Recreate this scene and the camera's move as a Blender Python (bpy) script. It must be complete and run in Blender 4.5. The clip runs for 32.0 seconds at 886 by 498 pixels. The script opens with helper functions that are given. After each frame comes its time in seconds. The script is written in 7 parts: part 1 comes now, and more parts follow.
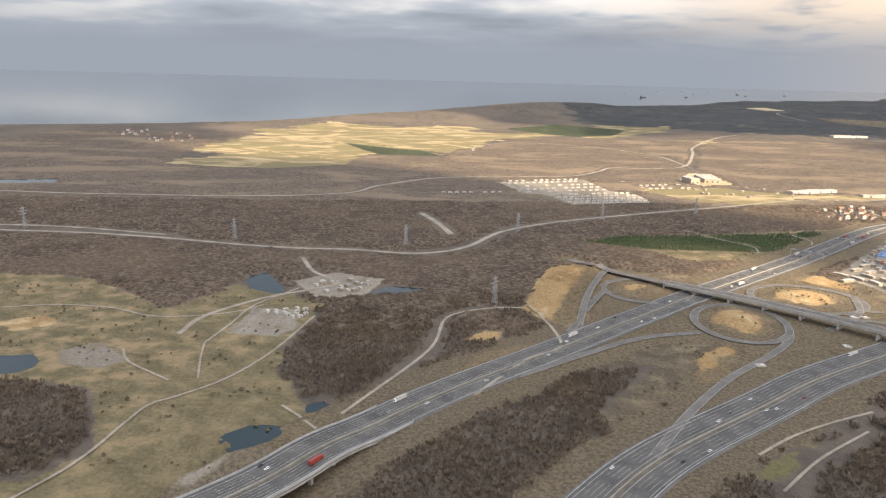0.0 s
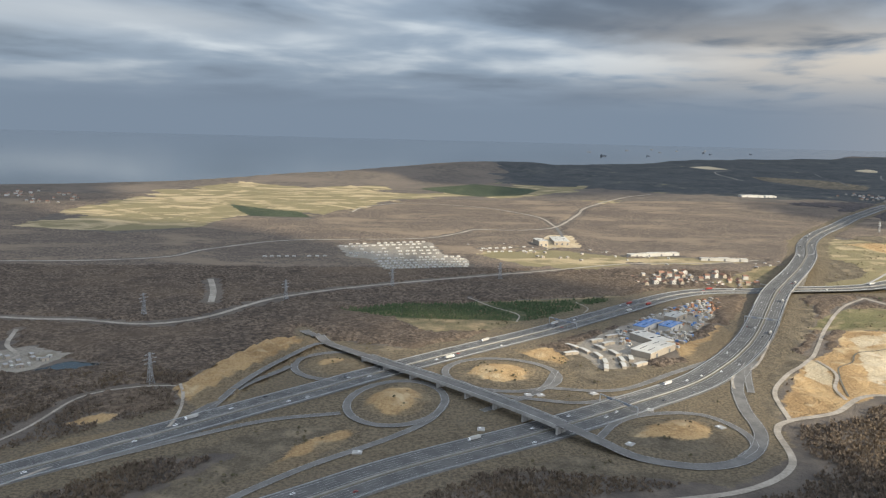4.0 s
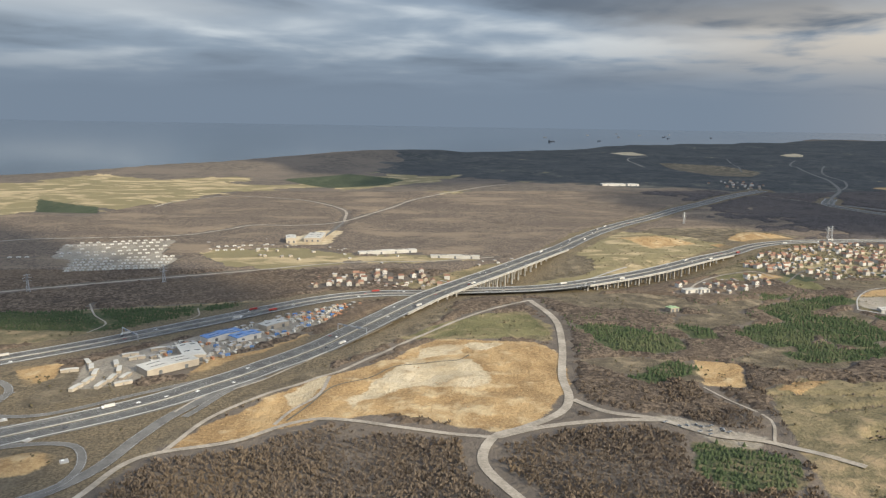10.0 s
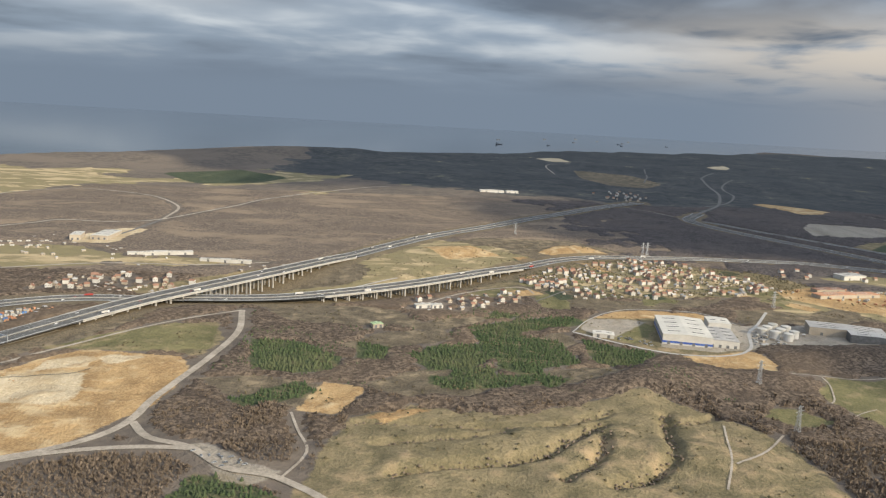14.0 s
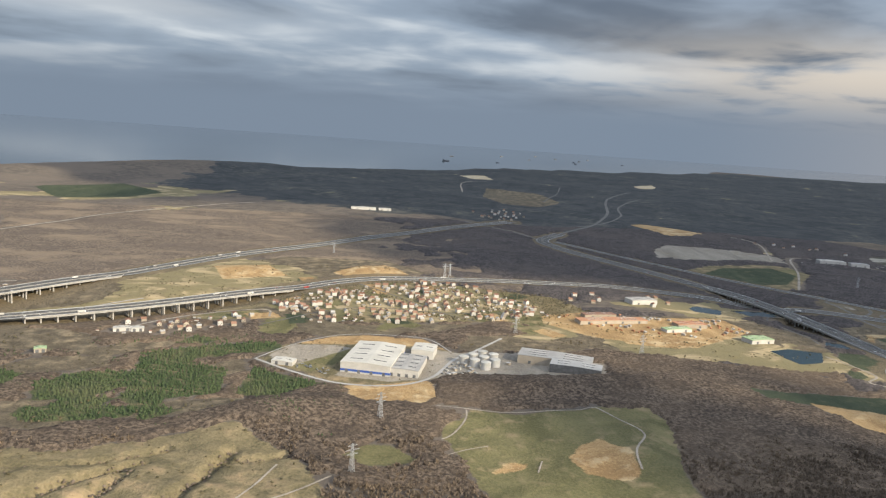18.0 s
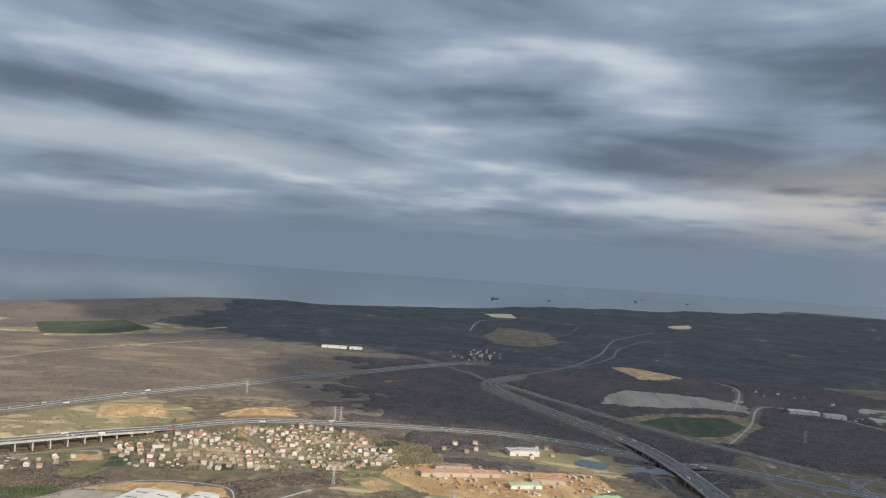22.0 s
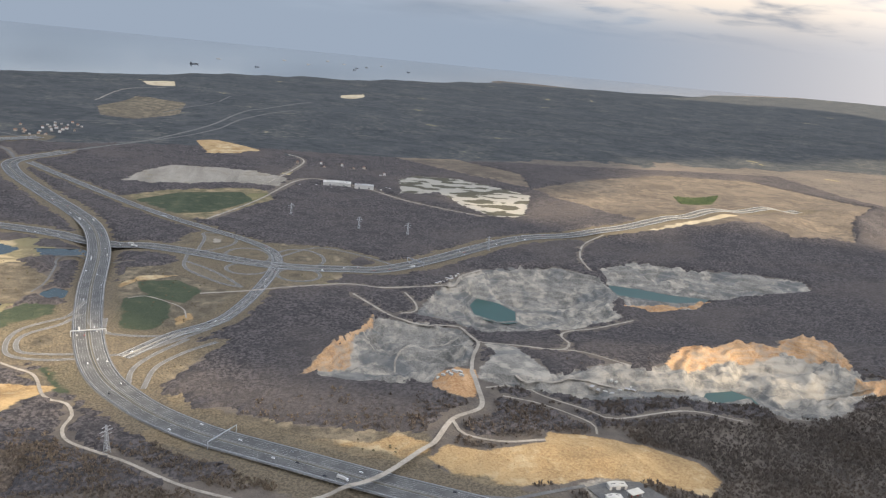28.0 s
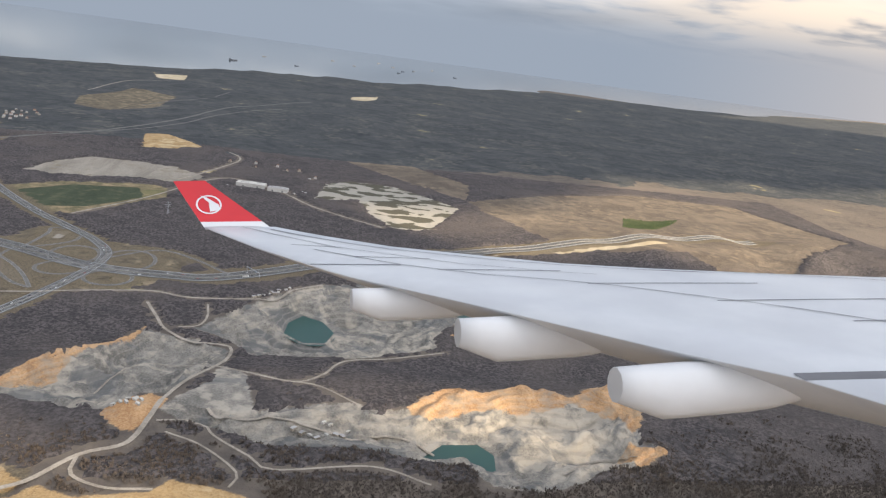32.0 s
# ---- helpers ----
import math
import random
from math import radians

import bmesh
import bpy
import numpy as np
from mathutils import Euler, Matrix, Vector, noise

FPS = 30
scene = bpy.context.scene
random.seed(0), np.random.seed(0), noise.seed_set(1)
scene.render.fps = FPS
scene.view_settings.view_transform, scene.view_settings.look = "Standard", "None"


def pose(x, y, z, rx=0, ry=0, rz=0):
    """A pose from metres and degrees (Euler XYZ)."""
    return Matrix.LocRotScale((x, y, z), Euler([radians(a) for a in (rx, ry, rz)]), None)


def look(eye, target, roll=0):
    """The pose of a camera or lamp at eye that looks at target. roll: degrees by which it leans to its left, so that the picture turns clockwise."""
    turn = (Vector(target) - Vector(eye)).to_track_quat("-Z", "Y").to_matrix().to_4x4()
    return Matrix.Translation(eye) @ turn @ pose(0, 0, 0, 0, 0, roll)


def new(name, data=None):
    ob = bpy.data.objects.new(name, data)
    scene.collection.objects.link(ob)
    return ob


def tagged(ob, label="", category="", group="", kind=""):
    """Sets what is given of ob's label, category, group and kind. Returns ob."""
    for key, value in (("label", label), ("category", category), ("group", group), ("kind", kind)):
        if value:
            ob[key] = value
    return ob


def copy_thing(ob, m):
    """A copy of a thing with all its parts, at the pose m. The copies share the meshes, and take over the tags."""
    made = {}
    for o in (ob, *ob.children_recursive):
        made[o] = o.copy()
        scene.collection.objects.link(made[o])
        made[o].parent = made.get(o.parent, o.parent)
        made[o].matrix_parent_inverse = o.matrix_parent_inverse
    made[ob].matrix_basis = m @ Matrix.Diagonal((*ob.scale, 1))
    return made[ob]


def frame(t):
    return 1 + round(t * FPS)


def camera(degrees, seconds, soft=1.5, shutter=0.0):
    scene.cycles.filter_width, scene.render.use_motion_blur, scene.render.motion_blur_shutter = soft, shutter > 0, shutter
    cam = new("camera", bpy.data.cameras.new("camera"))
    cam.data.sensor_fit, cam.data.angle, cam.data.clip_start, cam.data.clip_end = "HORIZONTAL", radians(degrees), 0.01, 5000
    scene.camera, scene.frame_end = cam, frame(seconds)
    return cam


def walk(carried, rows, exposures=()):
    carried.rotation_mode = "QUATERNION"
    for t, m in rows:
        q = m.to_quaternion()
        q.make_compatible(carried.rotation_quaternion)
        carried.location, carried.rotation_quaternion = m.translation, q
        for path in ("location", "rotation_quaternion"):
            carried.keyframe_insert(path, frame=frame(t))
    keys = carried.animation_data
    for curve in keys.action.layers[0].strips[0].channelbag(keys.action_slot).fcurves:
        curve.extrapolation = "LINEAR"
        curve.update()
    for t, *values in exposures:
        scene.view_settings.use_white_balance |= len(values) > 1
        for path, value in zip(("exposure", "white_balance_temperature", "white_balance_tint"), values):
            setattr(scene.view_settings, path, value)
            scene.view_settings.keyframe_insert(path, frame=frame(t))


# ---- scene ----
cam = camera(59.6, 32.0, 1.25)
METRES, EYE, TILT, LEAN, TURN = 1100.0, 80.4, -13.17, -1.47, 0.0
ROWS = [
    (0.0, 0.0, 0.0, 0.0, -0.0, 0.0, 0.0),
    (0.5, 0.0127, 0.0013, 0.0006, 0.5, 0.93, -0.15),
    (1.0, 0.025, 0.0035, 0.0014, 0.72, 3.89, -0.34),
    (1.5, 0.0376, 0.0043, 0.0022, 0.98, 7.84, -0.62),
    (2.0, 0.0503, 0.0057, 0.0029, 2.15, 10.07, -1.0),
    (2.5, 0.063, 0.0072, 0.0035, 3.89, 10.01, -1.24),
    (3.0, 0.076, 0.0086, 0.0041, 2.5, 8.68, -0.54),
    (3.5, 0.089, 0.0096, 0.0046, -0.6, 5.61, 0.34),
    (5.5, 0.143, 0.0163, 0.0071, 0.8, 3.09, -0.95),
    (6.0, 0.1566, 0.0177, 0.0078, 0.08, 2.97, -1.3),
    (6.5, 0.1702, 0.0191, 0.0083, -0.66, 2.91, -1.54),
    (7.0, 0.1841, 0.0205, 0.009, -1.18, 2.84, -1.83),
    (7.5, 0.1982, 0.0219, 0.0096, -1.27, 2.8, -2.1),
    (8.0, 0.2124, 0.0233, 0.0102, -1.13, 2.76, -2.09),
    (8.5, 0.2267, 0.0247, 0.011, -0.98, 2.96, -1.62),
    (9.0, 0.241, 0.0261, 0.0116, -1.0, 3.55, -0.83),
    (9.5, 0.2556, 0.028, 0.0122, -0.89, 3.58, 0.42),
    (10.0, 0.2703, 0.0291, 0.013, -0.27, 3.08, 0.63),
    (10.5, 0.2851, 0.0306, 0.0143, 0.17, 3.08, -0.69),
    (11.0, 0.3002, 0.0319, 0.0148, 0.16, 3.33, -1.72),
    (11.5, 0.3152, 0.0335, 0.0157, 0.0, 3.17, -2.21),
    (12.0, 0.3304, 0.0345, 0.0167, -0.27, 3.3, -2.17),
    (12.5, 0.3456, 0.0358, 0.0177, -0.6, 3.85, -2.0),
    (13.0, 0.3612, 0.037, 0.0184, -0.81, 4.05, -1.83),
    (13.5, 0.3769, 0.0382, 0.0191, -1.07, 3.59, -1.59),
    (14.0, 0.3927, 0.0392, 0.0198, -1.68, 2.97, -1.41),
    (14.5, 0.4087, 0.0405, 0.021, -2.4, 2.79, -1.58),
    (16.5, 0.4744, 0.045, 0.0247, -2.08, 3.76, -1.53),
    (17.0, 0.4912, 0.0464, 0.0254, -2.31, 3.68, -1.77),
    (17.5, 0.508, 0.0477, 0.0265, -2.44, 3.77, -1.95),
    (18.0, 0.5243, 0.0486, 0.0274, -2.6, 4.15, -1.96),
    (18.5, 0.5411, 0.0499, 0.0285, -3.04, 4.41, -2.09),
    (19.0, 0.5581, 0.0509, 0.0297, -3.69, 4.83, -2.26),
    (19.5, 0.5753, 0.0519, 0.0309, -3.75, 4.81, -2.31),
    (20.0, 0.5925, 0.0529, 0.0321, -3.12, 4.14, -2.21),
    (20.5, 0.6093, 0.0537, 0.0333, -1.79, 4.46, -2.37),
    (21.0, 0.6266, 0.0569, 0.0345, 0.73, 7.2, -2.78),
    (21.5, 0.6429, 0.0579, 0.036, 2.58, 11.14, -3.2),
    (22.0, 0.6589, 0.0601, 0.0376, 4.07, 13.96, -3.42),
    (22.5, 0.6759, 0.0601, 0.0386, 2.48, 13.39, -2.46),
    (23.0, 0.6924, 0.0622, 0.0396, -5.06, 9.8, -0.01),
    (23.5, 0.709, 0.0617, 0.0408, -12.2, 4.55, 1.68),
    (24.0, 0.7255, 0.0627, 0.0424, -14.81, -0.73, 1.72),
    (24.5, 0.7422, 0.0636, 0.0435, -14.37, -3.28, 1.51),
    (25.0, 0.7589, 0.0642, 0.0453, -13.87, -3.13, 1.84),
    (25.5, 0.7758, 0.0647, 0.0468, -14.15, -2.12, 1.73),
    (26.0, 0.7925, 0.0651, 0.0482, -14.4, -1.27, 1.04),
    (26.5, 0.8091, 0.0654, 0.0496, -14.1, -0.4, 0.62),
    (28.5, 0.8761, 0.0671, 0.0542, -11.66, -2.86, -1.82),
    (29.0, 0.8929, 0.0678, 0.0553, -11.11, -2.68, -2.24),
    (29.5, 0.9099, 0.0697, 0.0572, -9.97, 0.97, -1.92),
    (30.0, 0.9264, 0.0707, 0.0586, -8.92, 3.83, -1.63),
    (30.5, 0.9432, 0.0724, 0.0598, -8.3, 3.45, -1.96),
    (31.0, 0.9602, 0.0744, 0.0609, -7.72, 0.81, -2.48),
    (31.5, 0.977, 0.0767, 0.0622, -7.38, -1.79, -3.61),
    (32.0, 0.9937, 0.0797, 0.0636, -6.96, -2.27, -4.63),
]
EXPOSURES = [(0.0, 0.97, 7200, 14), (1.0, 0.82, 6900, 12), (2.0, 0.55, 6200, 9), (6.0, 0.36, 6150, 7), (10.0, 0.28, 6150, 7), (14.0, 0.30, 6250, 8), (17.0, 0.38, 6250, 8), (20.0, 0.42, 6200, 9), (22.5, 0.15, 6050, 9), (23.3, 0.3, 6100, 9), (24.3, 1.1, 6350, 10), (27.0, 1.02, 6550, 11), (29.0, 0.98, 6500, 11), (30.2, 0.9, 6500, 11), (31.0, 0.95, 6400, 10), (32.0, 0.98, 6750, 12)]
walk(cam, [(t, pose(0, 0, EYE, TILT, LEAN, TURN) @ pose(METRES * x, METRES * y, METRES * z, 90 + pitch, roll, yaw)) for t, x, y, z, yaw, pitch, roll in ROWS], EXPOSURES)

# ---- world and sun ----
SUN_AZ, SUN_EL = radians(318), radians(25)   # the sun stands low, ahead of and to the right of the flight
SUN_WAY = Vector((math.cos(SUN_EL) * math.cos(SUN_AZ), math.cos(SUN_EL) * math.sin(SUN_AZ), math.sin(SUN_EL)))
world = bpy.data.worlds.new("world")
scene.world = world
world.use_nodes = True
wt = world.node_tree
wt.nodes.clear()


def wnode(kind, **values):
    n = wt.nodes.new(kind)
    for k, v in values.items():
        n.inputs[k.replace("_", " ")].default_value = v
    return n


def wmath(op, a, b=None, c=None):
    n = wt.nodes.new("ShaderNodeMath")
    n.operation = op
    for i, v in enumerate((a, b, c)):
        if v is None:
            continue
        if isinstance(v, (int, float)):
            n.inputs[i].default_value = v
        else:
            wt.links.new(v, n.inputs[i])
    return n.outputs[0]


def wmix(f, a, b):
    n = wt.nodes.new("ShaderNodeMix")
    n.data_type = "RGBA"
    for i, v in ((0, f), (6, a), (7, b)):
        if isinstance(v, (int, float)):
            n.inputs[i].default_value = v
        elif isinstance(v, tuple):
            n.inputs[i].default_value = (*v, 1)
        else:
            wt.links.new(v, n.inputs[i])
    return n.outputs[2]


def wsmooth(v, lo, hi):
    n = wt.nodes.new("ShaderNodeMapRange")
    n.interpolation_type = "SMOOTHSTEP"
    wt.links.new(v, n.inputs[0])
    n.inputs[1].default_value, n.inputs[2].default_value = lo, hi
    return n.outputs[0]


coord = wt.nodes.new("ShaderNodeTexCoord").outputs["Generated"]
sep = wt.nodes.new("ShaderNodeSeparateXYZ")
wt.links.new(coord, sep.inputs[0])
dx, dy, dz = sep.outputs
sky = wt.nodes.new("ShaderNodeTexSky")
sky.sky_type, sky.sun_disc = "NISHITA", False
sky.sun_elevation, sky.sun_rotation = SUN_EL, math.pi / 2 - SUN_AZ
sky.air_density, sky.dust_density, sky.altitude = 1.2, 2.5, 300
bright = wt.nodes.new("ShaderNodeVectorMath")
bright.operation = "SCALE"
bright.inputs["Scale"].default_value = 0.085
wt.links.new(sky.outputs[0], bright.inputs[0])
# broken rain cloud seen flat from below: long soft banks, drawn out towards the horizon
flat = wmath("ADD", wmath("MAXIMUM", dz, 0.0), 0.11)
comb = wt.nodes.new("ShaderNodeCombineXYZ")
wt.links.new(wmath("DIVIDE", dx, flat), comb.inputs[0])
wt.links.new(wmath("DIVIDE", dy, flat), comb.inputs[1])
around = wmath("ARCTAN2", dx, dy)
band = wt.nodes.new("ShaderNodeCombineXYZ")
wt.links.new(wmath("MULTIPLY", around, 2.6), band.inputs[0])
wt.links.new(wmath("MULTIPLY", wmath("ADD", dz, wmath("MULTIPLY", around, 0.03)), 17.0), band.inputs[1])


def wnoise(vector, scale, detail, rough, shift, distort=0.3):
    m = wt.nodes.new("ShaderNodeVectorMath")
    m.operation = "ADD"
    m.inputs[1].default_value = (shift, shift * 0.7, shift * 1.3)
    wt.links.new(vector, m.inputs[0])
    n = wt.nodes.new("ShaderNodeTexNoise")
    n.inputs["Scale"].default_value, n.inputs["Detail"].default_value, n.inputs["Roughness"].default_value = scale, detail, rough
    n.inputs["Distortion"].default_value = distort
    wt.links.new(m.outputs[0], n.inputs["Vector"])
    return n.outputs["Fac"]


def whump(v, at, wide):
    """1 at one height or direction, falling off softly on both sides."""
    q = wmath("DIVIDE", wmath("SUBTRACT", v, at), wide)
    return wmath("POWER", 2.718, wmath("MULTIPLY", wmath("MULTIPLY", q, q), -1.0))


big, fine, bank = wnoise(comb.outputs[0], 0.55, 3, 0.45, 3.1), wnoise(comb.outputs[0], 1.7, 4, 0.5, 7.7), wnoise(band.outputs[0], 0.8, 4, 0.45, 12.4, 0.5)
mixed = wmath("ADD", wmath("MULTIPLY", bank, 0.45), wmath("ADD", wmath("MULTIPLY", big, 0.35), wmath("MULTIPLY", fine, 0.20)))
cloud = wmix(wsmooth(mixed, 0.40, 0.53), (0.108, 0.129, 0.167), (0.25, 0.295, 0.36))
cloud = wmix(wsmooth(mixed, 0.51, 0.62), cloud, (0.54, 0.56, 0.58))
body = wmix(0.94, bright.outputs[0], cloud)
# a pale rift between the banks in the west, a warm one in the east
rift = wmath("MULTIPLY", wmath("MULTIPLY", whump(dz, 0.118, 0.022), wsmooth(around, 0.0, -0.36)), wsmooth(bank, 0.30, 0.60))
body = wmix(wmath("MULTIPLY", rift, 0.75), body, (0.44, 0.455, 0.47))
east = wsmooth(around, 0.06, 0.55)
body = wmix(wmath("MULTIPLY", wmath("MULTIPLY", whump(dz, 0.075, 0.05), east), wsmooth(fine, 0.28, 0.54)), body, (0.57, 0.495, 0.41))
side = wsmooth(around, 0.30, 0.95)
low = wmix(wsmooth(dz, 0.10, 0.012), body, wmix(side, (0.166, 0.202, 0.252), (0.35, 0.325, 0.315)))
# the sky is brightest round the veiled sun and paler overhead
glow = wmath("ADD", wmath("ADD", wmath("MULTIPLY", dx, SUN_WAY.x), wmath("MULTIPLY", dy, SUN_WAY.y)), wmath("MULTIPLY", dz, SUN_WAY.z))
low = wmix(wmath("MULTIPLY", wsmooth(dz, 0.42, 0.95), 0.6), low, (0.61, 0.71, 0.89))
low = wmix(wmath("MULTIPLY", wsmooth(glow, -0.15, 0.95), 0.8), low, (1.26, 1.32, 1.43))
rgb = wmix(wsmooth(dz, -0.06, -0.2), low, (0.10, 0.115, 0.13))
back = wt.nodes.new("ShaderNodeBackground")
back.inputs["Strength"].default_value = 1.0
wt.links.new(rgb, back.inputs["Color"])
wt.links.new(back.outputs[0], wt.nodes.new("ShaderNodeOutputWorld").inputs["Surface"])

sun = new("sun", bpy.data.lights.new("sun", "SUN"))
sun.data.energy, sun.data.angle, sun.data.color = 5.0, radians(0.6), (1.0, 0.84, 0.60)
sun.matrix_world = look(SUN_WAY * 100, (0, 0, 0))


# unseen broken cloud, added far behind the camera to shade parts of the land
def cloud_bank(x, y, rx, ry, turn=0.0, seed=0):
    """A lumpy flat cloud that stands between the sun and the ground at (x, y)."""
    way = SUN_WAY * (1500 / SUN_WAY.z)
    bm = bmesh.new()
    bmesh.ops.create_icosphere(bm, subdivisions=4, radius=1.0)
    for v in bm.verts:
        q = v.co.copy()
        k = 1 + 0.30 * noise.noise(q * 1.7 + Vector((seed * 3.1, 0, 0))) + 0.22 * noise.noise(q * 4.5 + Vector((0, seed * 2.3, 0)))
        v.co = Vector((q.x * rx * k, q.y * ry * k, q.z * 70 * k))
    me = bpy.data.meshes.new("cloud")
    bm.to_mesh(me)
    bm.free()
    ob = new("cloud", me)
    ob.matrix_basis = Matrix.Translation((x + way.x, y + way.y, 1500)) @ Matrix.Rotation(turn, 4, "Z")
    tagged(ob, "grey broken winter cloud out of view, placed to cast shade", "cloud", "broken clouds", "structure")
    return ob


# the one at (852, 327) is added to shade the wing
CLOUDS = [cloud_bank(*c, seed=i) for i, c in enumerate((
    (985, 640, 185, 190, 0.2), (1120, 535, 150, 60, 0.1), (935, 470, 55, 60, 0.3), (970, 1050, 400, 220, 0.1), (700, 1500, 700, 340, 0.4), (1500, 1600, 600, 420, 0.3), (2300, 2100, 900, 700, 0.3), (1370, 420, 105, 120, 0.0),
    (-150, 430, 260, 105, 0.05), (735, 300, 50, 60, 0.2), (1400, 2900, 1500, 500, 0.5), (-700, 900, 420, 300, 0.0), (640, 820, 130, 110, 0.4), (1180, 290, 110, 40, 0.0), (1000, 2150, 900, 380, 0.75), (-85, 190, 125, 105, 0.7), (20, 150, 60, 40, 0.8), (1370, 540, 150, 100, 0.2), (1160, 580, 130, 60, 0.1), (1420, 400, 120, 110, 0.0), (1015, 262, 80, 26, -0.15), (852, 327, 26, 20, 0.2), (1300, 360, 60, 50, 0.0), (1330, 300, 90, 50, 0.0), (-90, 480, 120, 40, 0.1), (-260, 610, 130, 80, 0.0), (-40, 560, 70, 30, 0.3), (110, 440, 70, 22, 0.35), (150, 188, 62, 24, 0.25), (105, 135, 40, 22, 0.5)))]


# ---- materials ----
class Nodes:
    """A short hand for one material's node tree."""

    def __init__(self, name):
        self.mat = bpy.data.materials.new(name)
        self.mat.use_nodes = True
        self.t = self.mat.node_tree
        self.bsdf = self.t.nodes["Principled BSDF"]
        self.pos = self.t.nodes.new("ShaderNodeNewGeometry").outputs["Position"]

    def put(self, v, socket):
        if isinstance(v, (int, float)):
            socket.default_value = v
        elif isinstance(v, tuple):
            socket.default_value = (*v, 1) if len(v) == 3 else v
        else:
            self.t.links.new(v, socket)

    def noise(self, scale, detail=5, rough=0.55, stretch=None, distort=0.0):
        n = self.t.nodes.new("ShaderNodeTexNoise")
        n.inputs["Scale"].default_value, n.inputs["Detail"].default_value = scale, detail
        n.inputs["Roughness"].default_value, n.inputs["Distortion"].default_value = rough, distort
        v = self.pos
        if stretch:
            m = self.t.nodes.new("ShaderNodeMapping")
            m.inputs["Scale"].default_value, m.inputs["Rotation"].default_value = stretch[:3], (0, 0, stretch[3])
            self.t.links.new(self.pos, m.inputs[0])
            v = m.outputs[0]
        self.t.links.new(v, n.inputs["Vector"])
        return n.outputs["Fac"]

    def math(self, op, a, b=0.0, c=0.0):
        n = self.t.nodes.new("ShaderNodeMath")
        n.operation = op
        self.put(a, n.inputs[0]), self.put(b, n.inputs[1]), self.put(c, n.inputs[2])
        return n.outputs[0]

    def smooth(self, v, lo, hi, a=0.0, b=1.0):
        n = self.t.nodes.new("ShaderNodeMapRange")
        n.interpolation_type = "SMOOTHSTEP"
        self.t.links.new(v, n.inputs[0])
        for i, q in enumerate((lo, hi, a, b)):
            n.inputs[i + 1].default_value = q
        return n.outputs[0]

    def mix(self, f, a, b):
        n = self.t.nodes.new("ShaderNodeMix")
        n.data_type = "RGBA"
        self.put(f, n.inputs[0]), self.put(a, n.inputs[6]), self.put(b, n.inputs[7])
        return n.outputs[2]

    def attr(self, name):
        n = self.t.nodes.new("ShaderNodeAttribute")
        n.attribute_name = name
        return n.outputs["Fac"]

    def island(self):
        return self.t.nodes.new("ShaderNodeNewGeometry").outputs["Random Per Island"]

    def each(self):
        return self.t.nodes.new("ShaderNodeObjectInfo").outputs["Random"]

    def bump(self, h, strength, distance):
        n = self.t.nodes.new("ShaderNodeBump")
        n.inputs["Strength"].default_value, n.inputs["Distance"].default_value = strength, distance
        self.t.links.new(h, n.inputs["Height"])
        self.t.links.new(n.outputs[0], self.bsdf.inputs["Normal"])

    def done(self, color, rough=0.8, metal=0.0, spec=0.3):
        self.put(color, self.bsdf.inputs["Base Color"])
        self.put(rough, self.bsdf.inputs["Roughness"])
        self.bsdf.inputs["Metallic"].default_value = metal
        self.bsdf.inputs["Specular IOR Level"].default_value = spec
        return self.mat


def plain(name, a, b, scale=1.0, rough=0.8, metal=0.0, spec=0.3, vary=0.0, bump=0.0):
    """A surface that wavers between two colours at two scales; vary: how far single things differ."""
    n = Nodes(name)
    f = n.math("ADD", n.math("MULTIPLY", n.noise(scale), 0.6), n.math("MULTIPLY", n.noise(scale * 9, 3), 0.4))
    f = n.smooth(f, 0.32, 0.68)
    if vary:
        f = n.math("ADD", n.math("MULTIPLY", f, 1 - vary), n.math("MULTIPLY", n.each(), vary))
    if bump:
        n.bump(n.noise(scale * 6, 4), 0.5, bump)
    return n.done(n.mix(f, a, b), rough, metal, spec)


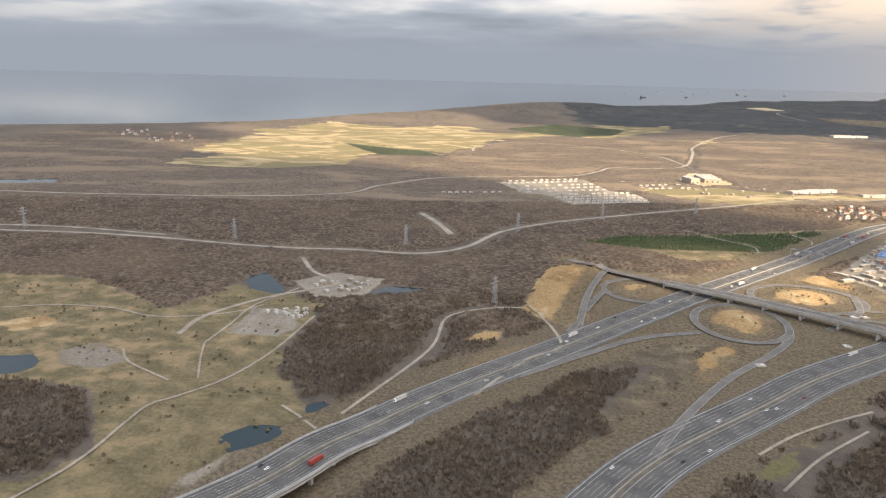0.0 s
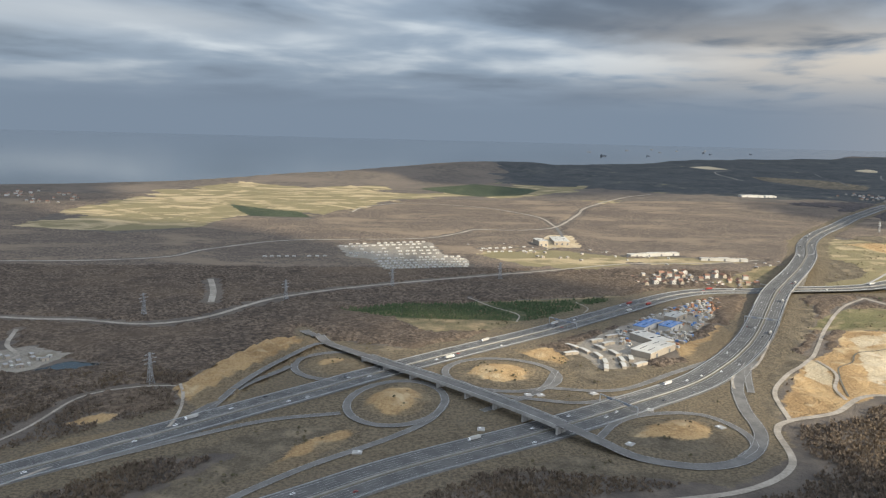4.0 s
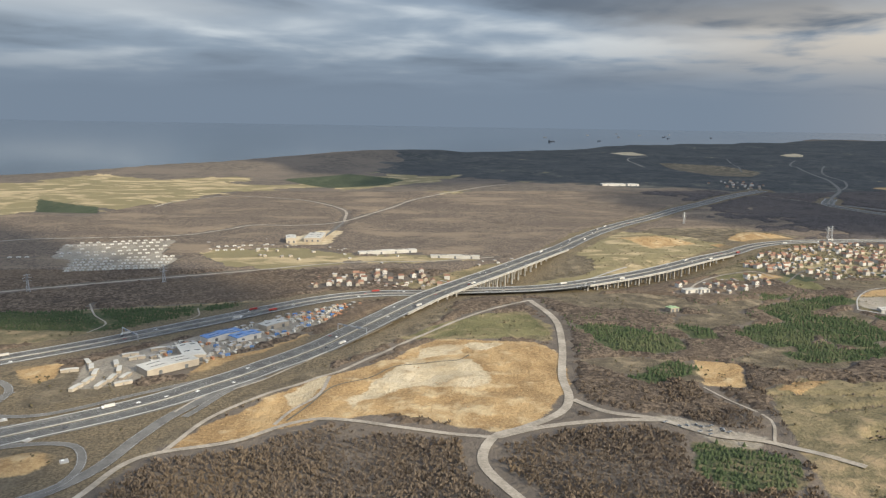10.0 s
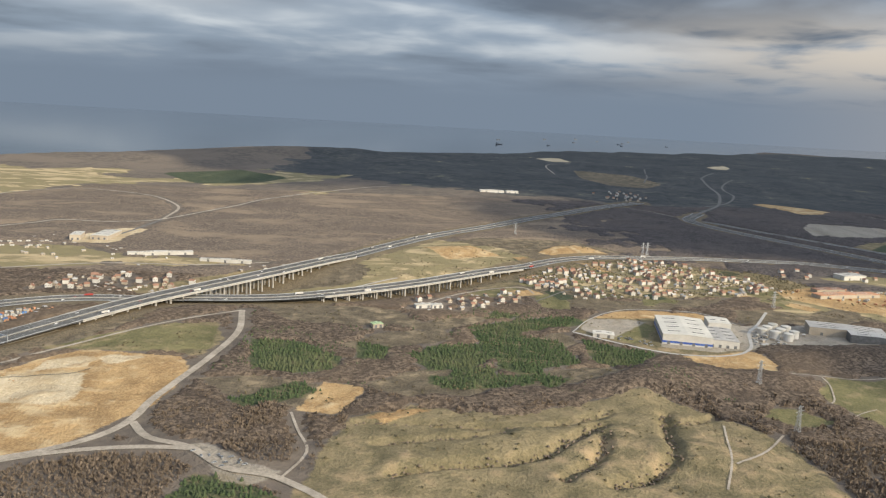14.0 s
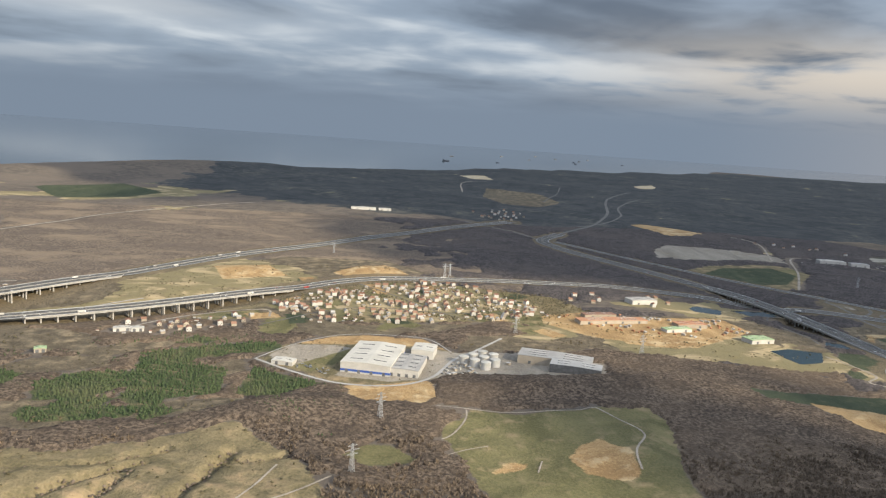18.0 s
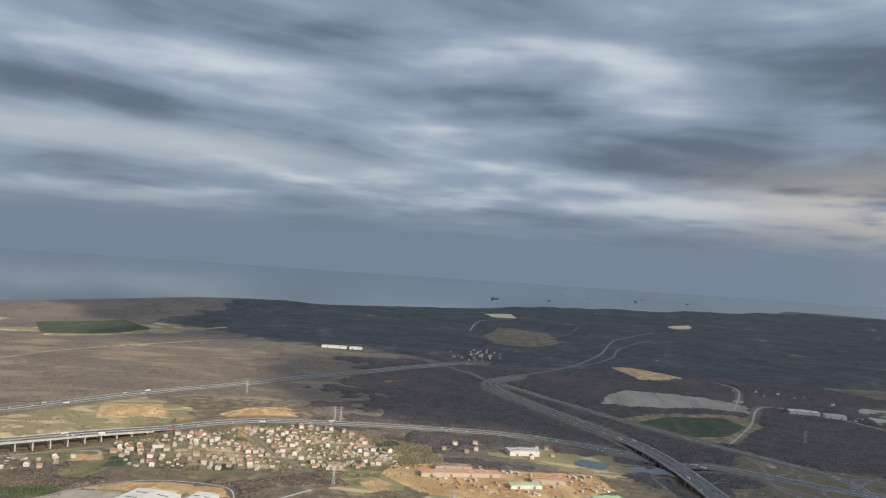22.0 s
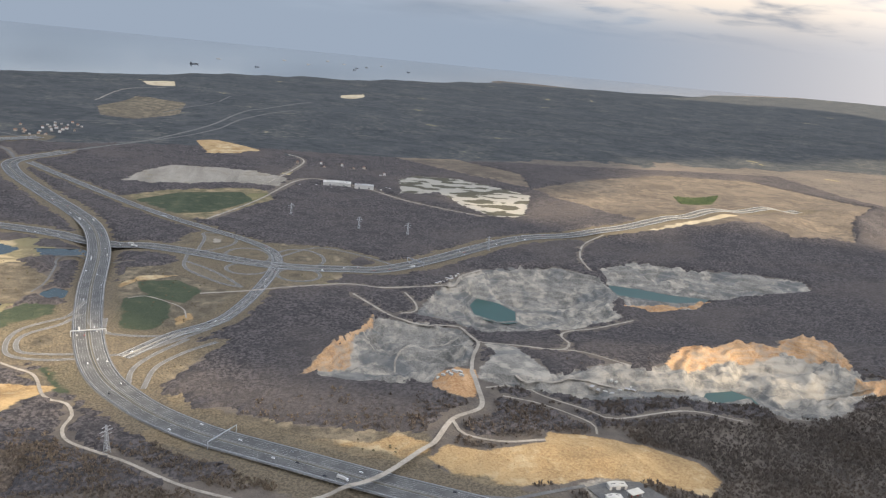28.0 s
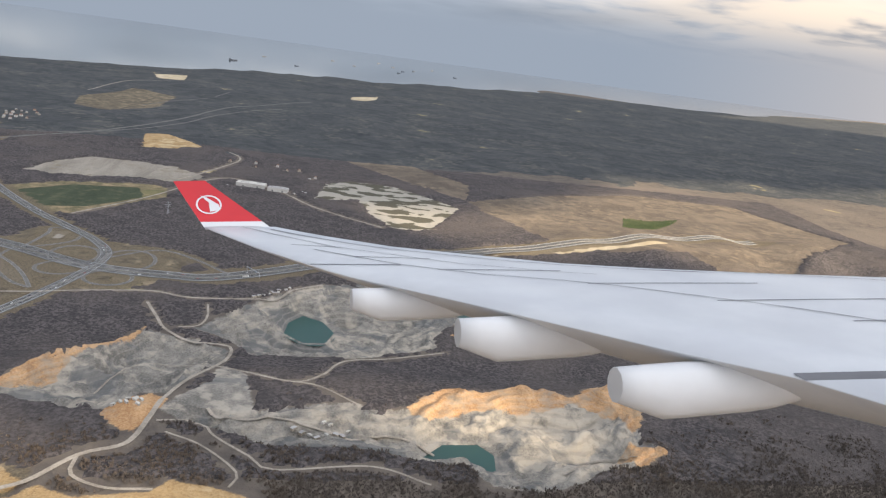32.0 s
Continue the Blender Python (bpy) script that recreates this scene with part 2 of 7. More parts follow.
M = {
    "asphalt": plain("asphalt", (0.082, 0.081, 0.080), (0.145, 0.142, 0.137), 0.15, 0.95, spec=0.12),
    "old_asphalt": plain("old_asphalt", (0.115, 0.11, 0.105), (0.19, 0.182, 0.17), 0.2, 0.95, spec=0.12),
    "slip_asphalt": plain("slip_asphalt", (0.125, 0.12, 0.113), (0.195, 0.186, 0.173), 0.2, 0.95, spec=0.12),
    "lane_paint": plain("lane_paint", (0.34, 0.335, 0.325), (0.50, 0.50, 0.49), 0.5, 0.8),
    "dirt_road": plain("dirt_road", (0.215, 0.187, 0.152), (0.40, 0.352, 0.292), 0.12, 0.95),
    "concrete": plain("concrete", (0.30, 0.288, 0.268), (0.45, 0.432, 0.405), 0.3, 0.85),
    "barrier_concrete": plain("barrier_concrete", (0.22, 0.215, 0.205), (0.34, 0.33, 0.315), 0.4, 0.9),
    "median_earth": plain("median_earth", (0.085, 0.078, 0.062), (0.175, 0.155, 0.12), 0.3, 0.95),
    "line_white": plain("line_white", (0.62, 0.62, 0.60), (0.8, 0.8, 0.78), 0.5, 0.7),
    "steel": plain("steel", (0.38, 0.39, 0.40), (0.52, 0.53, 0.54), 0.6, 0.5, 0.6),
    "dark_steel": plain("dark_steel", (0.10, 0.105, 0.11), (0.18, 0.18, 0.19), 0.6, 0.6, 0.4),
    "white_wall": plain("white_wall", (0.36, 0.343, 0.315), (0.57, 0.55, 0.515), 0.25, 0.8, vary=0.5),
    "cream_wall": plain("cream_wall", (0.24, 0.205, 0.165), (0.44, 0.385, 0.31), 0.25, 0.85, vary=0.6),
    "white_roof": plain("white_roof", (0.36, 0.345, 0.31), (0.58, 0.555, 0.50), 0.12, 0.6, vary=0.4),
    "grey_roof": plain("grey_roof", (0.26, 0.25, 0.24), (0.46, 0.45, 0.43), 0.15, 0.7, vary=0.5),
    "red_roof": plain("red_roof", (0.165, 0.088, 0.062), (0.30, 0.178, 0.125), 0.5, 0.85, vary=0.6),
    "blue_roof": plain("blue_roof", (0.07, 0.15, 0.35), (0.13, 0.235, 0.46), 0.3, 0.5, vary=0.4),
    "green_roof": plain("green_roof", (0.22, 0.32, 0.16), (0.36, 0.46, 0.26), 0.3, 0.6, vary=0.4),
    "orange_roof": plain("orange_roof", (0.34, 0.15, 0.08), (0.47, 0.26, 0.15), 0.3, 0.7, vary=0.4),
    "sign_grey": plain("sign_grey", (0.16, 0.18, 0.22), (0.22, 0.25, 0.30), 0.3, 0.6),
    "blue_band": plain("blue_band", (0.04, 0.08, 0.30), (0.06, 0.12, 0.38), 0.3, 0.5),
    "window_glass": plain("window_glass", (0.03, 0.035, 0.04), (0.06, 0.065, 0.07), 0.5, 0.1, spec=0.6),
    "tyre": plain("tyre", (0.02, 0.02, 0.02), (0.035, 0.035, 0.035), 2, 0.9),
    "car_white": plain("car_white", (0.72, 0.72, 0.72), (0.82, 0.82, 0.82), 0.3, 0.3, spec=0.5, vary=0.5),
    "car_grey": plain("car_grey", (0.10, 0.105, 0.115), (0.42, 0.43, 0.44), 0.3, 0.3, 0.3, 0.5, vary=0.9),
    "car_dark": plain("car_dark", (0.015, 0.018, 0.025), (0.06, 0.065, 0.08), 0.3, 0.25, spec=0.5, vary=0.9),
    "car_red": plain("car_red", (0.24, 0.035, 0.03), (0.36, 0.06, 0.045), 0.3, 0.3, spec=0.5, vary=0.5),
    "bark": plain("bark", (0.075, 0.058, 0.045), (0.14, 0.11, 0.085), 1.0, 0.95),
    "ship_hull": plain("ship_hull", (0.09, 0.10, 0.115), (0.15, 0.155, 0.165), 0.02, 0.7),
    "cloud": plain("cloud", (0.75, 0.76, 0.78), (0.85, 0.85, 0.86), 0.002, 1.0, spec=0.0),
}


def water(name, deep, rough=0.12):
    n = Nodes(name)
    n.bump(n.noise(0.5, 3), 0.15, 0.05)
    return n.done(n.mix(n.noise(0.03), deep, tuple(c * 1.5 for c in deep)), rough, 0, 0.5)


M["pond_water"] = water("pond_water", (0.010, 0.024, 0.030))
M["quarry_water"] = water("quarry_water", (0.014, 0.050, 0.043), 0.35)


def sea_material():
    n = Nodes("sea_water")
    f = n.noise(0.004, 6, 0.6, (1, 0.25, 1, 0.5))
    return n.done(n.mix(n.smooth(f, 0.35, 0.65), (0.020, 0.030, 0.040), (0.028, 0.040, 0.052)), 0.07, 0, 0.5)


M["sea"] = sea_material()


def leaf(name, a, b, c, relief=1.0):
    """Crowns and bushes: every clump has its own tone."""
    n = Nodes(name)
    col = n.mix(n.island(), a, b)
    col = n.mix(n.smooth(n.noise(0.03, 3), 0.45, 0.7), col, c)
    col = n.mix(n.smooth(n.noise(2.2, 4, 0.7), 0.35, 0.7), n.mix(0.2, col, (0.05, 0.042, 0.036)), col)
    n.bump(n.noise(2.6, 4, 0.7), relief, 0.35 * relief)
    return n.done(col, 0.95, 0, 0.1)


M["bare_crown"] = leaf("bare_crown", (0.134, 0.107, 0.085), (0.228, 0.180, 0.139), (0.200, 0.152, 0.106))


def wood_roof(name, gap_shade, tips, hollow, stand):
    """Leafless woods seen as a whole: pale twigs over painted self-shade, with older and younger stands."""
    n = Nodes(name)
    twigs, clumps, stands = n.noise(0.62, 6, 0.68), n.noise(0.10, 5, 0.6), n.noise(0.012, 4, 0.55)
    col = n.mix(n.smooth(twigs, 0.40, 0.62), gap_shade, tips)
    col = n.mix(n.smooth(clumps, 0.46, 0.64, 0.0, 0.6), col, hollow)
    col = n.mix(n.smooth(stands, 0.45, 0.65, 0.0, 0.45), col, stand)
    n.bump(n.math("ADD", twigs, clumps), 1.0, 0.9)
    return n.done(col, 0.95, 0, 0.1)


# darker than the near crowns: the twigs' self-shade is put into the colour
M["self_shaded_wood"] = wood_roof("self_shaded_wood", (0.060, 0.047, 0.038), (0.188, 0.146, 0.110), (0.064, 0.051, 0.042), (0.172, 0.128, 0.090))
# the same woods toned darker and cooler, with cloud shade in the colour
M["shaded_wood"] = wood_roof("shaded_wood", (0.046, 0.042, 0.043), (0.128, 0.112, 0.108), (0.050, 0.046, 0.047), (0.118, 0.100, 0.090))


def sunlit_heath_roof():
    """Low leafless oak scrub with sunlight put into the colour: soft tan-brown, darker clumps and paler streaks."""
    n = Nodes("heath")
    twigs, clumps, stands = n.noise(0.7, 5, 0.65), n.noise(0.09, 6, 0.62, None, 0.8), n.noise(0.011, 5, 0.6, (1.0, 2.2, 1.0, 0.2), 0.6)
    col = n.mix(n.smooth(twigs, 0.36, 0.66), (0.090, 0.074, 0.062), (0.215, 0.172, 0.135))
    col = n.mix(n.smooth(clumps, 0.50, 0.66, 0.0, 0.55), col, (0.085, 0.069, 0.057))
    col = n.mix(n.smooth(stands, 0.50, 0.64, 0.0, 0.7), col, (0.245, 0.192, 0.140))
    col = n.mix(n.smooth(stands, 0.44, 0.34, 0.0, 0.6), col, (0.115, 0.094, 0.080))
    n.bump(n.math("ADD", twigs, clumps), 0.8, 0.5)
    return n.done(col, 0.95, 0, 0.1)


M["heath"] = sunlit_heath_roof()
# bare crowns again, darkened in colour for the shaded east
M["shaded_crown"] = leaf("shaded_crown", (0.098, 0.083, 0.073), (0.172, 0.144, 0.123), (0.150, 0.118, 0.093))
M["earth"] = leaf("earth", (0.34, 0.205, 0.10), (0.50, 0.34, 0.19), (0.56, 0.43, 0.27))
M["conifer"] = leaf("conifer", (0.042, 0.068, 0.032), (0.085, 0.115, 0.054), (0.105, 0.122, 0.062))
M["bush"] = leaf("bush", (0.075, 0.070, 0.040), (0.15, 0.125, 0.075), (0.11, 0.085, 0.05))


def ground_material():
    """One land material: leafless woodland, and the kinds of open land laid over it, each with a ragged border."""
    n = Nodes("land")
    fine, mid, wide = n.noise(1.1, 6, 0.65), n.noise(0.12, 6, 0.6), n.noise(0.012, 5, 0.55)
    streak = n.noise(0.05, 6, 0.6, (1.0, 0.22, 1.0, 0.5), 0.6)
    col = n.mix(n.smooth(mid, 0.3, 0.7), (0.095, 0.082, 0.072), (0.160, 0.134, 0.110))
    col = n.mix(n.smooth(wide, 0.42, 0.62), col, n.mix(fine, (0.120, 0.102, 0.089), (0.200, 0.163, 0.129)))
    edge = n.math("ADD", n.math("MULTIPLY", n.math("SUBTRACT", mid, 0.5), 9.0), n.math("MULTIPLY", n.math("SUBTRACT", fine, 0.5), 2.5))

    broad = n.noise(0.03, 6, 0.6, None, 1.0)
    swirl = n.noise(0.032, 7, 0.57, (1.0, 0.5, 1.0, 0.4), 2.2)
    strips = n.noise(0.022, 5, 0.55, (0.7, 1.3, 1.0, 0.25), 1.8)
    loose = n.math("ADD", edge, n.math("MULTIPLY", n.math("SUBTRACT", wide, 0.5), 200.0))

    def lay(col, name, a, b, c, rag, grain):
        m = n.smooth(n.math("ADD", n.attr(name), n.math("MULTIPLY", loose if name in ("gold", "hazed_wood") else edge, rag)), -0.5, 0.9)
        f = n.math("ADD", n.math("MULTIPLY", fine, 0.45), n.math("MULTIPLY", grain, 0.55))
        own = n.mix(n.smooth(f, 0.36, 0.64), a, b)
        patch = n.math("ADD", n.math("MULTIPLY", wide, 0.4), n.math("MULTIPLY", mid, 0.6))
        if name == "gold":
            own = n.mix(n.smooth(n.math("ADD", n.math("MULTIPLY", strips, 0.6), n.math("MULTIPLY", broad, 0.4)), 0.455, 0.51), (0.15, 0.118, 0.085), own)
            patch = n.math("SUBTRACT", 1.12, strips)
        own = n.mix(n.smooth(patch, *((0.46, 0.58) if name == "rock" else (0.5, 0.66))), own, c)
        if name == "rock":
            own = n.mix(n.smooth(broad, 0.52, 0.60, 0.0, 0.75), own, (0.125, 0.128, 0.128))
        return n.mix(m, col, own)

    # distant land: blue haze and cloud shade are put into this colour
    col = lay(col, "hazed_wood", (0.036, 0.041, 0.045), (0.078, 0.080, 0.080), (0.120, 0.116, 0.100), 1.0, broad)
    col = lay(col, "grass", (0.124, 0.108, 0.063), (0.250, 0.203, 0.121), (0.345, 0.256, 0.155), 0.9, mid)
    col = lay(col, "rough", (0.086, 0.072, 0.052), (0.188, 0.154, 0.108), (0.30, 0.238, 0.158), 1.0, mid)
    col = lay(col, "gold", (0.29, 0.225, 0.135), (0.45, 0.36, 0.22), (0.22, 0.188, 0.106), 1.0, strips)
    col = lay(col, "slope", (0.092, 0.076, 0.062), (0.190, 0.152, 0.115), (0.232, 0.182, 0.132), 1.0, broad)
    col = lay(col, "meadow", (0.104, 0.101, 0.050), (0.198, 0.178, 0.090), (0.295, 0.232, 0.138), 0.9, broad)
    col = lay(col, "field", (0.042, 0.054, 0.034), (0.072, 0.085, 0.052), (0.095, 0.10, 0.06), 0.9, streak)
    col = lay(col, "pine", (0.045, 0.062, 0.032), (0.10, 0.105, 0.055), (0.17, 0.14, 0.085), 0.8, mid)
    col = lay(col, "gravel", (0.20, 0.178, 0.148), (0.36, 0.322, 0.268), (0.22, 0.185, 0.13), 0.5, streak)
    col = lay(col, "ochre", (0.25, 0.16, 0.078), (0.47, 0.325, 0.165), (0.55, 0.43, 0.26), 0.7, swirl)
    col = lay(col, "cream", (0.40, 0.32, 0.205), (0.60, 0.505, 0.355), (0.38, 0.285, 0.17), 0.9, swirl)
    col = lay(col, "rock", (0.118, 0.111, 0.100), (0.300, 0.278, 0.242), (0.395, 0.352, 0.290), 0.8, swirl)
    col = lay(col, "rust", (0.33, 0.175, 0.08), (0.58, 0.37, 0.20), (0.36, 0.28, 0.20), 0.9, swirl)
    blocks = n.mix(n.smooth(n.noise(0.045, 3, 0.45, (1.0, 1.6, 1.0, 0.3)), 0.47, 0.51), (0.090, 0.084, 0.062), n.mix(fine, (0.27, 0.25, 0.21), (0.41, 0.38, 0.325)))
    col = n.mix(n.smooth(n.math("ADD", n.attr("mottled"), edge), -0.5, 0.9), col, blocks)
    z = n.t.nodes.new("ShaderNodeSeparateXYZ")
    n.t.links.new(n.pos, z.inputs[0])
    layer = n.math("SINE", n.math("ADD", n.math("MULTIPLY", z.outputs[2], 2.4), n.math("MULTIPLY", broad, 6.0)))
    inrock = n.smooth(n.attr("rock"), -0.5, 1.5)
    col = n.mix(n.math("MULTIPLY", inrock, n.smooth(layer, 0.2, 0.95, 0.0, 0.22)), col, (0.12, 0.118, 0.112))
    col = n.mix(n.math("MULTIPLY", inrock, n.smooth(layer, -0.5, -0.95, 0.0, 0.18)), col, (0.44, 0.405, 0.35))
    side = n.smooth(n.math("ADD", n.attr("verge"), n.math("MULTIPLY", n.math("SUBTRACT", mid, 0.5), 0.9)), 0.10, 0.42)
    col = n.mix(n.math("MULTIPLY", side, 0.85), col, n.mix(n.smooth(fine, 0.35, 0.65), (0.094, 0.077, 0.053), (0.205, 0.163, 0.108)))
    n.bump(n.math("ADD", fine, n.math("MULTIPLY", mid, 3.0)), 0.9, 0.7)
    return n.done(col, 0.95, 0, 0.15)


M["land"] = ground_material()
for bank in CLOUDS:
    bank.data.materials.append(M["cloud"])


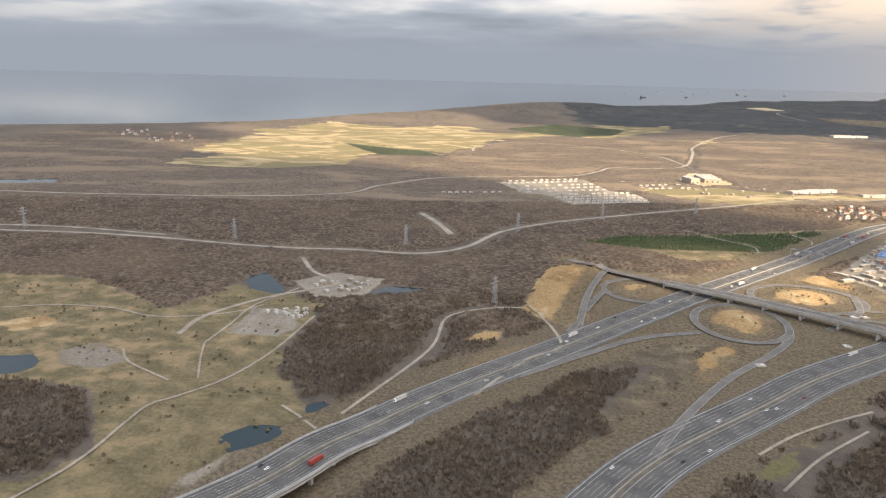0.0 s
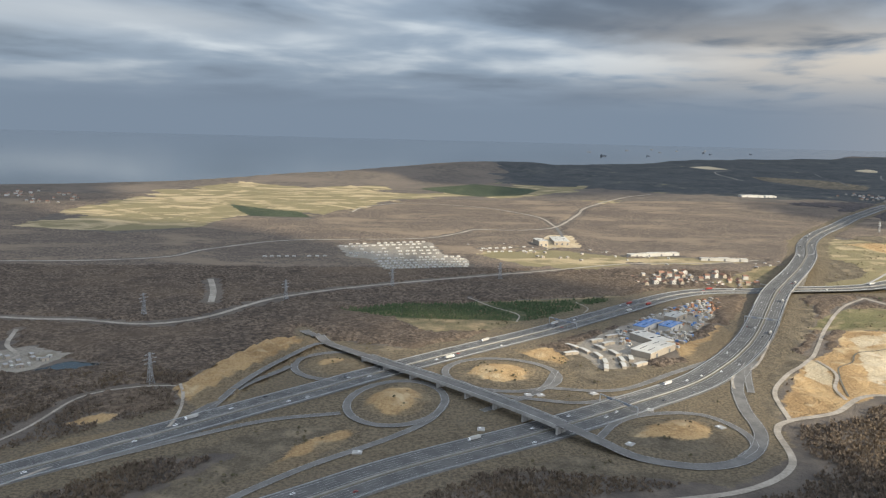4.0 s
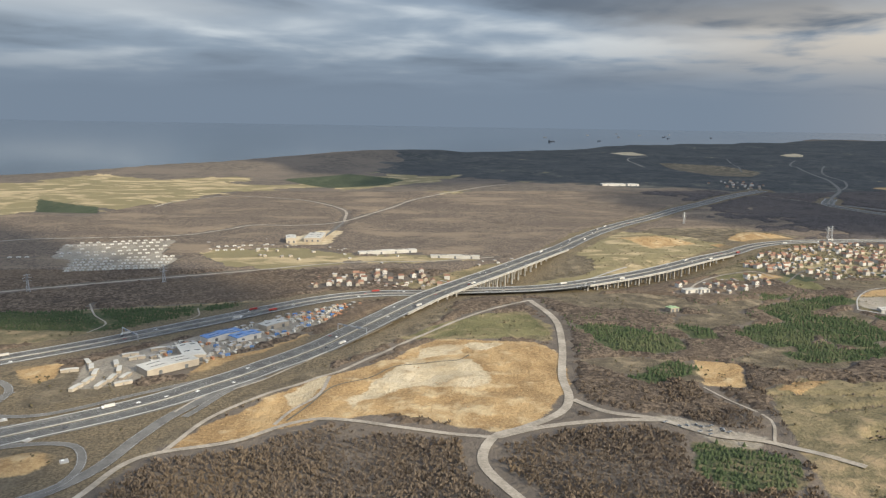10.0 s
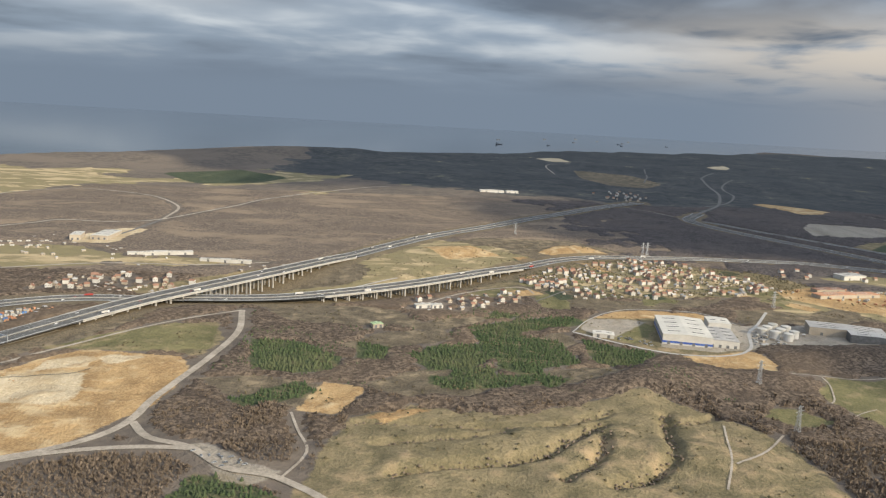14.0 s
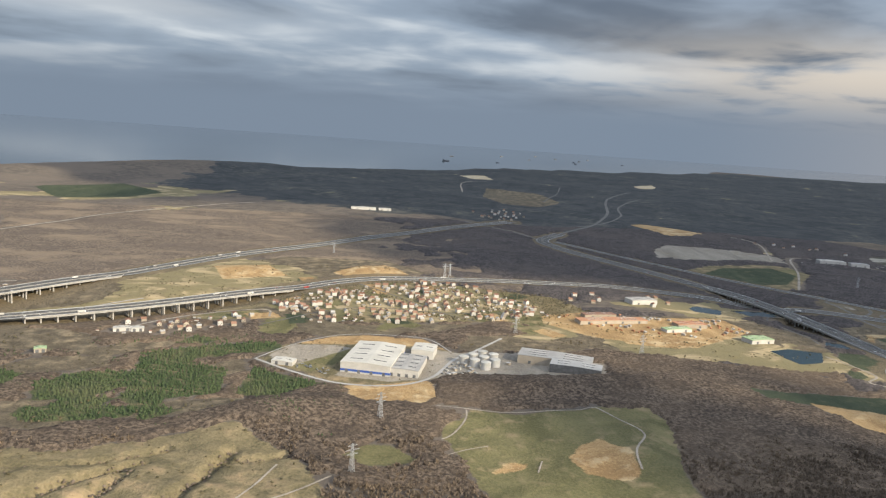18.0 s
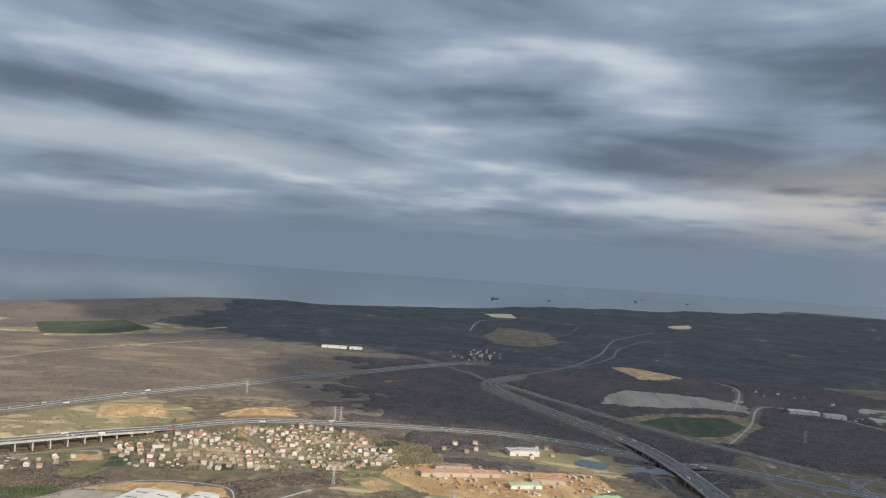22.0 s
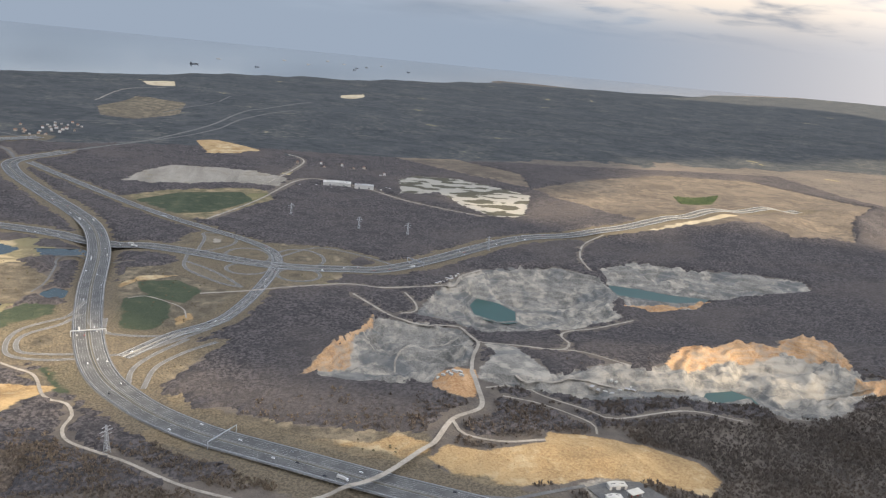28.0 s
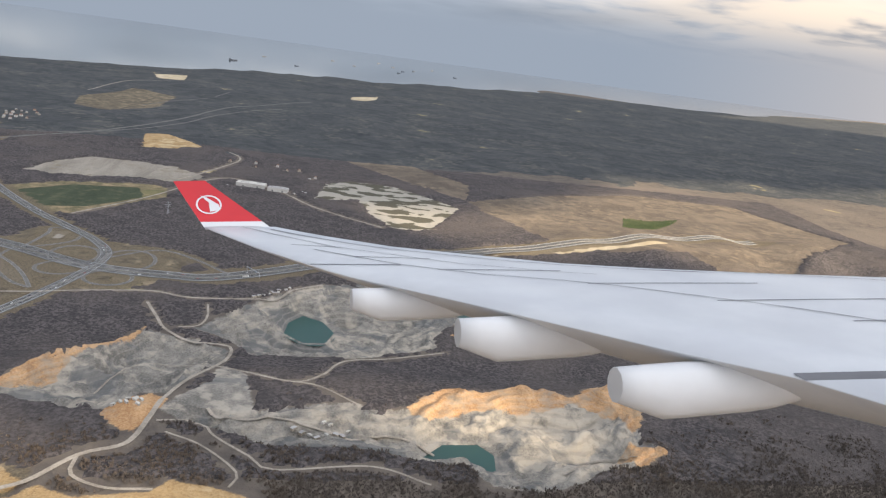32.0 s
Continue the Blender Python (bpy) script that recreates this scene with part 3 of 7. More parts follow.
# ---- the land ----
ZONES = {
    "grass": [
        [(510, 410), (519, 434), (542, 448), (560, 444), (590, 446), (604, 438), (600, 400), (576, 380), (552, 380)],
        [(-330, 300), (-132, 282), (-89, 247), (-75, 280), (-52, 267), (-38, 255), (-45, 215), (-42, 194), (-28, 170), (-19, 162), (-35, 139), (-50, 120), (-150, 100), (-300, 120)],
        [(303, 364), (319, 391), (340, 399), (350, 371), (347, 348), (326, 350), (294, 350)],
        [(398, 215), (407, 268), (412, 290), (433, 306), (464, 297), (491, 310), (518, 324), (542, 306), (556, 279), (560, 240), (530, 205)],
        [(510, 494), (535, 570), (585, 614), (681, 587), (700, 540), (670, 521), (618, 502), (555, 486)],
        [(820, 725), (859, 762), (908, 778), (938, 780), (949, 743), (922, 708), (898, 667), (873, 667), (835, 694)],
        [(80, 375), (215, 412), (190, 345), (160, 335), (110, 330)],
        [(270, 455), (330, 520), (430, 545), (520, 590), (600, 620), (520, 520), (420, 470), (340, 430)],
    ],
    # outline of the distance that is toned dark and bluish for haze
    "hazed_wood": [[(240, 1150), (500, 1010), (760, 930), (1100, 960), (1300, 1060), (1900, 1150), (3600, 1300), (5600, 2500), (5600, 5300), (1800, 3000), (900, 2300), (200, 1700)]],
    "rough": [
        [(692, 1302), (717, 1499), (803, 1430), (812, 1257), (765, 1181), (716, 1207)],
        [(412, 322), (436, 346), (462, 346), (470, 330), (455, 316), (430, 312)],
        [(400, 372), (418, 396), (446, 402), (452, 388), (430, 374), (412, 362)],
        [(466, 340), (490, 352), (512, 360), (520, 346), (498, 332), (474, 328)],
        [(352, 322), (372, 330), (398, 322), (414, 304), (396, 296), (366, 308)],
        [(424, 404), (448, 424), (470, 432), (462, 412), (440, 398)],
        [(486, 396), (504, 408), (510, 392), (496, 384)],
        [(500, 462), (512, 480), (560, 482), (620, 500), (600, 476), (540, 452)],
        [(604, 440), (612, 470), (650, 480), (690, 470), (660, 446)],
        [(880, 380), (890, 410), (905, 425), (925, 430), (910, 400), (900, 378)],
        [(846, 396), (858, 412), (876, 408), (890, 376), (905, 356), (880, 372)],
        [(352, 435), (398, 446), (425, 434), (437, 410), (410, 404), (371, 406)],
        [(487, 508), (519, 540), (543, 523), (540, 483), (509, 463)],
        [(62, 285), (75, 316), (120, 296), (165, 306), (205, 282), (236, 300), (252, 322), (262, 306), (232, 268), (220, 240), (210, 210), (188, 192), (160, 196), (100, 205), (60, 185), (45, 165), (38, 170), (62, 205), (40, 200), (20, 176), (8, 182), (50, 235)],
        [(862, 545), (905, 560), (935, 545), (948, 520), (935, 490), (915, 450), (885, 425), (868, 440)],
        [(818, 440), (838, 470), (856, 478), (862, 440), (845, 412), (826, 416)],
        [(885, 618), (905, 645), (945, 612), (985, 605), (1000, 575), (985, 530), (945, 512), (905, 545), (885, 585)],
        [(902, 372), (925, 366), (965, 342), (1003, 330), (1000, 306), (960, 318), (915, 342)],
        [(300, 440), (380, 470), (470, 560), (540, 625), (600, 640), (560, 690), (480, 680), (420, 600), (370, 530), (320, 470)],
        [(236, 300), (262, 350), (290, 410), (308, 400), (290, 360), (262, 318)],
        [(640, 470), (660, 520), (740, 545), (800, 560), (830, 520), (815, 440), (780, 440), (700, 455)],
    ],
    "gold": [
        [(137, 537), (165, 556), (191, 566), (222, 560), (249, 533), (225, 497), (171, 494)],
        [(249, 533), (290, 545), (330, 545), (336, 528), (290, 522), (240, 520)],
        [(370, 570), (407, 650), (440, 690), (470, 660), (500, 628), (530, 591), (475, 548), (425, 530), (397, 540)],
        [(288, 998), (336, 965), (397, 1029), (371, 967), (315, 897)],
        [(-220, 618), (-231, 728), (-191, 999), (-160, 1067), (-46, 1021), (26, 1107), (99, 920), (14, 765), (-2, 689), (-66, 712), (-79, 626), (-125, 594)],
        [(70, 980), (230, 1150), (330, 1130), (200, 960)],
        [(645, 480), (665, 520), (700, 500), (780, 505), (825, 510), (815, 450), (760, 445), (700, 458)],
        [(680, 560), (720, 590), (800, 600), (815, 560), (770, 548)],
        [(515, 500), (545, 560), (640, 580), (665, 535), (600, 505)],
        [(330, 455), (380, 462), (430, 500), (480, 560), (540, 610), (470, 580), (400, 520), (350, 480)],
    ],
    "cream": [
        [(247, 281), (256, 299), (260, 303), (260, 291), (254, 273), (250, 273)],
        [(269, 277), (279, 303), (287, 319), (296, 319), (311, 325), (317, 307), (318, 298), (308, 291), (294, 293), (281, 285), (271, 273)],
        [(309, 346), (327, 344), (317, 333), (310, 338)],
        [(291, 335), (305, 343), (309, 331), (290, 322)],
        [(1195, 662), (1228, 672), (1263, 680), (1317, 698), (1351, 716), (1366, 710), (1325, 688), (1262, 664), (1210, 654)],
        [(1083, 1813), (1142, 1874), (1135, 1783), (1080, 1742)],
        [(679, 1762), (740, 1812), (753, 1708), (707, 1692)],
        [(186, 600), (205, 640), (225, 640), (222, 575), (196, 570)],
    ],
    "field": [[(835, 718), (870, 755), (920, 765), (930, 735), (900, 690), (870, 680)], [(819, 466), (827, 480), (842, 481), (849, 461), (844, 448), (832, 442), (822, 449)], [(808, 434), (812, 448), (821, 445), (819, 436), (811, 430)], [(852, 405), (866, 409), (876, 392), (879, 379), (866, 379), (858, 396)], [(873, 521), (894, 524), (909, 506), (903, 485), (890, 491), (877, 503)], [(84, 1089), (168, 1175), (256, 1083), (221, 1006), (167, 970)], [(740, 404), (816, 403), (823, 396), (818, 376), (809, 370), (787, 379), (745, 390)], [(-101, 807), (-18, 754), (1, 712), (-57, 716)], [(871, 491), (882, 499), (894, 486), (897, 465), (892, 448), (880, 444), (871, 457)]],
    "pine": [
        [(372, 246), (385, 246), (400, 235), (392, 218), (374, 217), (368, 229)],
        [(440, 331), (452, 343), (459, 353), (464, 328), (453, 321), (443, 323)],
        [(458, 404), (477, 416), (488, 391), (501, 388), (505, 363), (486, 353), (465, 367)],
        [(449, 351), (468, 351), (463, 335), (443, 331)],
        [(1372, 845), (1439, 862), (1390, 796), (1354, 793)],
        [(66, 368), (96, 384), (126, 387), (173, 396), (207, 407), (200, 379), (153, 354), (128, 354), (98, 354)],
        [(360, 376), (384, 374), (404, 355), (400, 337), (386, 333), (368, 336)],
        [(407, 378), (422, 372), (420, 354), (408, 354)],
        [(428, 364), (445, 381), (462, 384), (478, 404), (501, 391), (484, 373), (466, 363), (455, 346), (438, 343)],
        [(437, 337), (453, 338), (468, 343), (481, 343), (489, 346), (479, 331), (461, 324), (439, 326)],
        [(468, 380), (484, 376), (486, 344), (496, 339), (484, 325), (478, 343), (467, 349)],
        [(511, 398), (529, 388), (543, 381), (526, 358), (509, 358)],
        [(454, 408), (480, 424), (501, 434), (516, 438), (519, 424), (495, 409), (468, 397)],
        [(472, 440), (489, 437), (480, 426), (466, 426)],
        [(376, 315), (391, 325), (397, 314), (380, 302)],
        [(367, 305), (386, 316), (400, 316), (393, 306), (375, 295)],
    ],
    "slope": [
        [(1083, 1004), (1168, 1023), (1225, 930), (1212, 850), (1155, 912)],
        [(1212, 850), (1320, 929), (1435, 993), (1562, 988), (1616, 830), (1500, 720), (1443, 649), (1390, 660), (1373, 691), (1315, 670), (1262, 690), (1250, 760), (1225, 800)],
    ],
    "meadow": [
        [(592, 334), (608, 356), (628, 354), (662, 367), (682, 367), (686, 351), (679, 316), (676, 303), (676, 282), (655, 268), (610, 268), (602, 297)],
        [(500, 456), (500, 483), (512, 491), (520, 472), (516, 453), (506, 450)],
        [(609, 515), (623, 533), (647, 538), (669, 525), (667, 513), (644, 505), (619, 504)],
        [(561, 474), (569, 497), (576, 482), (565, 471)],
        [(487, 386), (495, 390), (499, 373), (496, 367)],
        [(558, 306), (562, 312), (569, 319), (577, 316), (587, 306), (580, 303), (568, 300)],
        [(526, 403), (537, 416), (550, 432), (556, 428), (545, 405), (536, 394)],
        [(455, 470), (470, 492), (492, 505), (498, 490), (478, 474)],
        [(281, 348), (295, 369), (322, 393), (343, 391), (348, 356), (319, 350), (295, 350)],
        [(66, 146), (78, 156), (86, 161), (79, 150), (68, 141)],
        [(905, 710), (925, 760), (945, 765), (930, 730)],
    ],
    "mottled": [[(1071, 867), (1097, 894), (1140, 885), (1178, 845), (1201, 815), (1164, 723), (1134, 717), (1114, 753), (1103, 807), (1063, 790)]],
    "gravel": [
        [(816, 783), (827, 830), (850, 862), (896, 866), (930, 862), (960, 835), (951, 795), (909, 799), (869, 785)],
        [(893, 562), (907, 548), (920, 530), (930, 512), (919, 516), (906, 530), (895, 546)],
        [(366, 265), (373, 266), (384, 255), (397, 250), (391, 242), (382, 243)],
        [(-107, 206), (-98, 214), (-84, 201), (-89, 193), (-101, 196)],
        [(-64, 224), (-62, 250), (-48, 248), (-43, 231), (-48, 222)],
        [(-55, 286), (-40, 300), (-19, 290), (-27, 266), (-43, 261)],
        [(-54, 138), (-51, 147), (-36, 155), (-32, 150), (-39, 141), (-50, 132)],
        [(167, 313), (190, 342), (235, 397), (258, 408), (247, 372), (212, 317), (188, 289), (174, 283)],
        [(42, 560), (110, 590), (118, 534), (135, 516), (134, 486), (81, 472), (71, 505), (54, 515)],
        [(186, 600), (205, 640), (225, 640), (222, 575), (196, 570)],
        [(513, 414), (523, 435), (544, 438), (552, 434), (537, 414), (526, 401)],
        [(547, 392), (560, 434), (590, 442), (602, 437), (640, 443), (678, 430), (674, 404), (645, 402), (605, 404), (591, 393), (572, 386)],
        [(1044, 291), (1058, 294), (1075, 278), (1086, 270), (1072, 260), (1050, 262)],
        [(899, 622), (913, 625), (912, 606), (901, 606)],
    ],
    "ochre": [
        [(640, 302), (638, 316), (645, 328), (653, 333), (661, 319), (661, 301), (650, 298)],
        [(609, 301), (616, 311), (624, 312), (622, 307), (615, 302)],
        [(485, 494), (502, 501), (508, 490), (493, 480)],
        [(555, 369), (564, 380), (588, 382), (590, 360), (573, 357), (562, 358)],
        [(-137, 229), (-126, 238), (-118, 231), (-127, 220)],
        [(7, 221), (14, 231), (22, 234), (19, 224)],
        [(70, 193), (76, 212), (84, 222), (85, 209), (77, 194)],
        [(76, 195), (78, 212), (87, 226), (93, 223), (84, 206), (80, 193)],
        [(143, 306), (160, 312), (164, 295), (158, 284), (148, 299)],
        [(210, 320), (227, 331), (245, 361), (243, 326), (219, 293), (208, 285)],
        [(417, 291), (428, 303), (439, 299), (423, 287)],
        [(902, 350), (909, 354), (916, 344), (923, 334), (919, 334), (911, 340), (904, 341)],
        [(907, 377), (913, 380), (914, 371), (909, 368)],
        [(900, 464), (906, 472), (909, 463), (907, 451), (901, 451)],
        [(956, 335), (964, 334), (981, 327), (991, 332), (1002, 323), (1001, 318), (990, 313), (978, 318), (965, 328)],
        [(862, 510), (873, 530), (895, 533), (873, 519), (866, 507)],
        [(522, 436), (541, 453), (560, 461), (588, 459), (600, 440), (590, 446), (556, 442)],
        [(552, 379), (566, 381), (590, 390), (594, 368), (573, 358), (556, 366)],
        [(29, 252), (36, 282), (45, 312), (63, 321), (71, 312), (62, 280), (52, 247), (44, 236), (38, 240)],
        [(227, 254), (238, 271), (246, 285), (259, 302), (276, 317), (297, 350), (340, 347), (347, 329), (346, 296), (331, 263), (320, 253), (303, 258), (286, 266), (264, 262), (241, 246), (223, 239)],
        [(435, 620), (472, 640), (493, 604), (453, 581)],
        [(522, 625), (559, 669), (580, 631), (539, 607)],
        [(762, 390), (787, 381), (809, 372), (817, 378), (825, 392), (865, 386), (862, 379), (852, 356), (830, 361), (821, 345), (812, 335), (798, 341), (790, 351), (773, 356)],
        [(695, 505), (721, 494), (740, 492), (740, 474), (729, 468), (703, 473)],
        [(855, 1031), (881, 1036), (933, 971), (904, 942), (874, 938)],
        [(999, 314), (1007, 320), (1019, 314), (1041, 315), (1045, 324), (1063, 321), (1079, 313), (1092, 300), (1096, 289), (1086, 281), (1074, 287), (1053, 294), (1037, 291), (1019, 292), (1005, 301)],
        [(671, 529), (707, 531), (786, 551), (793, 518), (741, 471), (716, 488), (683, 492)],
        [(91, 240), (90, 250), (96, 258), (104, 262), (111, 256), (112, 246), (108, 234), (99, 232)],
        [(67, 279), (67, 288), (74, 294), (84, 289), (89, 281), (86, 272), (78, 270)],
        [(124, 272), (128, 284), (140, 289), (150, 282), (147, 271), (136, 266)],
        [(168, 223), (176, 231), (188, 236), (196, 233), (194, 224), (184, 219)],
        [(-4, 182), (14, 214), (34, 224), (26, 205), (10, 180)],
        [(399, 326), (416, 321), (408, 293), (393, 295)],
        [(663, 530), (697, 545), (735, 520), (743, 484), (716, 475), (692, 481), (679, 490), (661, 509)],
    ],
    "rock": [
        [(961, 389), (971, 408), (980, 423), (991, 451), (1000, 472), (1010, 468), (1027, 463), (1044, 452), (1045, 432), (1036, 396), (1031, 384), (1021, 384), (1011, 371), (1001, 371), (990, 375), (974, 382)],
        [(1022, 476), (1035, 501), (1043, 517), (1059, 541), (1083, 563), (1111, 574), (1134, 573), (1148, 564), (1165, 554), (1166, 523), (1147, 493), (1147, 475), (1127, 464), (1103, 454), (1078, 451), (1055, 447), (1045, 461), (1034, 471)],
        [(1171, 570), (1204, 588), (1242, 576), (1281, 569), (1302, 560), (1323, 552), (1314, 532), (1291, 528), (1241, 515), (1219, 508), (1204, 492), (1170, 485), (1158, 498), (1165, 532)],
        [(1033, 375), (1048, 373), (1061, 371), (1079, 380), (1099, 387), (1114, 382), (1126, 386), (1144, 402), (1152, 398), (1166, 405), (1185, 414), (1200, 408), (1216, 425), (1227, 423), (1231, 410), (1223, 384), (1220, 371), (1225, 361), (1211, 351), (1199, 348), (1185, 337), (1171, 331), (1154, 332), (1143, 344), (1126, 347), (1105, 352), (1086, 350), (1070, 350), (1052, 359), (1040, 365)],
        [(1030, 372), (1044, 396), (1046, 420), (1056, 411), (1062, 390), (1066, 372), (1040, 362)],
    ],
    "rust": [
        [(959, 388), (970, 410), (979, 425), (990, 453), (1000, 475), (999, 460), (992, 443), (985, 427), (981, 405), (972, 391), (965, 389)],
        [(1010, 367), (1016, 380), (1025, 384), (1032, 379), (1030, 370), (1027, 353), (1021, 353), (1015, 362)],
        [(1124, 386), (1144, 404), (1152, 400), (1166, 407), (1186, 416), (1200, 410), (1196, 400), (1183, 397), (1174, 396), (1157, 391), (1145, 387), (1131, 379)],
        [(1193, 403), (1214, 427), (1229, 425), (1233, 410), (1225, 384), (1217, 378), (1218, 394), (1210, 406)],
        [(1214, 370), (1228, 361), (1211, 349), (1206, 360)],
        [(1150, 497), (1175, 488), (1208, 498), (1225, 508), (1200, 506), (1170, 502)],
    ],
}


# garden plots between the village houses
plots = random.Random(4)
for k in range(46):
    x, y, a = plots.uniform(500, 668), plots.uniform(478, 606), 0.45 + plots.uniform(-0.25, 0.25)
    w, d = plots.uniform(3, 6), plots.uniform(5, 11)
    ZONES[("meadow", "meadow", "ochre", "field", "rough")[k % 5]].append([(x + u * w * math.cos(a) - v * d * math.sin(a), y + u * w * math.sin(a) + v * d * math.cos(a)) for u, v in ((-1, -1), (1, -1), (1, 1), (-1, 1))])
WOODS = {"grass": [[(-112, 186), (-85, 180), (-79, 164), (-72, 150), (-80, 138), (-130, 130), (-150, 180)]]}   # woods that stand inside the open land
POOLS = [[(-73, 289), (-69, 298), (-58, 278), (-55, 267), (-62, 270), (-70, 275)], [(-25, 270), (-18, 282), (-4, 279), (-11, 272)], [(-47, 158), (-42, 163), (-34, 162), (-35, 157), (-42, 151)],
         [(-31, 175), (-27, 178), (-26, 173), (-30, 171)], [(-128, 201), (-111, 204), (-107, 192), (-120, 188)], [(-310, 516), (-262, 530), (-254, 505), (-300, 496)],
         [(786, 477), (800, 484), (817, 479), (807, 459), (791, 453)], [(774, 577), (782, 587), (797, 577), (791, 562), (777, 568)], [(804, 580), (828, 580), (835, 567), (813, 564)], [(829, 497), (834, 506), (841, 502), (842, 490), (834, 489)]]


LAKES = [([(1067, 522), (1074, 534), (1085, 527), (1092, 512), (1088, 497), (1077, 495), (1066, 506)], -11.0), ([(1130, 360), (1139, 371), (1153, 373), (1158, 366), (1157, 355)], 3.0), ([(1167, 545), (1186, 538), (1204, 527), (1235, 517), (1199, 512), (1183, 518), (1166, 525)], -3.0)]


def inside_depth(X, Y, poly):
    """Signed distance to a polygon's outline, positive inside."""
    best, odd = np.full(X.shape, 1e9), np.zeros(X.shape, bool)
    for (x0, y0), (x1, y1) in zip(poly, poly[1:] + poly[:1]):
        ex, ey = x1 - x0, y1 - y0
        k = np.clip(((X - x0) * ex + (Y - y0) * ey) / (ex * ex + ey * ey + 1e-9), 0, 1)
        best = np.minimum(best, np.hypot(X - x0 - k * ex, Y - y0 - k * ey))
        cross = ((y0 > Y) != (y1 > Y)) & (X < (x1 - x0) * (Y - y0) / (y1 - y0 + 1e-12) + x0)
        odd ^= cross
    return np.where(odd, best, -best)


def zone_depth(X, Y, kind, reach=40.0):
    out = np.full(X.shape, -reach)
    for poly in ZONES[kind]:
        px, py = [p[0] for p in poly], [p[1] for p in poly]
        near = (X > min(px) - reach) & (X < max(px) + reach) & (Y > min(py) - reach) & (Y < max(py) + reach)
        if near.any():
            out[near] = np.maximum(out[near], inside_depth(X[near], Y[near], poly))
    for poly in WOODS.get(kind, ()):
        out = np.minimum(out, -inside_depth(X, Y, poly))
    return np.clip(out, -reach, reach)


def bell(X, Y, x, y, rx, ry, turn=0.0):
    c, s = math.cos(turn), math.sin(turn)
    u, v = (X - x) * c + (Y - y) * s, -(X - x) * s + (Y - y) * c
    return np.exp(-(u / rx) ** 2 - (v / ry) ** 2)


def ease(V, lo, hi):
    """A soft step from 0 at lo to 1 at hi."""
    k = np.clip((V - lo) / (hi - lo), 0, 1)
    return k * k * (3 - 2 * k)


def waves(X, Y, size, seed):
    """Soft rolling relief between about -1 and 1."""
    r = np.random.RandomState(seed)
    out = np.zeros_like(X)
    for i in range(7):
        a, k, p = r.uniform(0, 6.28), r.uniform(0.7, 1.7) * 6.28 / size, r.uniform(0, 6.28)
        out += np.sin((X * math.cos(a) + Y * math.sin(a)) * k + p + 1.3 * np.sin((X * math.sin(a) - Y * math.cos(a)) * k * 0.6 + p))
    return out / 4.0


CUTTING = [(29, 252), (36, 282), (45, 312), (63, 321), (71, 312), (62, 280), (52, 247), (44, 236), (38, 240)]
GULLIES = [[(522, 305), (518, 288), (516, 275), (514, 267), (503, 256), (490, 248)], [(495, 283), (493, 272), (487, 262), (477, 250)], [(497, 293), (485, 278), (473, 266), (451, 259), (428, 250)],
           [(415, 286), (433, 288), (451, 286), (472, 286), (488, 294), (501, 303)], [(422, 270), (442, 275), (463, 281)], [(424, 299), (432, 303), (446, 305), (451, 298)], [(540, 305), (531, 299), (519, 297)]]


def line_distance(X, Y, line):
    best = np.full(X.shape, 1e9)
    for (x0, y0), (x1, y1) in zip(line, line[1:]):
        ex, ey = x1 - x0, y1 - y0
        k = np.clip(((X - x0) * ex + (Y - y0) * ey) / (ex * ex + ey * ey), 0, 1)
        best = np.minimum(best, np.hypot(X - x0 - k * ex, Y - y0 - k * ey))
    return best


COAST = [(-2500, 350), (-1200, 640), (-509, 963), (-361, 1038), (-231, 1135), (77, 1488), (441, 1893), (702, 2136), (1073, 2430), (1546, 2850), (1790, 3060), (1840, 3320), (2300, 3250), (2722, 3345), (3300, 3900), (4200, 4700), (5200, 5600)]


def shore(X, Y):
    """Metres inland of the coast, roughly."""
    return np.interp(X, [p[0] for p in COAST], [p[1] for p in COAST]) - Y


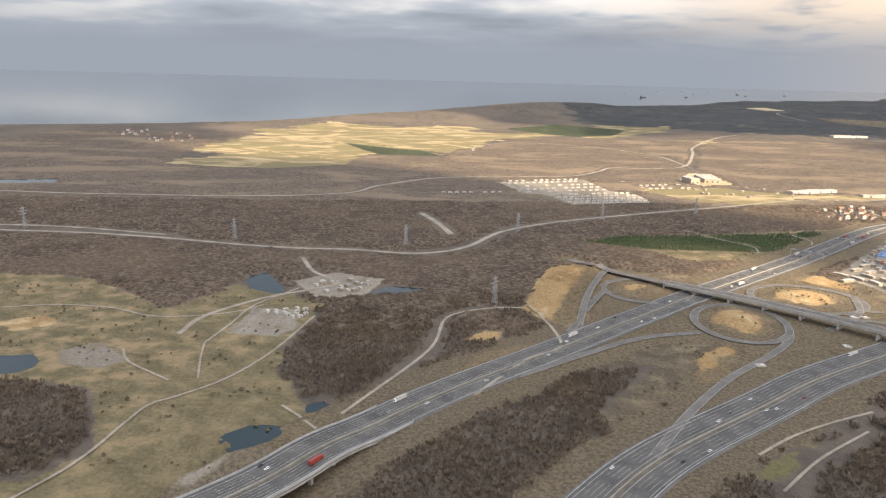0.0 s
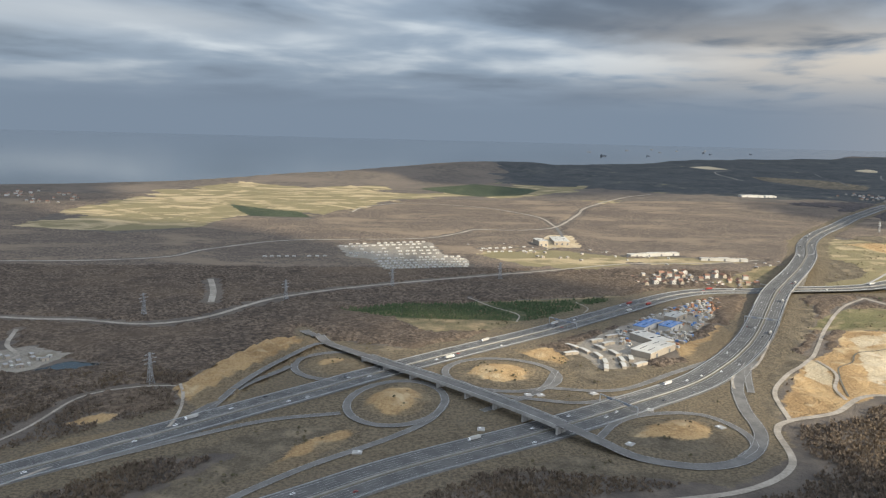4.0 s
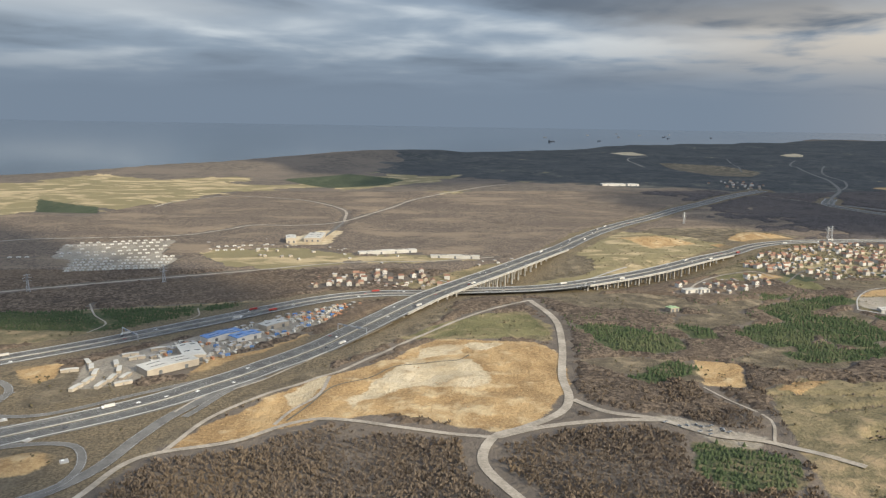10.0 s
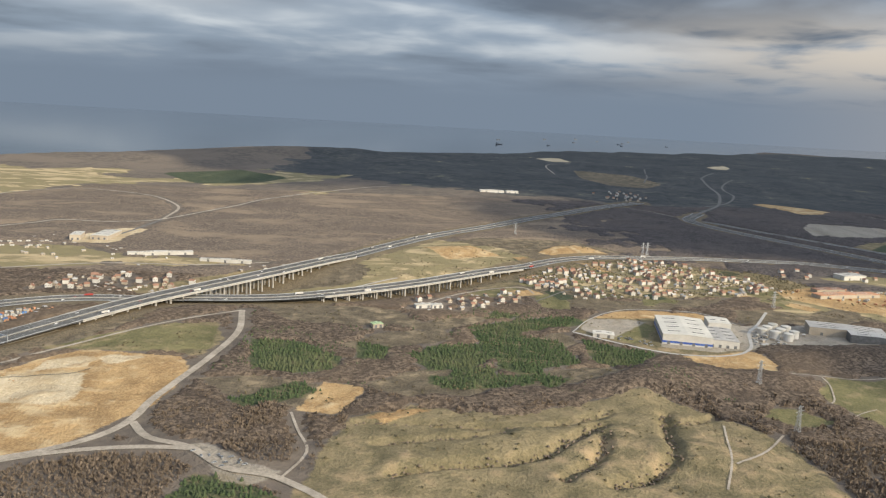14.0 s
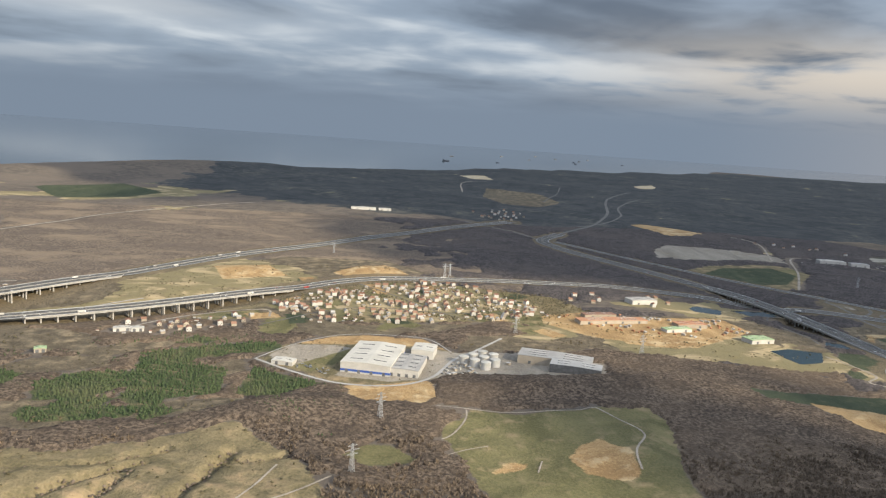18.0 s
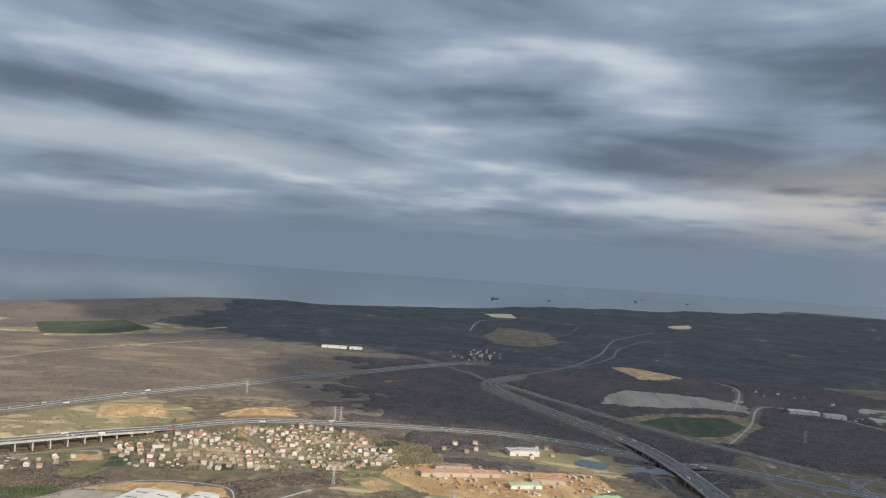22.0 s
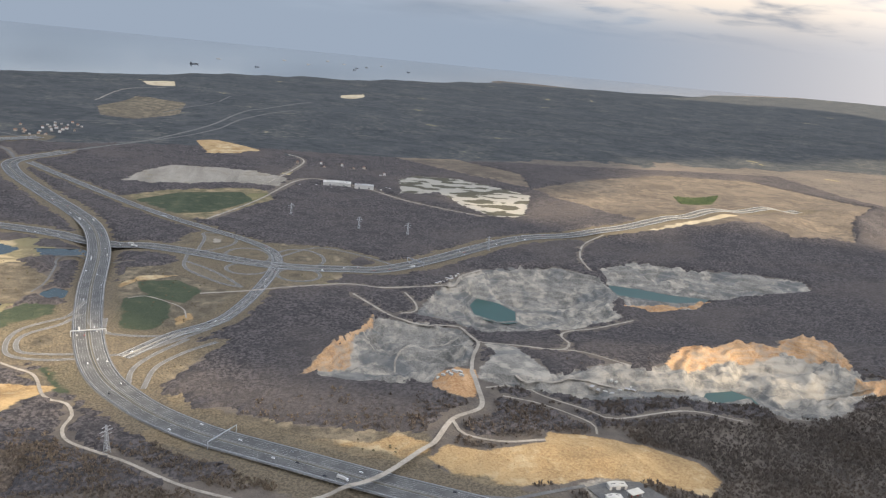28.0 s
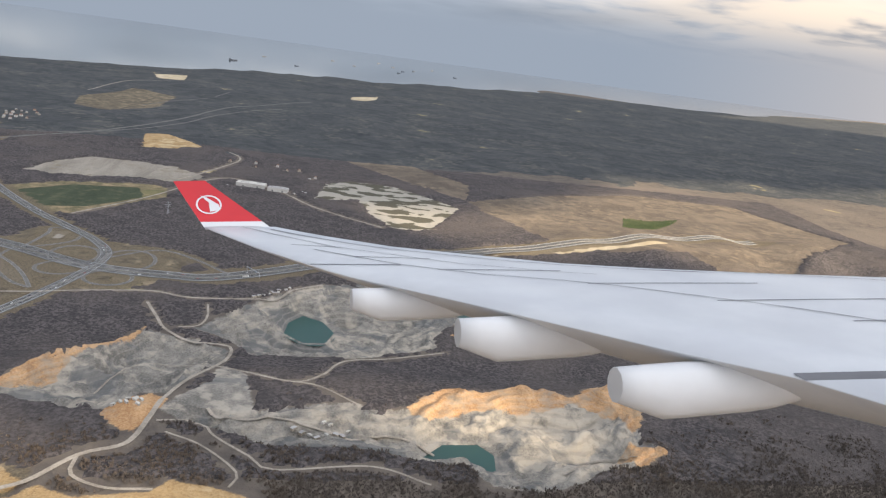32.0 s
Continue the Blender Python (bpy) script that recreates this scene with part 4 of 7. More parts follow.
def height(X, Y):
    shape = np.shape(X)
    X, Y = np.atleast_1d(np.asarray(X, float)), np.atleast_1d(np.asarray(Y, float))
    far = np.clip((Y - 620) / 700, 0, 1)
    z = waves(X, Y, 170, 1) * 0.5 + (1 + waves(X, Y, 420, 2)) * far * 3 + (1 + waves(X, Y, 900, 3)) * far * 4
    z += 13 * bell(X, Y, 170, 1440, 330, 70, 0.8) + 8 * bell(X, Y, 1500, 2300, 700, 200, 0.6) + 12 * bell(X, Y, 2500, 2700, 900, 260, 0.2)
    # the high ground that the quarries are cut into
    z += 11 * ease(X, 900, 1050) * ease(Y, 455, 395)
    z += (5 + 4 * waves(X, Y, 120, 61)) * bell(X, Y, 1420, 720, 190, 150, 0.4)
    z += 9 * bell(X, Y, 1330, 690, 130, 60, 0.3) + 8 * bell(X, Y, 1600, 760, 160, 80)
    # the valley under the viaducts and the hollow below the bridge
    z -= 6 * bell(X, Y, 345, 478, 60, 26, 0.5) + 6 * bell(X, Y, 440, 505, 70, 20, 0.75)
    z -= 5 * bell(X, Y, -42, 128, 30, 30) + 6 * bell(X, Y, 838, 590, 18, 60)
    # hill folds below the viaduct, the open slopes and the mound
    z += (3.0 + 1.6 * waves(X, Y, 46, 5)) * bell(X, Y, 480, 268, 95, 36, 0.1) + 1.3 * waves(X, Y, 60, 6) * bell(X, Y, 630, 320, 60, 50) + 2.5 * bell(X, Y, 560, 345, 50, 18, 0.2)
    z += 4 * bell(X, Y, 840, 364, 26, 12, 0.2) + 3.5 * bell(X, Y, 803, 352, 16, 9, -0.4) + 0.7 * waves(X, Y, 18, 48) * bell(X, Y, 820, 362, 55, 28) + 2 * bell(X, Y, 1060, 306, 34, 9, -0.3)
    z += 3 * bell(X, Y, 455, 612, 26, 16, 0.3) + 3 * bell(X, Y, 550, 642, 26, 16, 0.3)
    z += (0.9 * np.abs(waves(X, Y, 24, 49)) + 2.5) * bell(X, Y, 668, 325, 14, 40, -0.1)
    near = (X > 380) & (X < 580) & (Y > 220) & (Y < 340)
    if near.any():
        for k, line in enumerate(GULLIES):
            d = line_distance(X[near], Y[near], line)
            z[near] -= (3.0 if k < 3 else 1.7) * np.exp(-(d / 2.3) ** 2)
        z[near] += 0.55 * np.abs(waves(X[near], Y[near], 26, 12))
    z += 4.5 * bell(X, Y, 528, 338, 26, 16, 0.6) + 3.5 * bell(X, Y, 640, 388, 46, 11, 0.15) + 4 * bell(X, Y, 700, 400, 40, 30)
    # spoil heaps inside the junction's loops, and the stepped cutting beside it
    cone = bell(X, Y, 101, 247, 8, 11, -0.25)
    z += 2.6 * cone + 0.3 * np.sin(16 * cone) * (cone > 0.1) + 1.2 * bell(X, Y, 78, 282, 7, 9) + 1.6 * bell(X, Y, 137, 278, 9, 7) + 1.6 * bell(X, Y, 184, 228, 11, 6, 0.4)
    near = (X > 20) & (X < 80) & (Y > 225) & (Y < 330)
    if near.any():
        d = inside_depth(X[near], Y[near], CUTTING)
        u = (X[near] * 0.93 - Y[near] * 0.36) * 0.42
        z[near] += np.clip(d / 2.5, 0, 1) * (1.4 + 0.7 * np.clip(3 * np.sin(u * 3.1), -1, 1))
    # quarries: benches cut down into the rock, heaps beside them
    for i, (deep, bench) in enumerate(((7.0, 2.4), (14.0, 3.0), (6.0, 2.4), (9.0, 2.4))):
        d = inside_depth(X, Y, ZONES["rock"][i])
        d = np.clip(d + (1.2 * waves(X, Y, 24, 7 + i) + 5 * waves(X, Y, 55, 40 + i)) * np.clip(d / 8, 0.15, 1), 0, 34)
        s = d / (bench * 2.0)
        rough = np.clip(d / 4, 0, 1) * (2.6 - 3.4 * np.abs(waves(X, Y, 42, 20 + i)) + 1.1 * np.abs(waves(X, Y, 12, 25 + i)))
        z += rough - np.minimum(deep + 2 * waves(X, Y, 60, 28 + i), (np.floor(s) + np.clip((s - np.floor(s)) * 3.0, 0, 1)) * bench * 0.85)
    ridge = 1.15 - 0.55 * np.abs(waves(X, Y, 15, 44))
    z += ridge * (4 * bell(X, Y, 1146, 398, 13, 6, 0.3) + 4.5 * bell(X, Y, 1180, 410, 14, 6, 0.2) + 6 * bell(X, Y, 1222, 416, 13, 8, -0.6) + 4 * bell(X, Y, 1218, 362, 9, 6) + 5 * bell(X, Y, 978, 420, 28, 6, 1.08))
    z += 1.4 * np.abs(waves(X, Y, 34, 46)) * bell(X, Y, 1055, 304, 55, 14, -0.25) + 1.0 * waves(X, Y, 30, 47) * bell(X, Y, 290, 295, 60, 40, 0.6)
    z += 6 * bell(X, Y, 1172, 368, 9, 9) + 3.5 * bell(X, Y, 1198, 376, 10, 8) + 3 * bell(X, Y, 1008, 420, 14, 8, 0.6) + 3 * bell(X, Y, 1021, 371, 6, 6)
    for poly, lake in LAKES:
        x, y = poly[0]
        near = (np.abs(X - x) < 90) & (np.abs(Y - y) < 60)
        if near.any():
            d = inside_depth(X[near], Y[near], poly)
            f = np.clip((d + 7) / 5, 0, 1)
            z[near] = z[near] * (1 - f) + f * (lake + 0.5 - 1.5 * np.clip(d / 2.5 + 0.6, 0, 1))
    for poly in POOLS:
        x, y = poly[0]
        near = (np.abs(X - x) < 70) & (np.abs(Y - y) < 60)
        if near.any():
            d = inside_depth(X[near], Y[near], poly)
            z[near] = z[near] * (1 - np.clip((d + 7) / 5, 0, 1)) - 0.9 * np.clip(d / 2.5 + 0.55, 0, 1)
    z = np.where(shore(X, Y) < 60, np.minimum(z, z * np.clip(shore(X, Y) / 60, 0, 1)), z)
    return np.where(shore(X, Y) < 0, -4.0, z).reshape(shape)


def link(name, verts, faces, material, parent=None, label="", smooth=False):
    me = bpy.data.meshes.new(name)
    me.from_pydata([tuple(v) for v in verts], [], [tuple(f) for f in faces])
    me.materials.append(M[material])
    if smooth:
        me.polygons.foreach_set("use_smooth", [True] * len(me.polygons))
    me.update()
    ob = new(name, me)
    if parent:
        ob.parent = parent
    if label:
        ob["label"] = label
    return ob


def graded(lo, a, b, hi, step, grow):
    core = list(np.arange(a, b, step))
    for sign, end in ((-1, lo), (1, hi)):
        p, s, out = (core[0] if sign < 0 else core[-1]), step, []
        while (p > end) if sign < 0 else (p < end):
            s *= grow
            p += sign * s
            out.append(p)
        core = out[::-1] + core if sign < 0 else core + out
    return np.array(core)


def build_ground():
    xs, ys = graded(-3200, -260, 1330, 6200, 3.2, 1.09), graded(-1500, 95, 700, 5400, 3.2, 1.045)
    xs = np.unique(np.concatenate([xs, np.arange(950, 1262, 1.6), np.arange(408, 556, 1.3)]))
    ys = np.unique(np.concatenate([ys, np.arange(338, 566, 1.6), np.arange(242, 314, 1.3)]))
    X, Y = np.meshgrid(xs, ys)
    Z = height(X, Y)
    nx, ny = len(xs), len(ys)
    me = bpy.data.meshes.new("ground")
    i = (np.arange(ny - 1)[:, None] * nx + np.arange(nx - 1)[None]).ravel()
    quads = np.stack([i, i + 1, i + nx + 1, i + nx], 1)
    me.vertices.add(nx * ny)
    me.vertices.foreach_set("co", np.stack([X, Y, Z], 2).ravel())
    me.loops.add(quads.size)
    me.loops.foreach_set("vertex_index", quads.ravel())
    me.polygons.add(len(quads))
    me.polygons.foreach_set("loop_start", np.arange(len(quads)) * 4)
    me.polygons.foreach_set("use_smooth", np.ones(len(quads), bool))
    me.update(calc_edges=True)
    for kind in ZONES:
        a = me.attributes.new(kind, "FLOAT", "POINT")
        a.data.foreach_set("value", zone_depth(X, Y, kind, 120.0 if kind == "hazed_wood" else 40.0).ravel())
    me.materials.append(M["land"])
    return tagged(new("ground", me), "rolling winter land of leafless brown woods, dry grass and bare ochre earth", "ground", kind="structure")


ground = build_ground()
sea_edge = [(x, y - 130) for x, y in COAST]
sea = tagged(link("sea_water", [(x, y, -1.5) for x, y in sea_edge] + [(x - 4500, y + 6500, -1.5) for x, y in sea_edge], [(i, i + 1, len(sea_edge) + i + 1, len(sea_edge) + i) for i in range(len(sea_edge) - 1)], "sea"),
             "calm grey-blue sea reaching to the hazy horizon", "sea", kind="structure")


def smooth_line(pts, step=3.0, closed=False):
    """Points along a soft curve through pts (any number of coordinates)."""
    deep = any(len(p) > 2 for p in pts)
    P = [np.array((*p, -2.5) if deep and len(p) < 3 else p, float) for p in pts]
    P = [P[-2]] + P + [P[1]] if closed else [2 * P[0] - P[1]] + P + [2 * P[-1] - P[-2]]
    out = []
    for a, b, c, d in zip(P, P[1:], P[2:], P[3:]):
        n = max(2, int(np.linalg.norm((c - b)[:2]) / step))
        for k in range(n):
            t = k / n
            out.append(0.5 * (2 * b + (c - a) * t + (2 * a - 5 * b + 4 * c - d) * t * t + (3 * b - a - 3 * c + d) * t ** 3))
    if not closed:
        out.append(P[-2])
    return out


for pts in POOLS:
    P = smooth_line(pts + pts[:1], 2.0, True)
    c = np.mean(P, 0)
    tagged(link("pond", [(*(c + (p - c) * 1.12), -0.42) for p in P], [range(len(P))], "pond_water"), "dark still pond in the dry winter land", "pond", kind="structure")
for (pts, z), label in zip(LAKES, ("teal quarry lake at the bottom of a grey pit", "teal quarry pool below pale rock benches", "narrow blue-grey quarry pool beside a rock face")):
    P = smooth_line(pts + pts[:1], 2.0, True)
    c = np.mean(P, 0)
    tagged(link("quarry_lake", [(*(c + (p - c) * 1.15), z) for p in P], [range(len(P))], "quarry_water"), label, "lake", kind="structure")


# ---- roads ----
GX0, GY0, CELL = -420.0, 40.0, 2.0
taken = np.zeros((1060, 560), bool)
bare = np.zeros((1060, 560), bool)   # mown or worn ground beside the large roads


def take(x, y, r, worn=False):
    i, j, k = int((x - GX0) / CELL), int((y - GY0) / CELL), int(r / CELL) + 1
    if 0 <= i < taken.shape[0] and 0 <= j < taken.shape[1]:
        taken[max(0, i - k):i + k + 1, max(0, j - k):j + k + 1] = True
        if worn:
            bare[max(0, i - k):i + k + 1, max(0, j - k):j + k + 1] = True


def frames_of(line):
    """Each point of a line with its sideways direction."""
    L = [np.array((*p[:2], p[2] if len(p) > 2 else -99.0)) for p in line]
    out = []
    for i, p in enumerate(L):
        d = (L[min(i + 1, len(L) - 1)] - L[max(i - 1, 0)])[:2]
        d = d / (np.linalg.norm(d) + 1e-9)
        out.append((p, np.array((d[1], -d[0]))))
    return out


def level(line, width, lift=0.14):
    """The road's height along a line: on the land, or on its own deck where one is given."""
    F = frames_of(line)
    E = np.array([p[:2] + s * width * w for p, s in F for w in (0, 0.5, -0.5)])
    tops = height(E[:, 0], E[:, 1]).reshape(-1, 3).max(1) + lift
    out = list(np.maximum(tops, [p[2] for p, s in F]))
    k = np.array([1, 2, 3, 2, 1.0]) / 9
    z = np.array([out[0]] * 2 + out + [out[-1]] * 2)
    return np.maximum(np.convolve(z, k, "valid"), np.array(out) - 0.1)


def ribbon(name, line, zs, left, right, material, parent=None, lift=0.0, thick=0.0):
    F, verts, faces = frames_of(line), [], []
    for (p, s), z in zip(F, zs):
        a, b = p[:2] + s * left, p[:2] + s * right
        verts += [(a[0], a[1], z + lift), (b[0], b[1], z + lift)]
        if thick:
            verts += [(b[0], b[1], z + lift - thick), (a[0], a[1], z + lift - thick)]
    n = 4 if thick else 2
    for i in range(len(F) - 1):
        o, q = i * n, (i + 1) * n
        faces.append((o, o + 1, q + 1, q))
        if thick:
            faces += [(o + 1, o + 2, q + 2, q + 1), (o + 2, o + 3, q + 3, q + 2), (o + 3, o, q, q + 3)]
    return link(name, verts, faces, material, parent)


def dashes(name, line, zs, at, material, parent, wide=0.09, on=2, off=3):
    F, verts, faces = frames_of(line), [], []
    for i in range(0, len(F) - 1, 1):
        if on and i % (on + off) >= on:
            continue
        for k in (i, i + 1):
            p, s = F[k]
            a, b = p[:2] + s * (at - wide), p[:2] + s * (at + wide)
            verts += [(a[0], a[1], zs[k] + 0.05), (b[0], b[1], zs[k] + 0.05)]
        o = len(verts) - 4
        faces.append((o, o + 1, o + 3, o + 2))
    return link(name, verts, faces, material, parent)


LANES = []


def highway(pts, wide=5.0, gap=1.6, name="highway", traffic=True, step=3.0, label="wide asphalt motorway with two carriageways and a barrier between"):
    line = smooth_line(pts, step)
    total = wide * 2 + gap
    zs = level(line, total + 2)
    base = tagged(new(name), label, "motorway", kind="structure")
    for s in (-1, 1):
        a, b = s * gap / 2, s * (gap / 2 + wide)
        way = ribbon("carriageway", line, zs, min(a, b), max(a, b), "asphalt", base)
        dashes("edge_line", line, zs, s * (gap / 2 + 0.35), "lane_paint", way, 0.05, 0)
        dashes("edge_line", line, zs, s * (gap / 2 + wide - 0.75), "lane_paint", way, 0.05, 0)
        for k in (1, 2, 3):
            dashes("lane_line", line, zs, s * (gap / 2 + 0.35 + (wide - 1.1) * k / 4), "lane_paint", way, 0.026, 2, 1)
        ribbon("guard_rail", line, zs, s * (gap / 2 + wide + 0.10) - 0.07, s * (gap / 2 + wide + 0.10) + 0.07, "steel", base, 0.32, 0.2)
        ribbon("shoulder", line, zs, *sorted((s * (gap / 2 + wide), s * (gap / 2 + wide + 0.9))), "old_asphalt", base, -0.03)
        if traffic:
            for k in range(4):
                LANES.append((line, zs, s * (gap / 2 + 0.35 + (wide - 1.1) * (k + 0.5) / 4), s))
    ribbon("median", line, zs, -gap / 2, gap / 2, "median_earth", base, -0.02)
    ribbon("median_barrier", line, zs, -0.09, 0.09, "barrier_concrete", base, 0.35, 0.38)
    for p in line:
        take(p[0], p[1], total / 2 + 3.0, True)
    return base, line, zs


def road(pts, wide, material="old_asphalt", name="road", label="narrow grey country road", lines=False, lift=0.16, step=3.0):
    line = smooth_line(pts, step)
    zs = level(line, wide, lift)
    base = tagged(ribbon(name, line, zs, -wide / 2, wide / 2, material), label, "road", kind="structure")
    if lines:
        for a in (-wide / 2 + 0.25, wide / 2 - 0.25):
            dashes("edge_line", line, zs, a, "lane_paint", base, 0.035, 0)
    for p in line:
        take(p[0], p[1], wide / 2 + 1.0, lines)
    return base, line, zs


def box_mesh(sx, sy, sz, taper=1.0):
    x, y, u, v = sx / 2, sy / 2, sx / 2 * taper, sy / 2 * taper
    verts = [(-x, -y, 0), (x, -y, 0), (x, y, 0), (-x, y, 0), (-u, -v, sz), (u, -v, sz), (u, v, sz), (-u, v, sz)]
    return verts, [(3, 2, 1, 0), (4, 5, 6, 7), (0, 1, 5, 4), (1, 2, 6, 5), (2, 3, 7, 6), (3, 0, 4, 7)]


def piers(base, line, zs, every, width, first=0, last=None, group=""):
    """Twin-column piers with a cap under a deck."""
    F = frames_of(line)
    for i in range(first, last or len(F), every):
        p, s = F[i]
        g = float(height(p[0], p[1]))
        tall = zs[i] - 0.7 - g
        if tall < 0.8:
            continue
        turn = math.atan2(s[1], s[0])
        for k in (-0.36, -0.14, 0.14, 0.36):
            v, f = box_mesh(0.85, 0.7, tall + 0.6, 0.9)
            ob = link("pier", v, f, "concrete", base)
            ob.matrix_local = Matrix.Translation((p[0] + s[0] * width * k, p[1] + s[1] * width * k, g - 0.6)) @ Matrix.Rotation(turn, 4, "Z")
        v, f = box_mesh(width * 0.9, 0.9, 0.5)
        ob = link("pier_cap", v, f, "concrete", base)
        ob.matrix_local = Matrix.Translation((p[0], p[1], zs[i] - 1.0)) @ Matrix.Rotation(turn, 4, "Z")


def deck(base, line, zs, width, a, b):
    seg, z = line[a:b], zs[a:b]
    ribbon("deck", seg, z, -width / 2, width / 2, "concrete", base, -0.1, 0.75)
    for s in (-1, 1):
        ribbon("parapet", seg, z, s * width / 2 - 0.12, s * width / 2 + 0.12, "concrete", base, 0.35, 0.8)


def span(line, x0, x1):
    ids = [i for i, p in enumerate(line) if x0 <= p[0] <= x1]
    return ids[0], ids[-1] + 1


# motorway past the grassland, over its two viaducts and on to the cloverleaf
A, A_line, A_z = highway([(-90, 78, 0.5), (-39, 131, 0.5), (-21, 156, 0.5), (4, 185), (39, 220), (87, 268), (121, 299), (155, 332), (191, 368), (237, 412), (267, 430), (303, 436, 0.3), (350, 446, 0.3), (380, 458, 1), (428, 494, 1),
                          (488, 552, 0.5), (545, 605), (617, 626), (682, 635), (747, 635), (822, 609), (891, 583), (943, 558), (991, 553), (1028, 562), (1123, 637), (1190, 656), (1270, 690), (1361, 740), (1480, 780)], 4.8, 1.8)
a, b = span(A_line, -80, -8)
deck(A, A_line, A_z, 12.4, a, b)
piers(A, A_line, A_z, 3, 11.5, a, b)
a, b = span(A_line, 378, 500)
deck(A, A_line, A_z, 12.4, a, b)
piers(A, A_line, A_z, 3, 11.5, a, b)
# motorway on the long viaduct
B, B_line, B_z = highway([(-5, 60), (20, 112), (35, 135), (53, 155), (83, 180), (107, 200), (146, 226), (178, 250), (206, 273), (232, 305), (255, 342, 0.5), (285, 398, 2.5), (302, 428, 3), (342, 492, 3), (375, 551, 2), (414, 631), (457, 697), (510, 765), (560, 830), (628, 907), (700, 985)], 5.6, 1.8)
a, b = span(B_line, 278, 385)
deck(B, B_line, B_z, 14, a, b)
piers(B, B_line, B_z, 3, 12.5, a, b)
# motorway that sweeps past the quarries
C, C_line, C_z = highway([(745, 905), (716, 850), (728, 800), (774, 722), (819, 648, 1), (841, 580, 1), (853, 500, 0.5), (864, 443), (877, 401), (894, 374), (919, 349), (943, 330), (979, 303), (1008, 283), (1026, 270), (1080, 240), (1180, 200), (1290, 165)], 5.2, 1.6)
a, b = span(C_line, 815, 856)
deck(C, C_line, C_z, 13, a, b)
piers(C, C_line, C_z, 3, 11.5, a, b)
D, D_line, D_z = highway([(728, 844), (815, 735), (873, 667), (901, 640), (934, 608), (949, 575), (942, 521), (924, 465), (901, 440), (884, 415)], 2.6, 0.6, "slip_motorway", True, 3.0, "two-way slip motorway curving through the cloverleaf")


def ring(cx, cy, rx, ry, turn, wide, a0=0, a1=360, n=20):
    pts = []
    for k in range(n + 1):
        a = radians(a0 + (a1 - a0) * k / n)
        u, v = rx * math.cos(a), ry * math.sin(a)
        pts.append((cx + u * math.cos(turn) - v * math.sin(turn), cy + u * math.sin(turn) + v * math.cos(turn)))
    return road(pts, wide, "slip_asphalt", "slip_road", "curved grey asphalt loop of a motorway junction", True, 0.18)


# junction with the overpass
ring(78, 282, 15, 16, 0, 2.8)
ring(101.5, 246, 15, 19.5, -0.25, 2.8)
ring(137, 275, 20, 17.5, -0.1, 2.8)
road([(121, 267), (133, 255), (146, 251), (160, 249), (174, 255), (197, 271)], 2.6, "slip_asphalt", "slip_road", "grey asphalt slip road of a motorway junction", True)
O, O_line, O_z = road([(58, 330), (71, 309, 0.5), (94, 281, 2.6), (113, 263, 3), (129, 247, 3), (145, 229, 3), (161, 213, 1.5), (172, 206), (185, 203), (198, 209), (208, 225), (212, 248), (219, 271), (236, 300)], 4.2, "old_asphalt", "overpass", "grey overpass crossing both motorways on short piers", True)
a, b = span(O_line, 88, 152)
deck(O, O_line, O_z, 4.8, a, b)
piers(O, O_line, O_z, 4, 4.4, a, b)
road([(158, 217), (169, 234), (183, 241), (196, 240), (203, 229), (203, 217), (196, 209)], 2.6, "slip_asphalt", "slip_road", "curved grey asphalt loop of a motorway junction", True)
for pts in ([(45, 234), (55, 270), (66, 300), (71, 309)], [(22, 195), (60, 226), (85, 236)], [(117, 247), (112, 232), (100, 217), (80, 197), (62, 174), (47, 151)], [(157, 281), (150, 262), (140, 250), (128, 240)], [(62, 279), (50, 250), (42, 232)],
            [(220, 262), (228, 285), (240, 310)], [(150, 262), (175, 262), (200, 282), (222, 300)]):
    road(pts, 2.6, "slip_asphalt", "slip_road", "grey asphalt slip road of a motorway junction", True)
# cloverleaf
for cx, cy, rx, ry in ((931, 577, 14, 18), (964, 575, 15, 20), (932, 549, 13, 12), (962, 539, 13, 13)):
    ring(cx, cy, rx, ry, 0.2, 2.4)
for pts in ([(899, 582), (901, 615), (899, 628), (907, 629), (920, 622), (921, 605), (910, 590), (899, 582)], [(949, 574), (975, 600), (1000, 588), (1028, 562)], [(893, 562), (907, 548), (920, 530), (930, 512)], [(894, 576), (895, 549), (906, 532), (919, 518), (930, 512)],
            [(868, 461), (871, 444), (880, 440), (892, 439), (905, 442), (919, 454), (926, 462)], [(877, 416), (891, 422), (907, 438), (918, 450)], [(891, 385), (890, 402), (896, 417), (909, 436)], [(897, 384), (899, 404), (909, 420), (922, 432)],
            [(867, 413), (852, 412), (838, 417), (833, 433), (835, 446), (844, 456), (851, 463), (854, 484)], [(867, 418), (852, 418), (841, 421), (837, 434), (841, 443), (850, 452), (856, 466)], [(861, 459), (864, 451), (871, 444)]):
    road(pts, 2.3, "slip_asphalt", "slip_road", "grey asphalt slip road of a motorway junction", True)
# bridge and track over the motorway towards the quarry
road([(938, 301), (953, 298), (968, 297, 8), (977, 299, 9.2), (986, 305, 9.6), (1001, 319, 10), (1013, 338), (1026, 346), (1029, 364), (1030, 378)], 2.0, "dirt_road", "bridge_road", "pale farm bridge and track crossing the motorway")
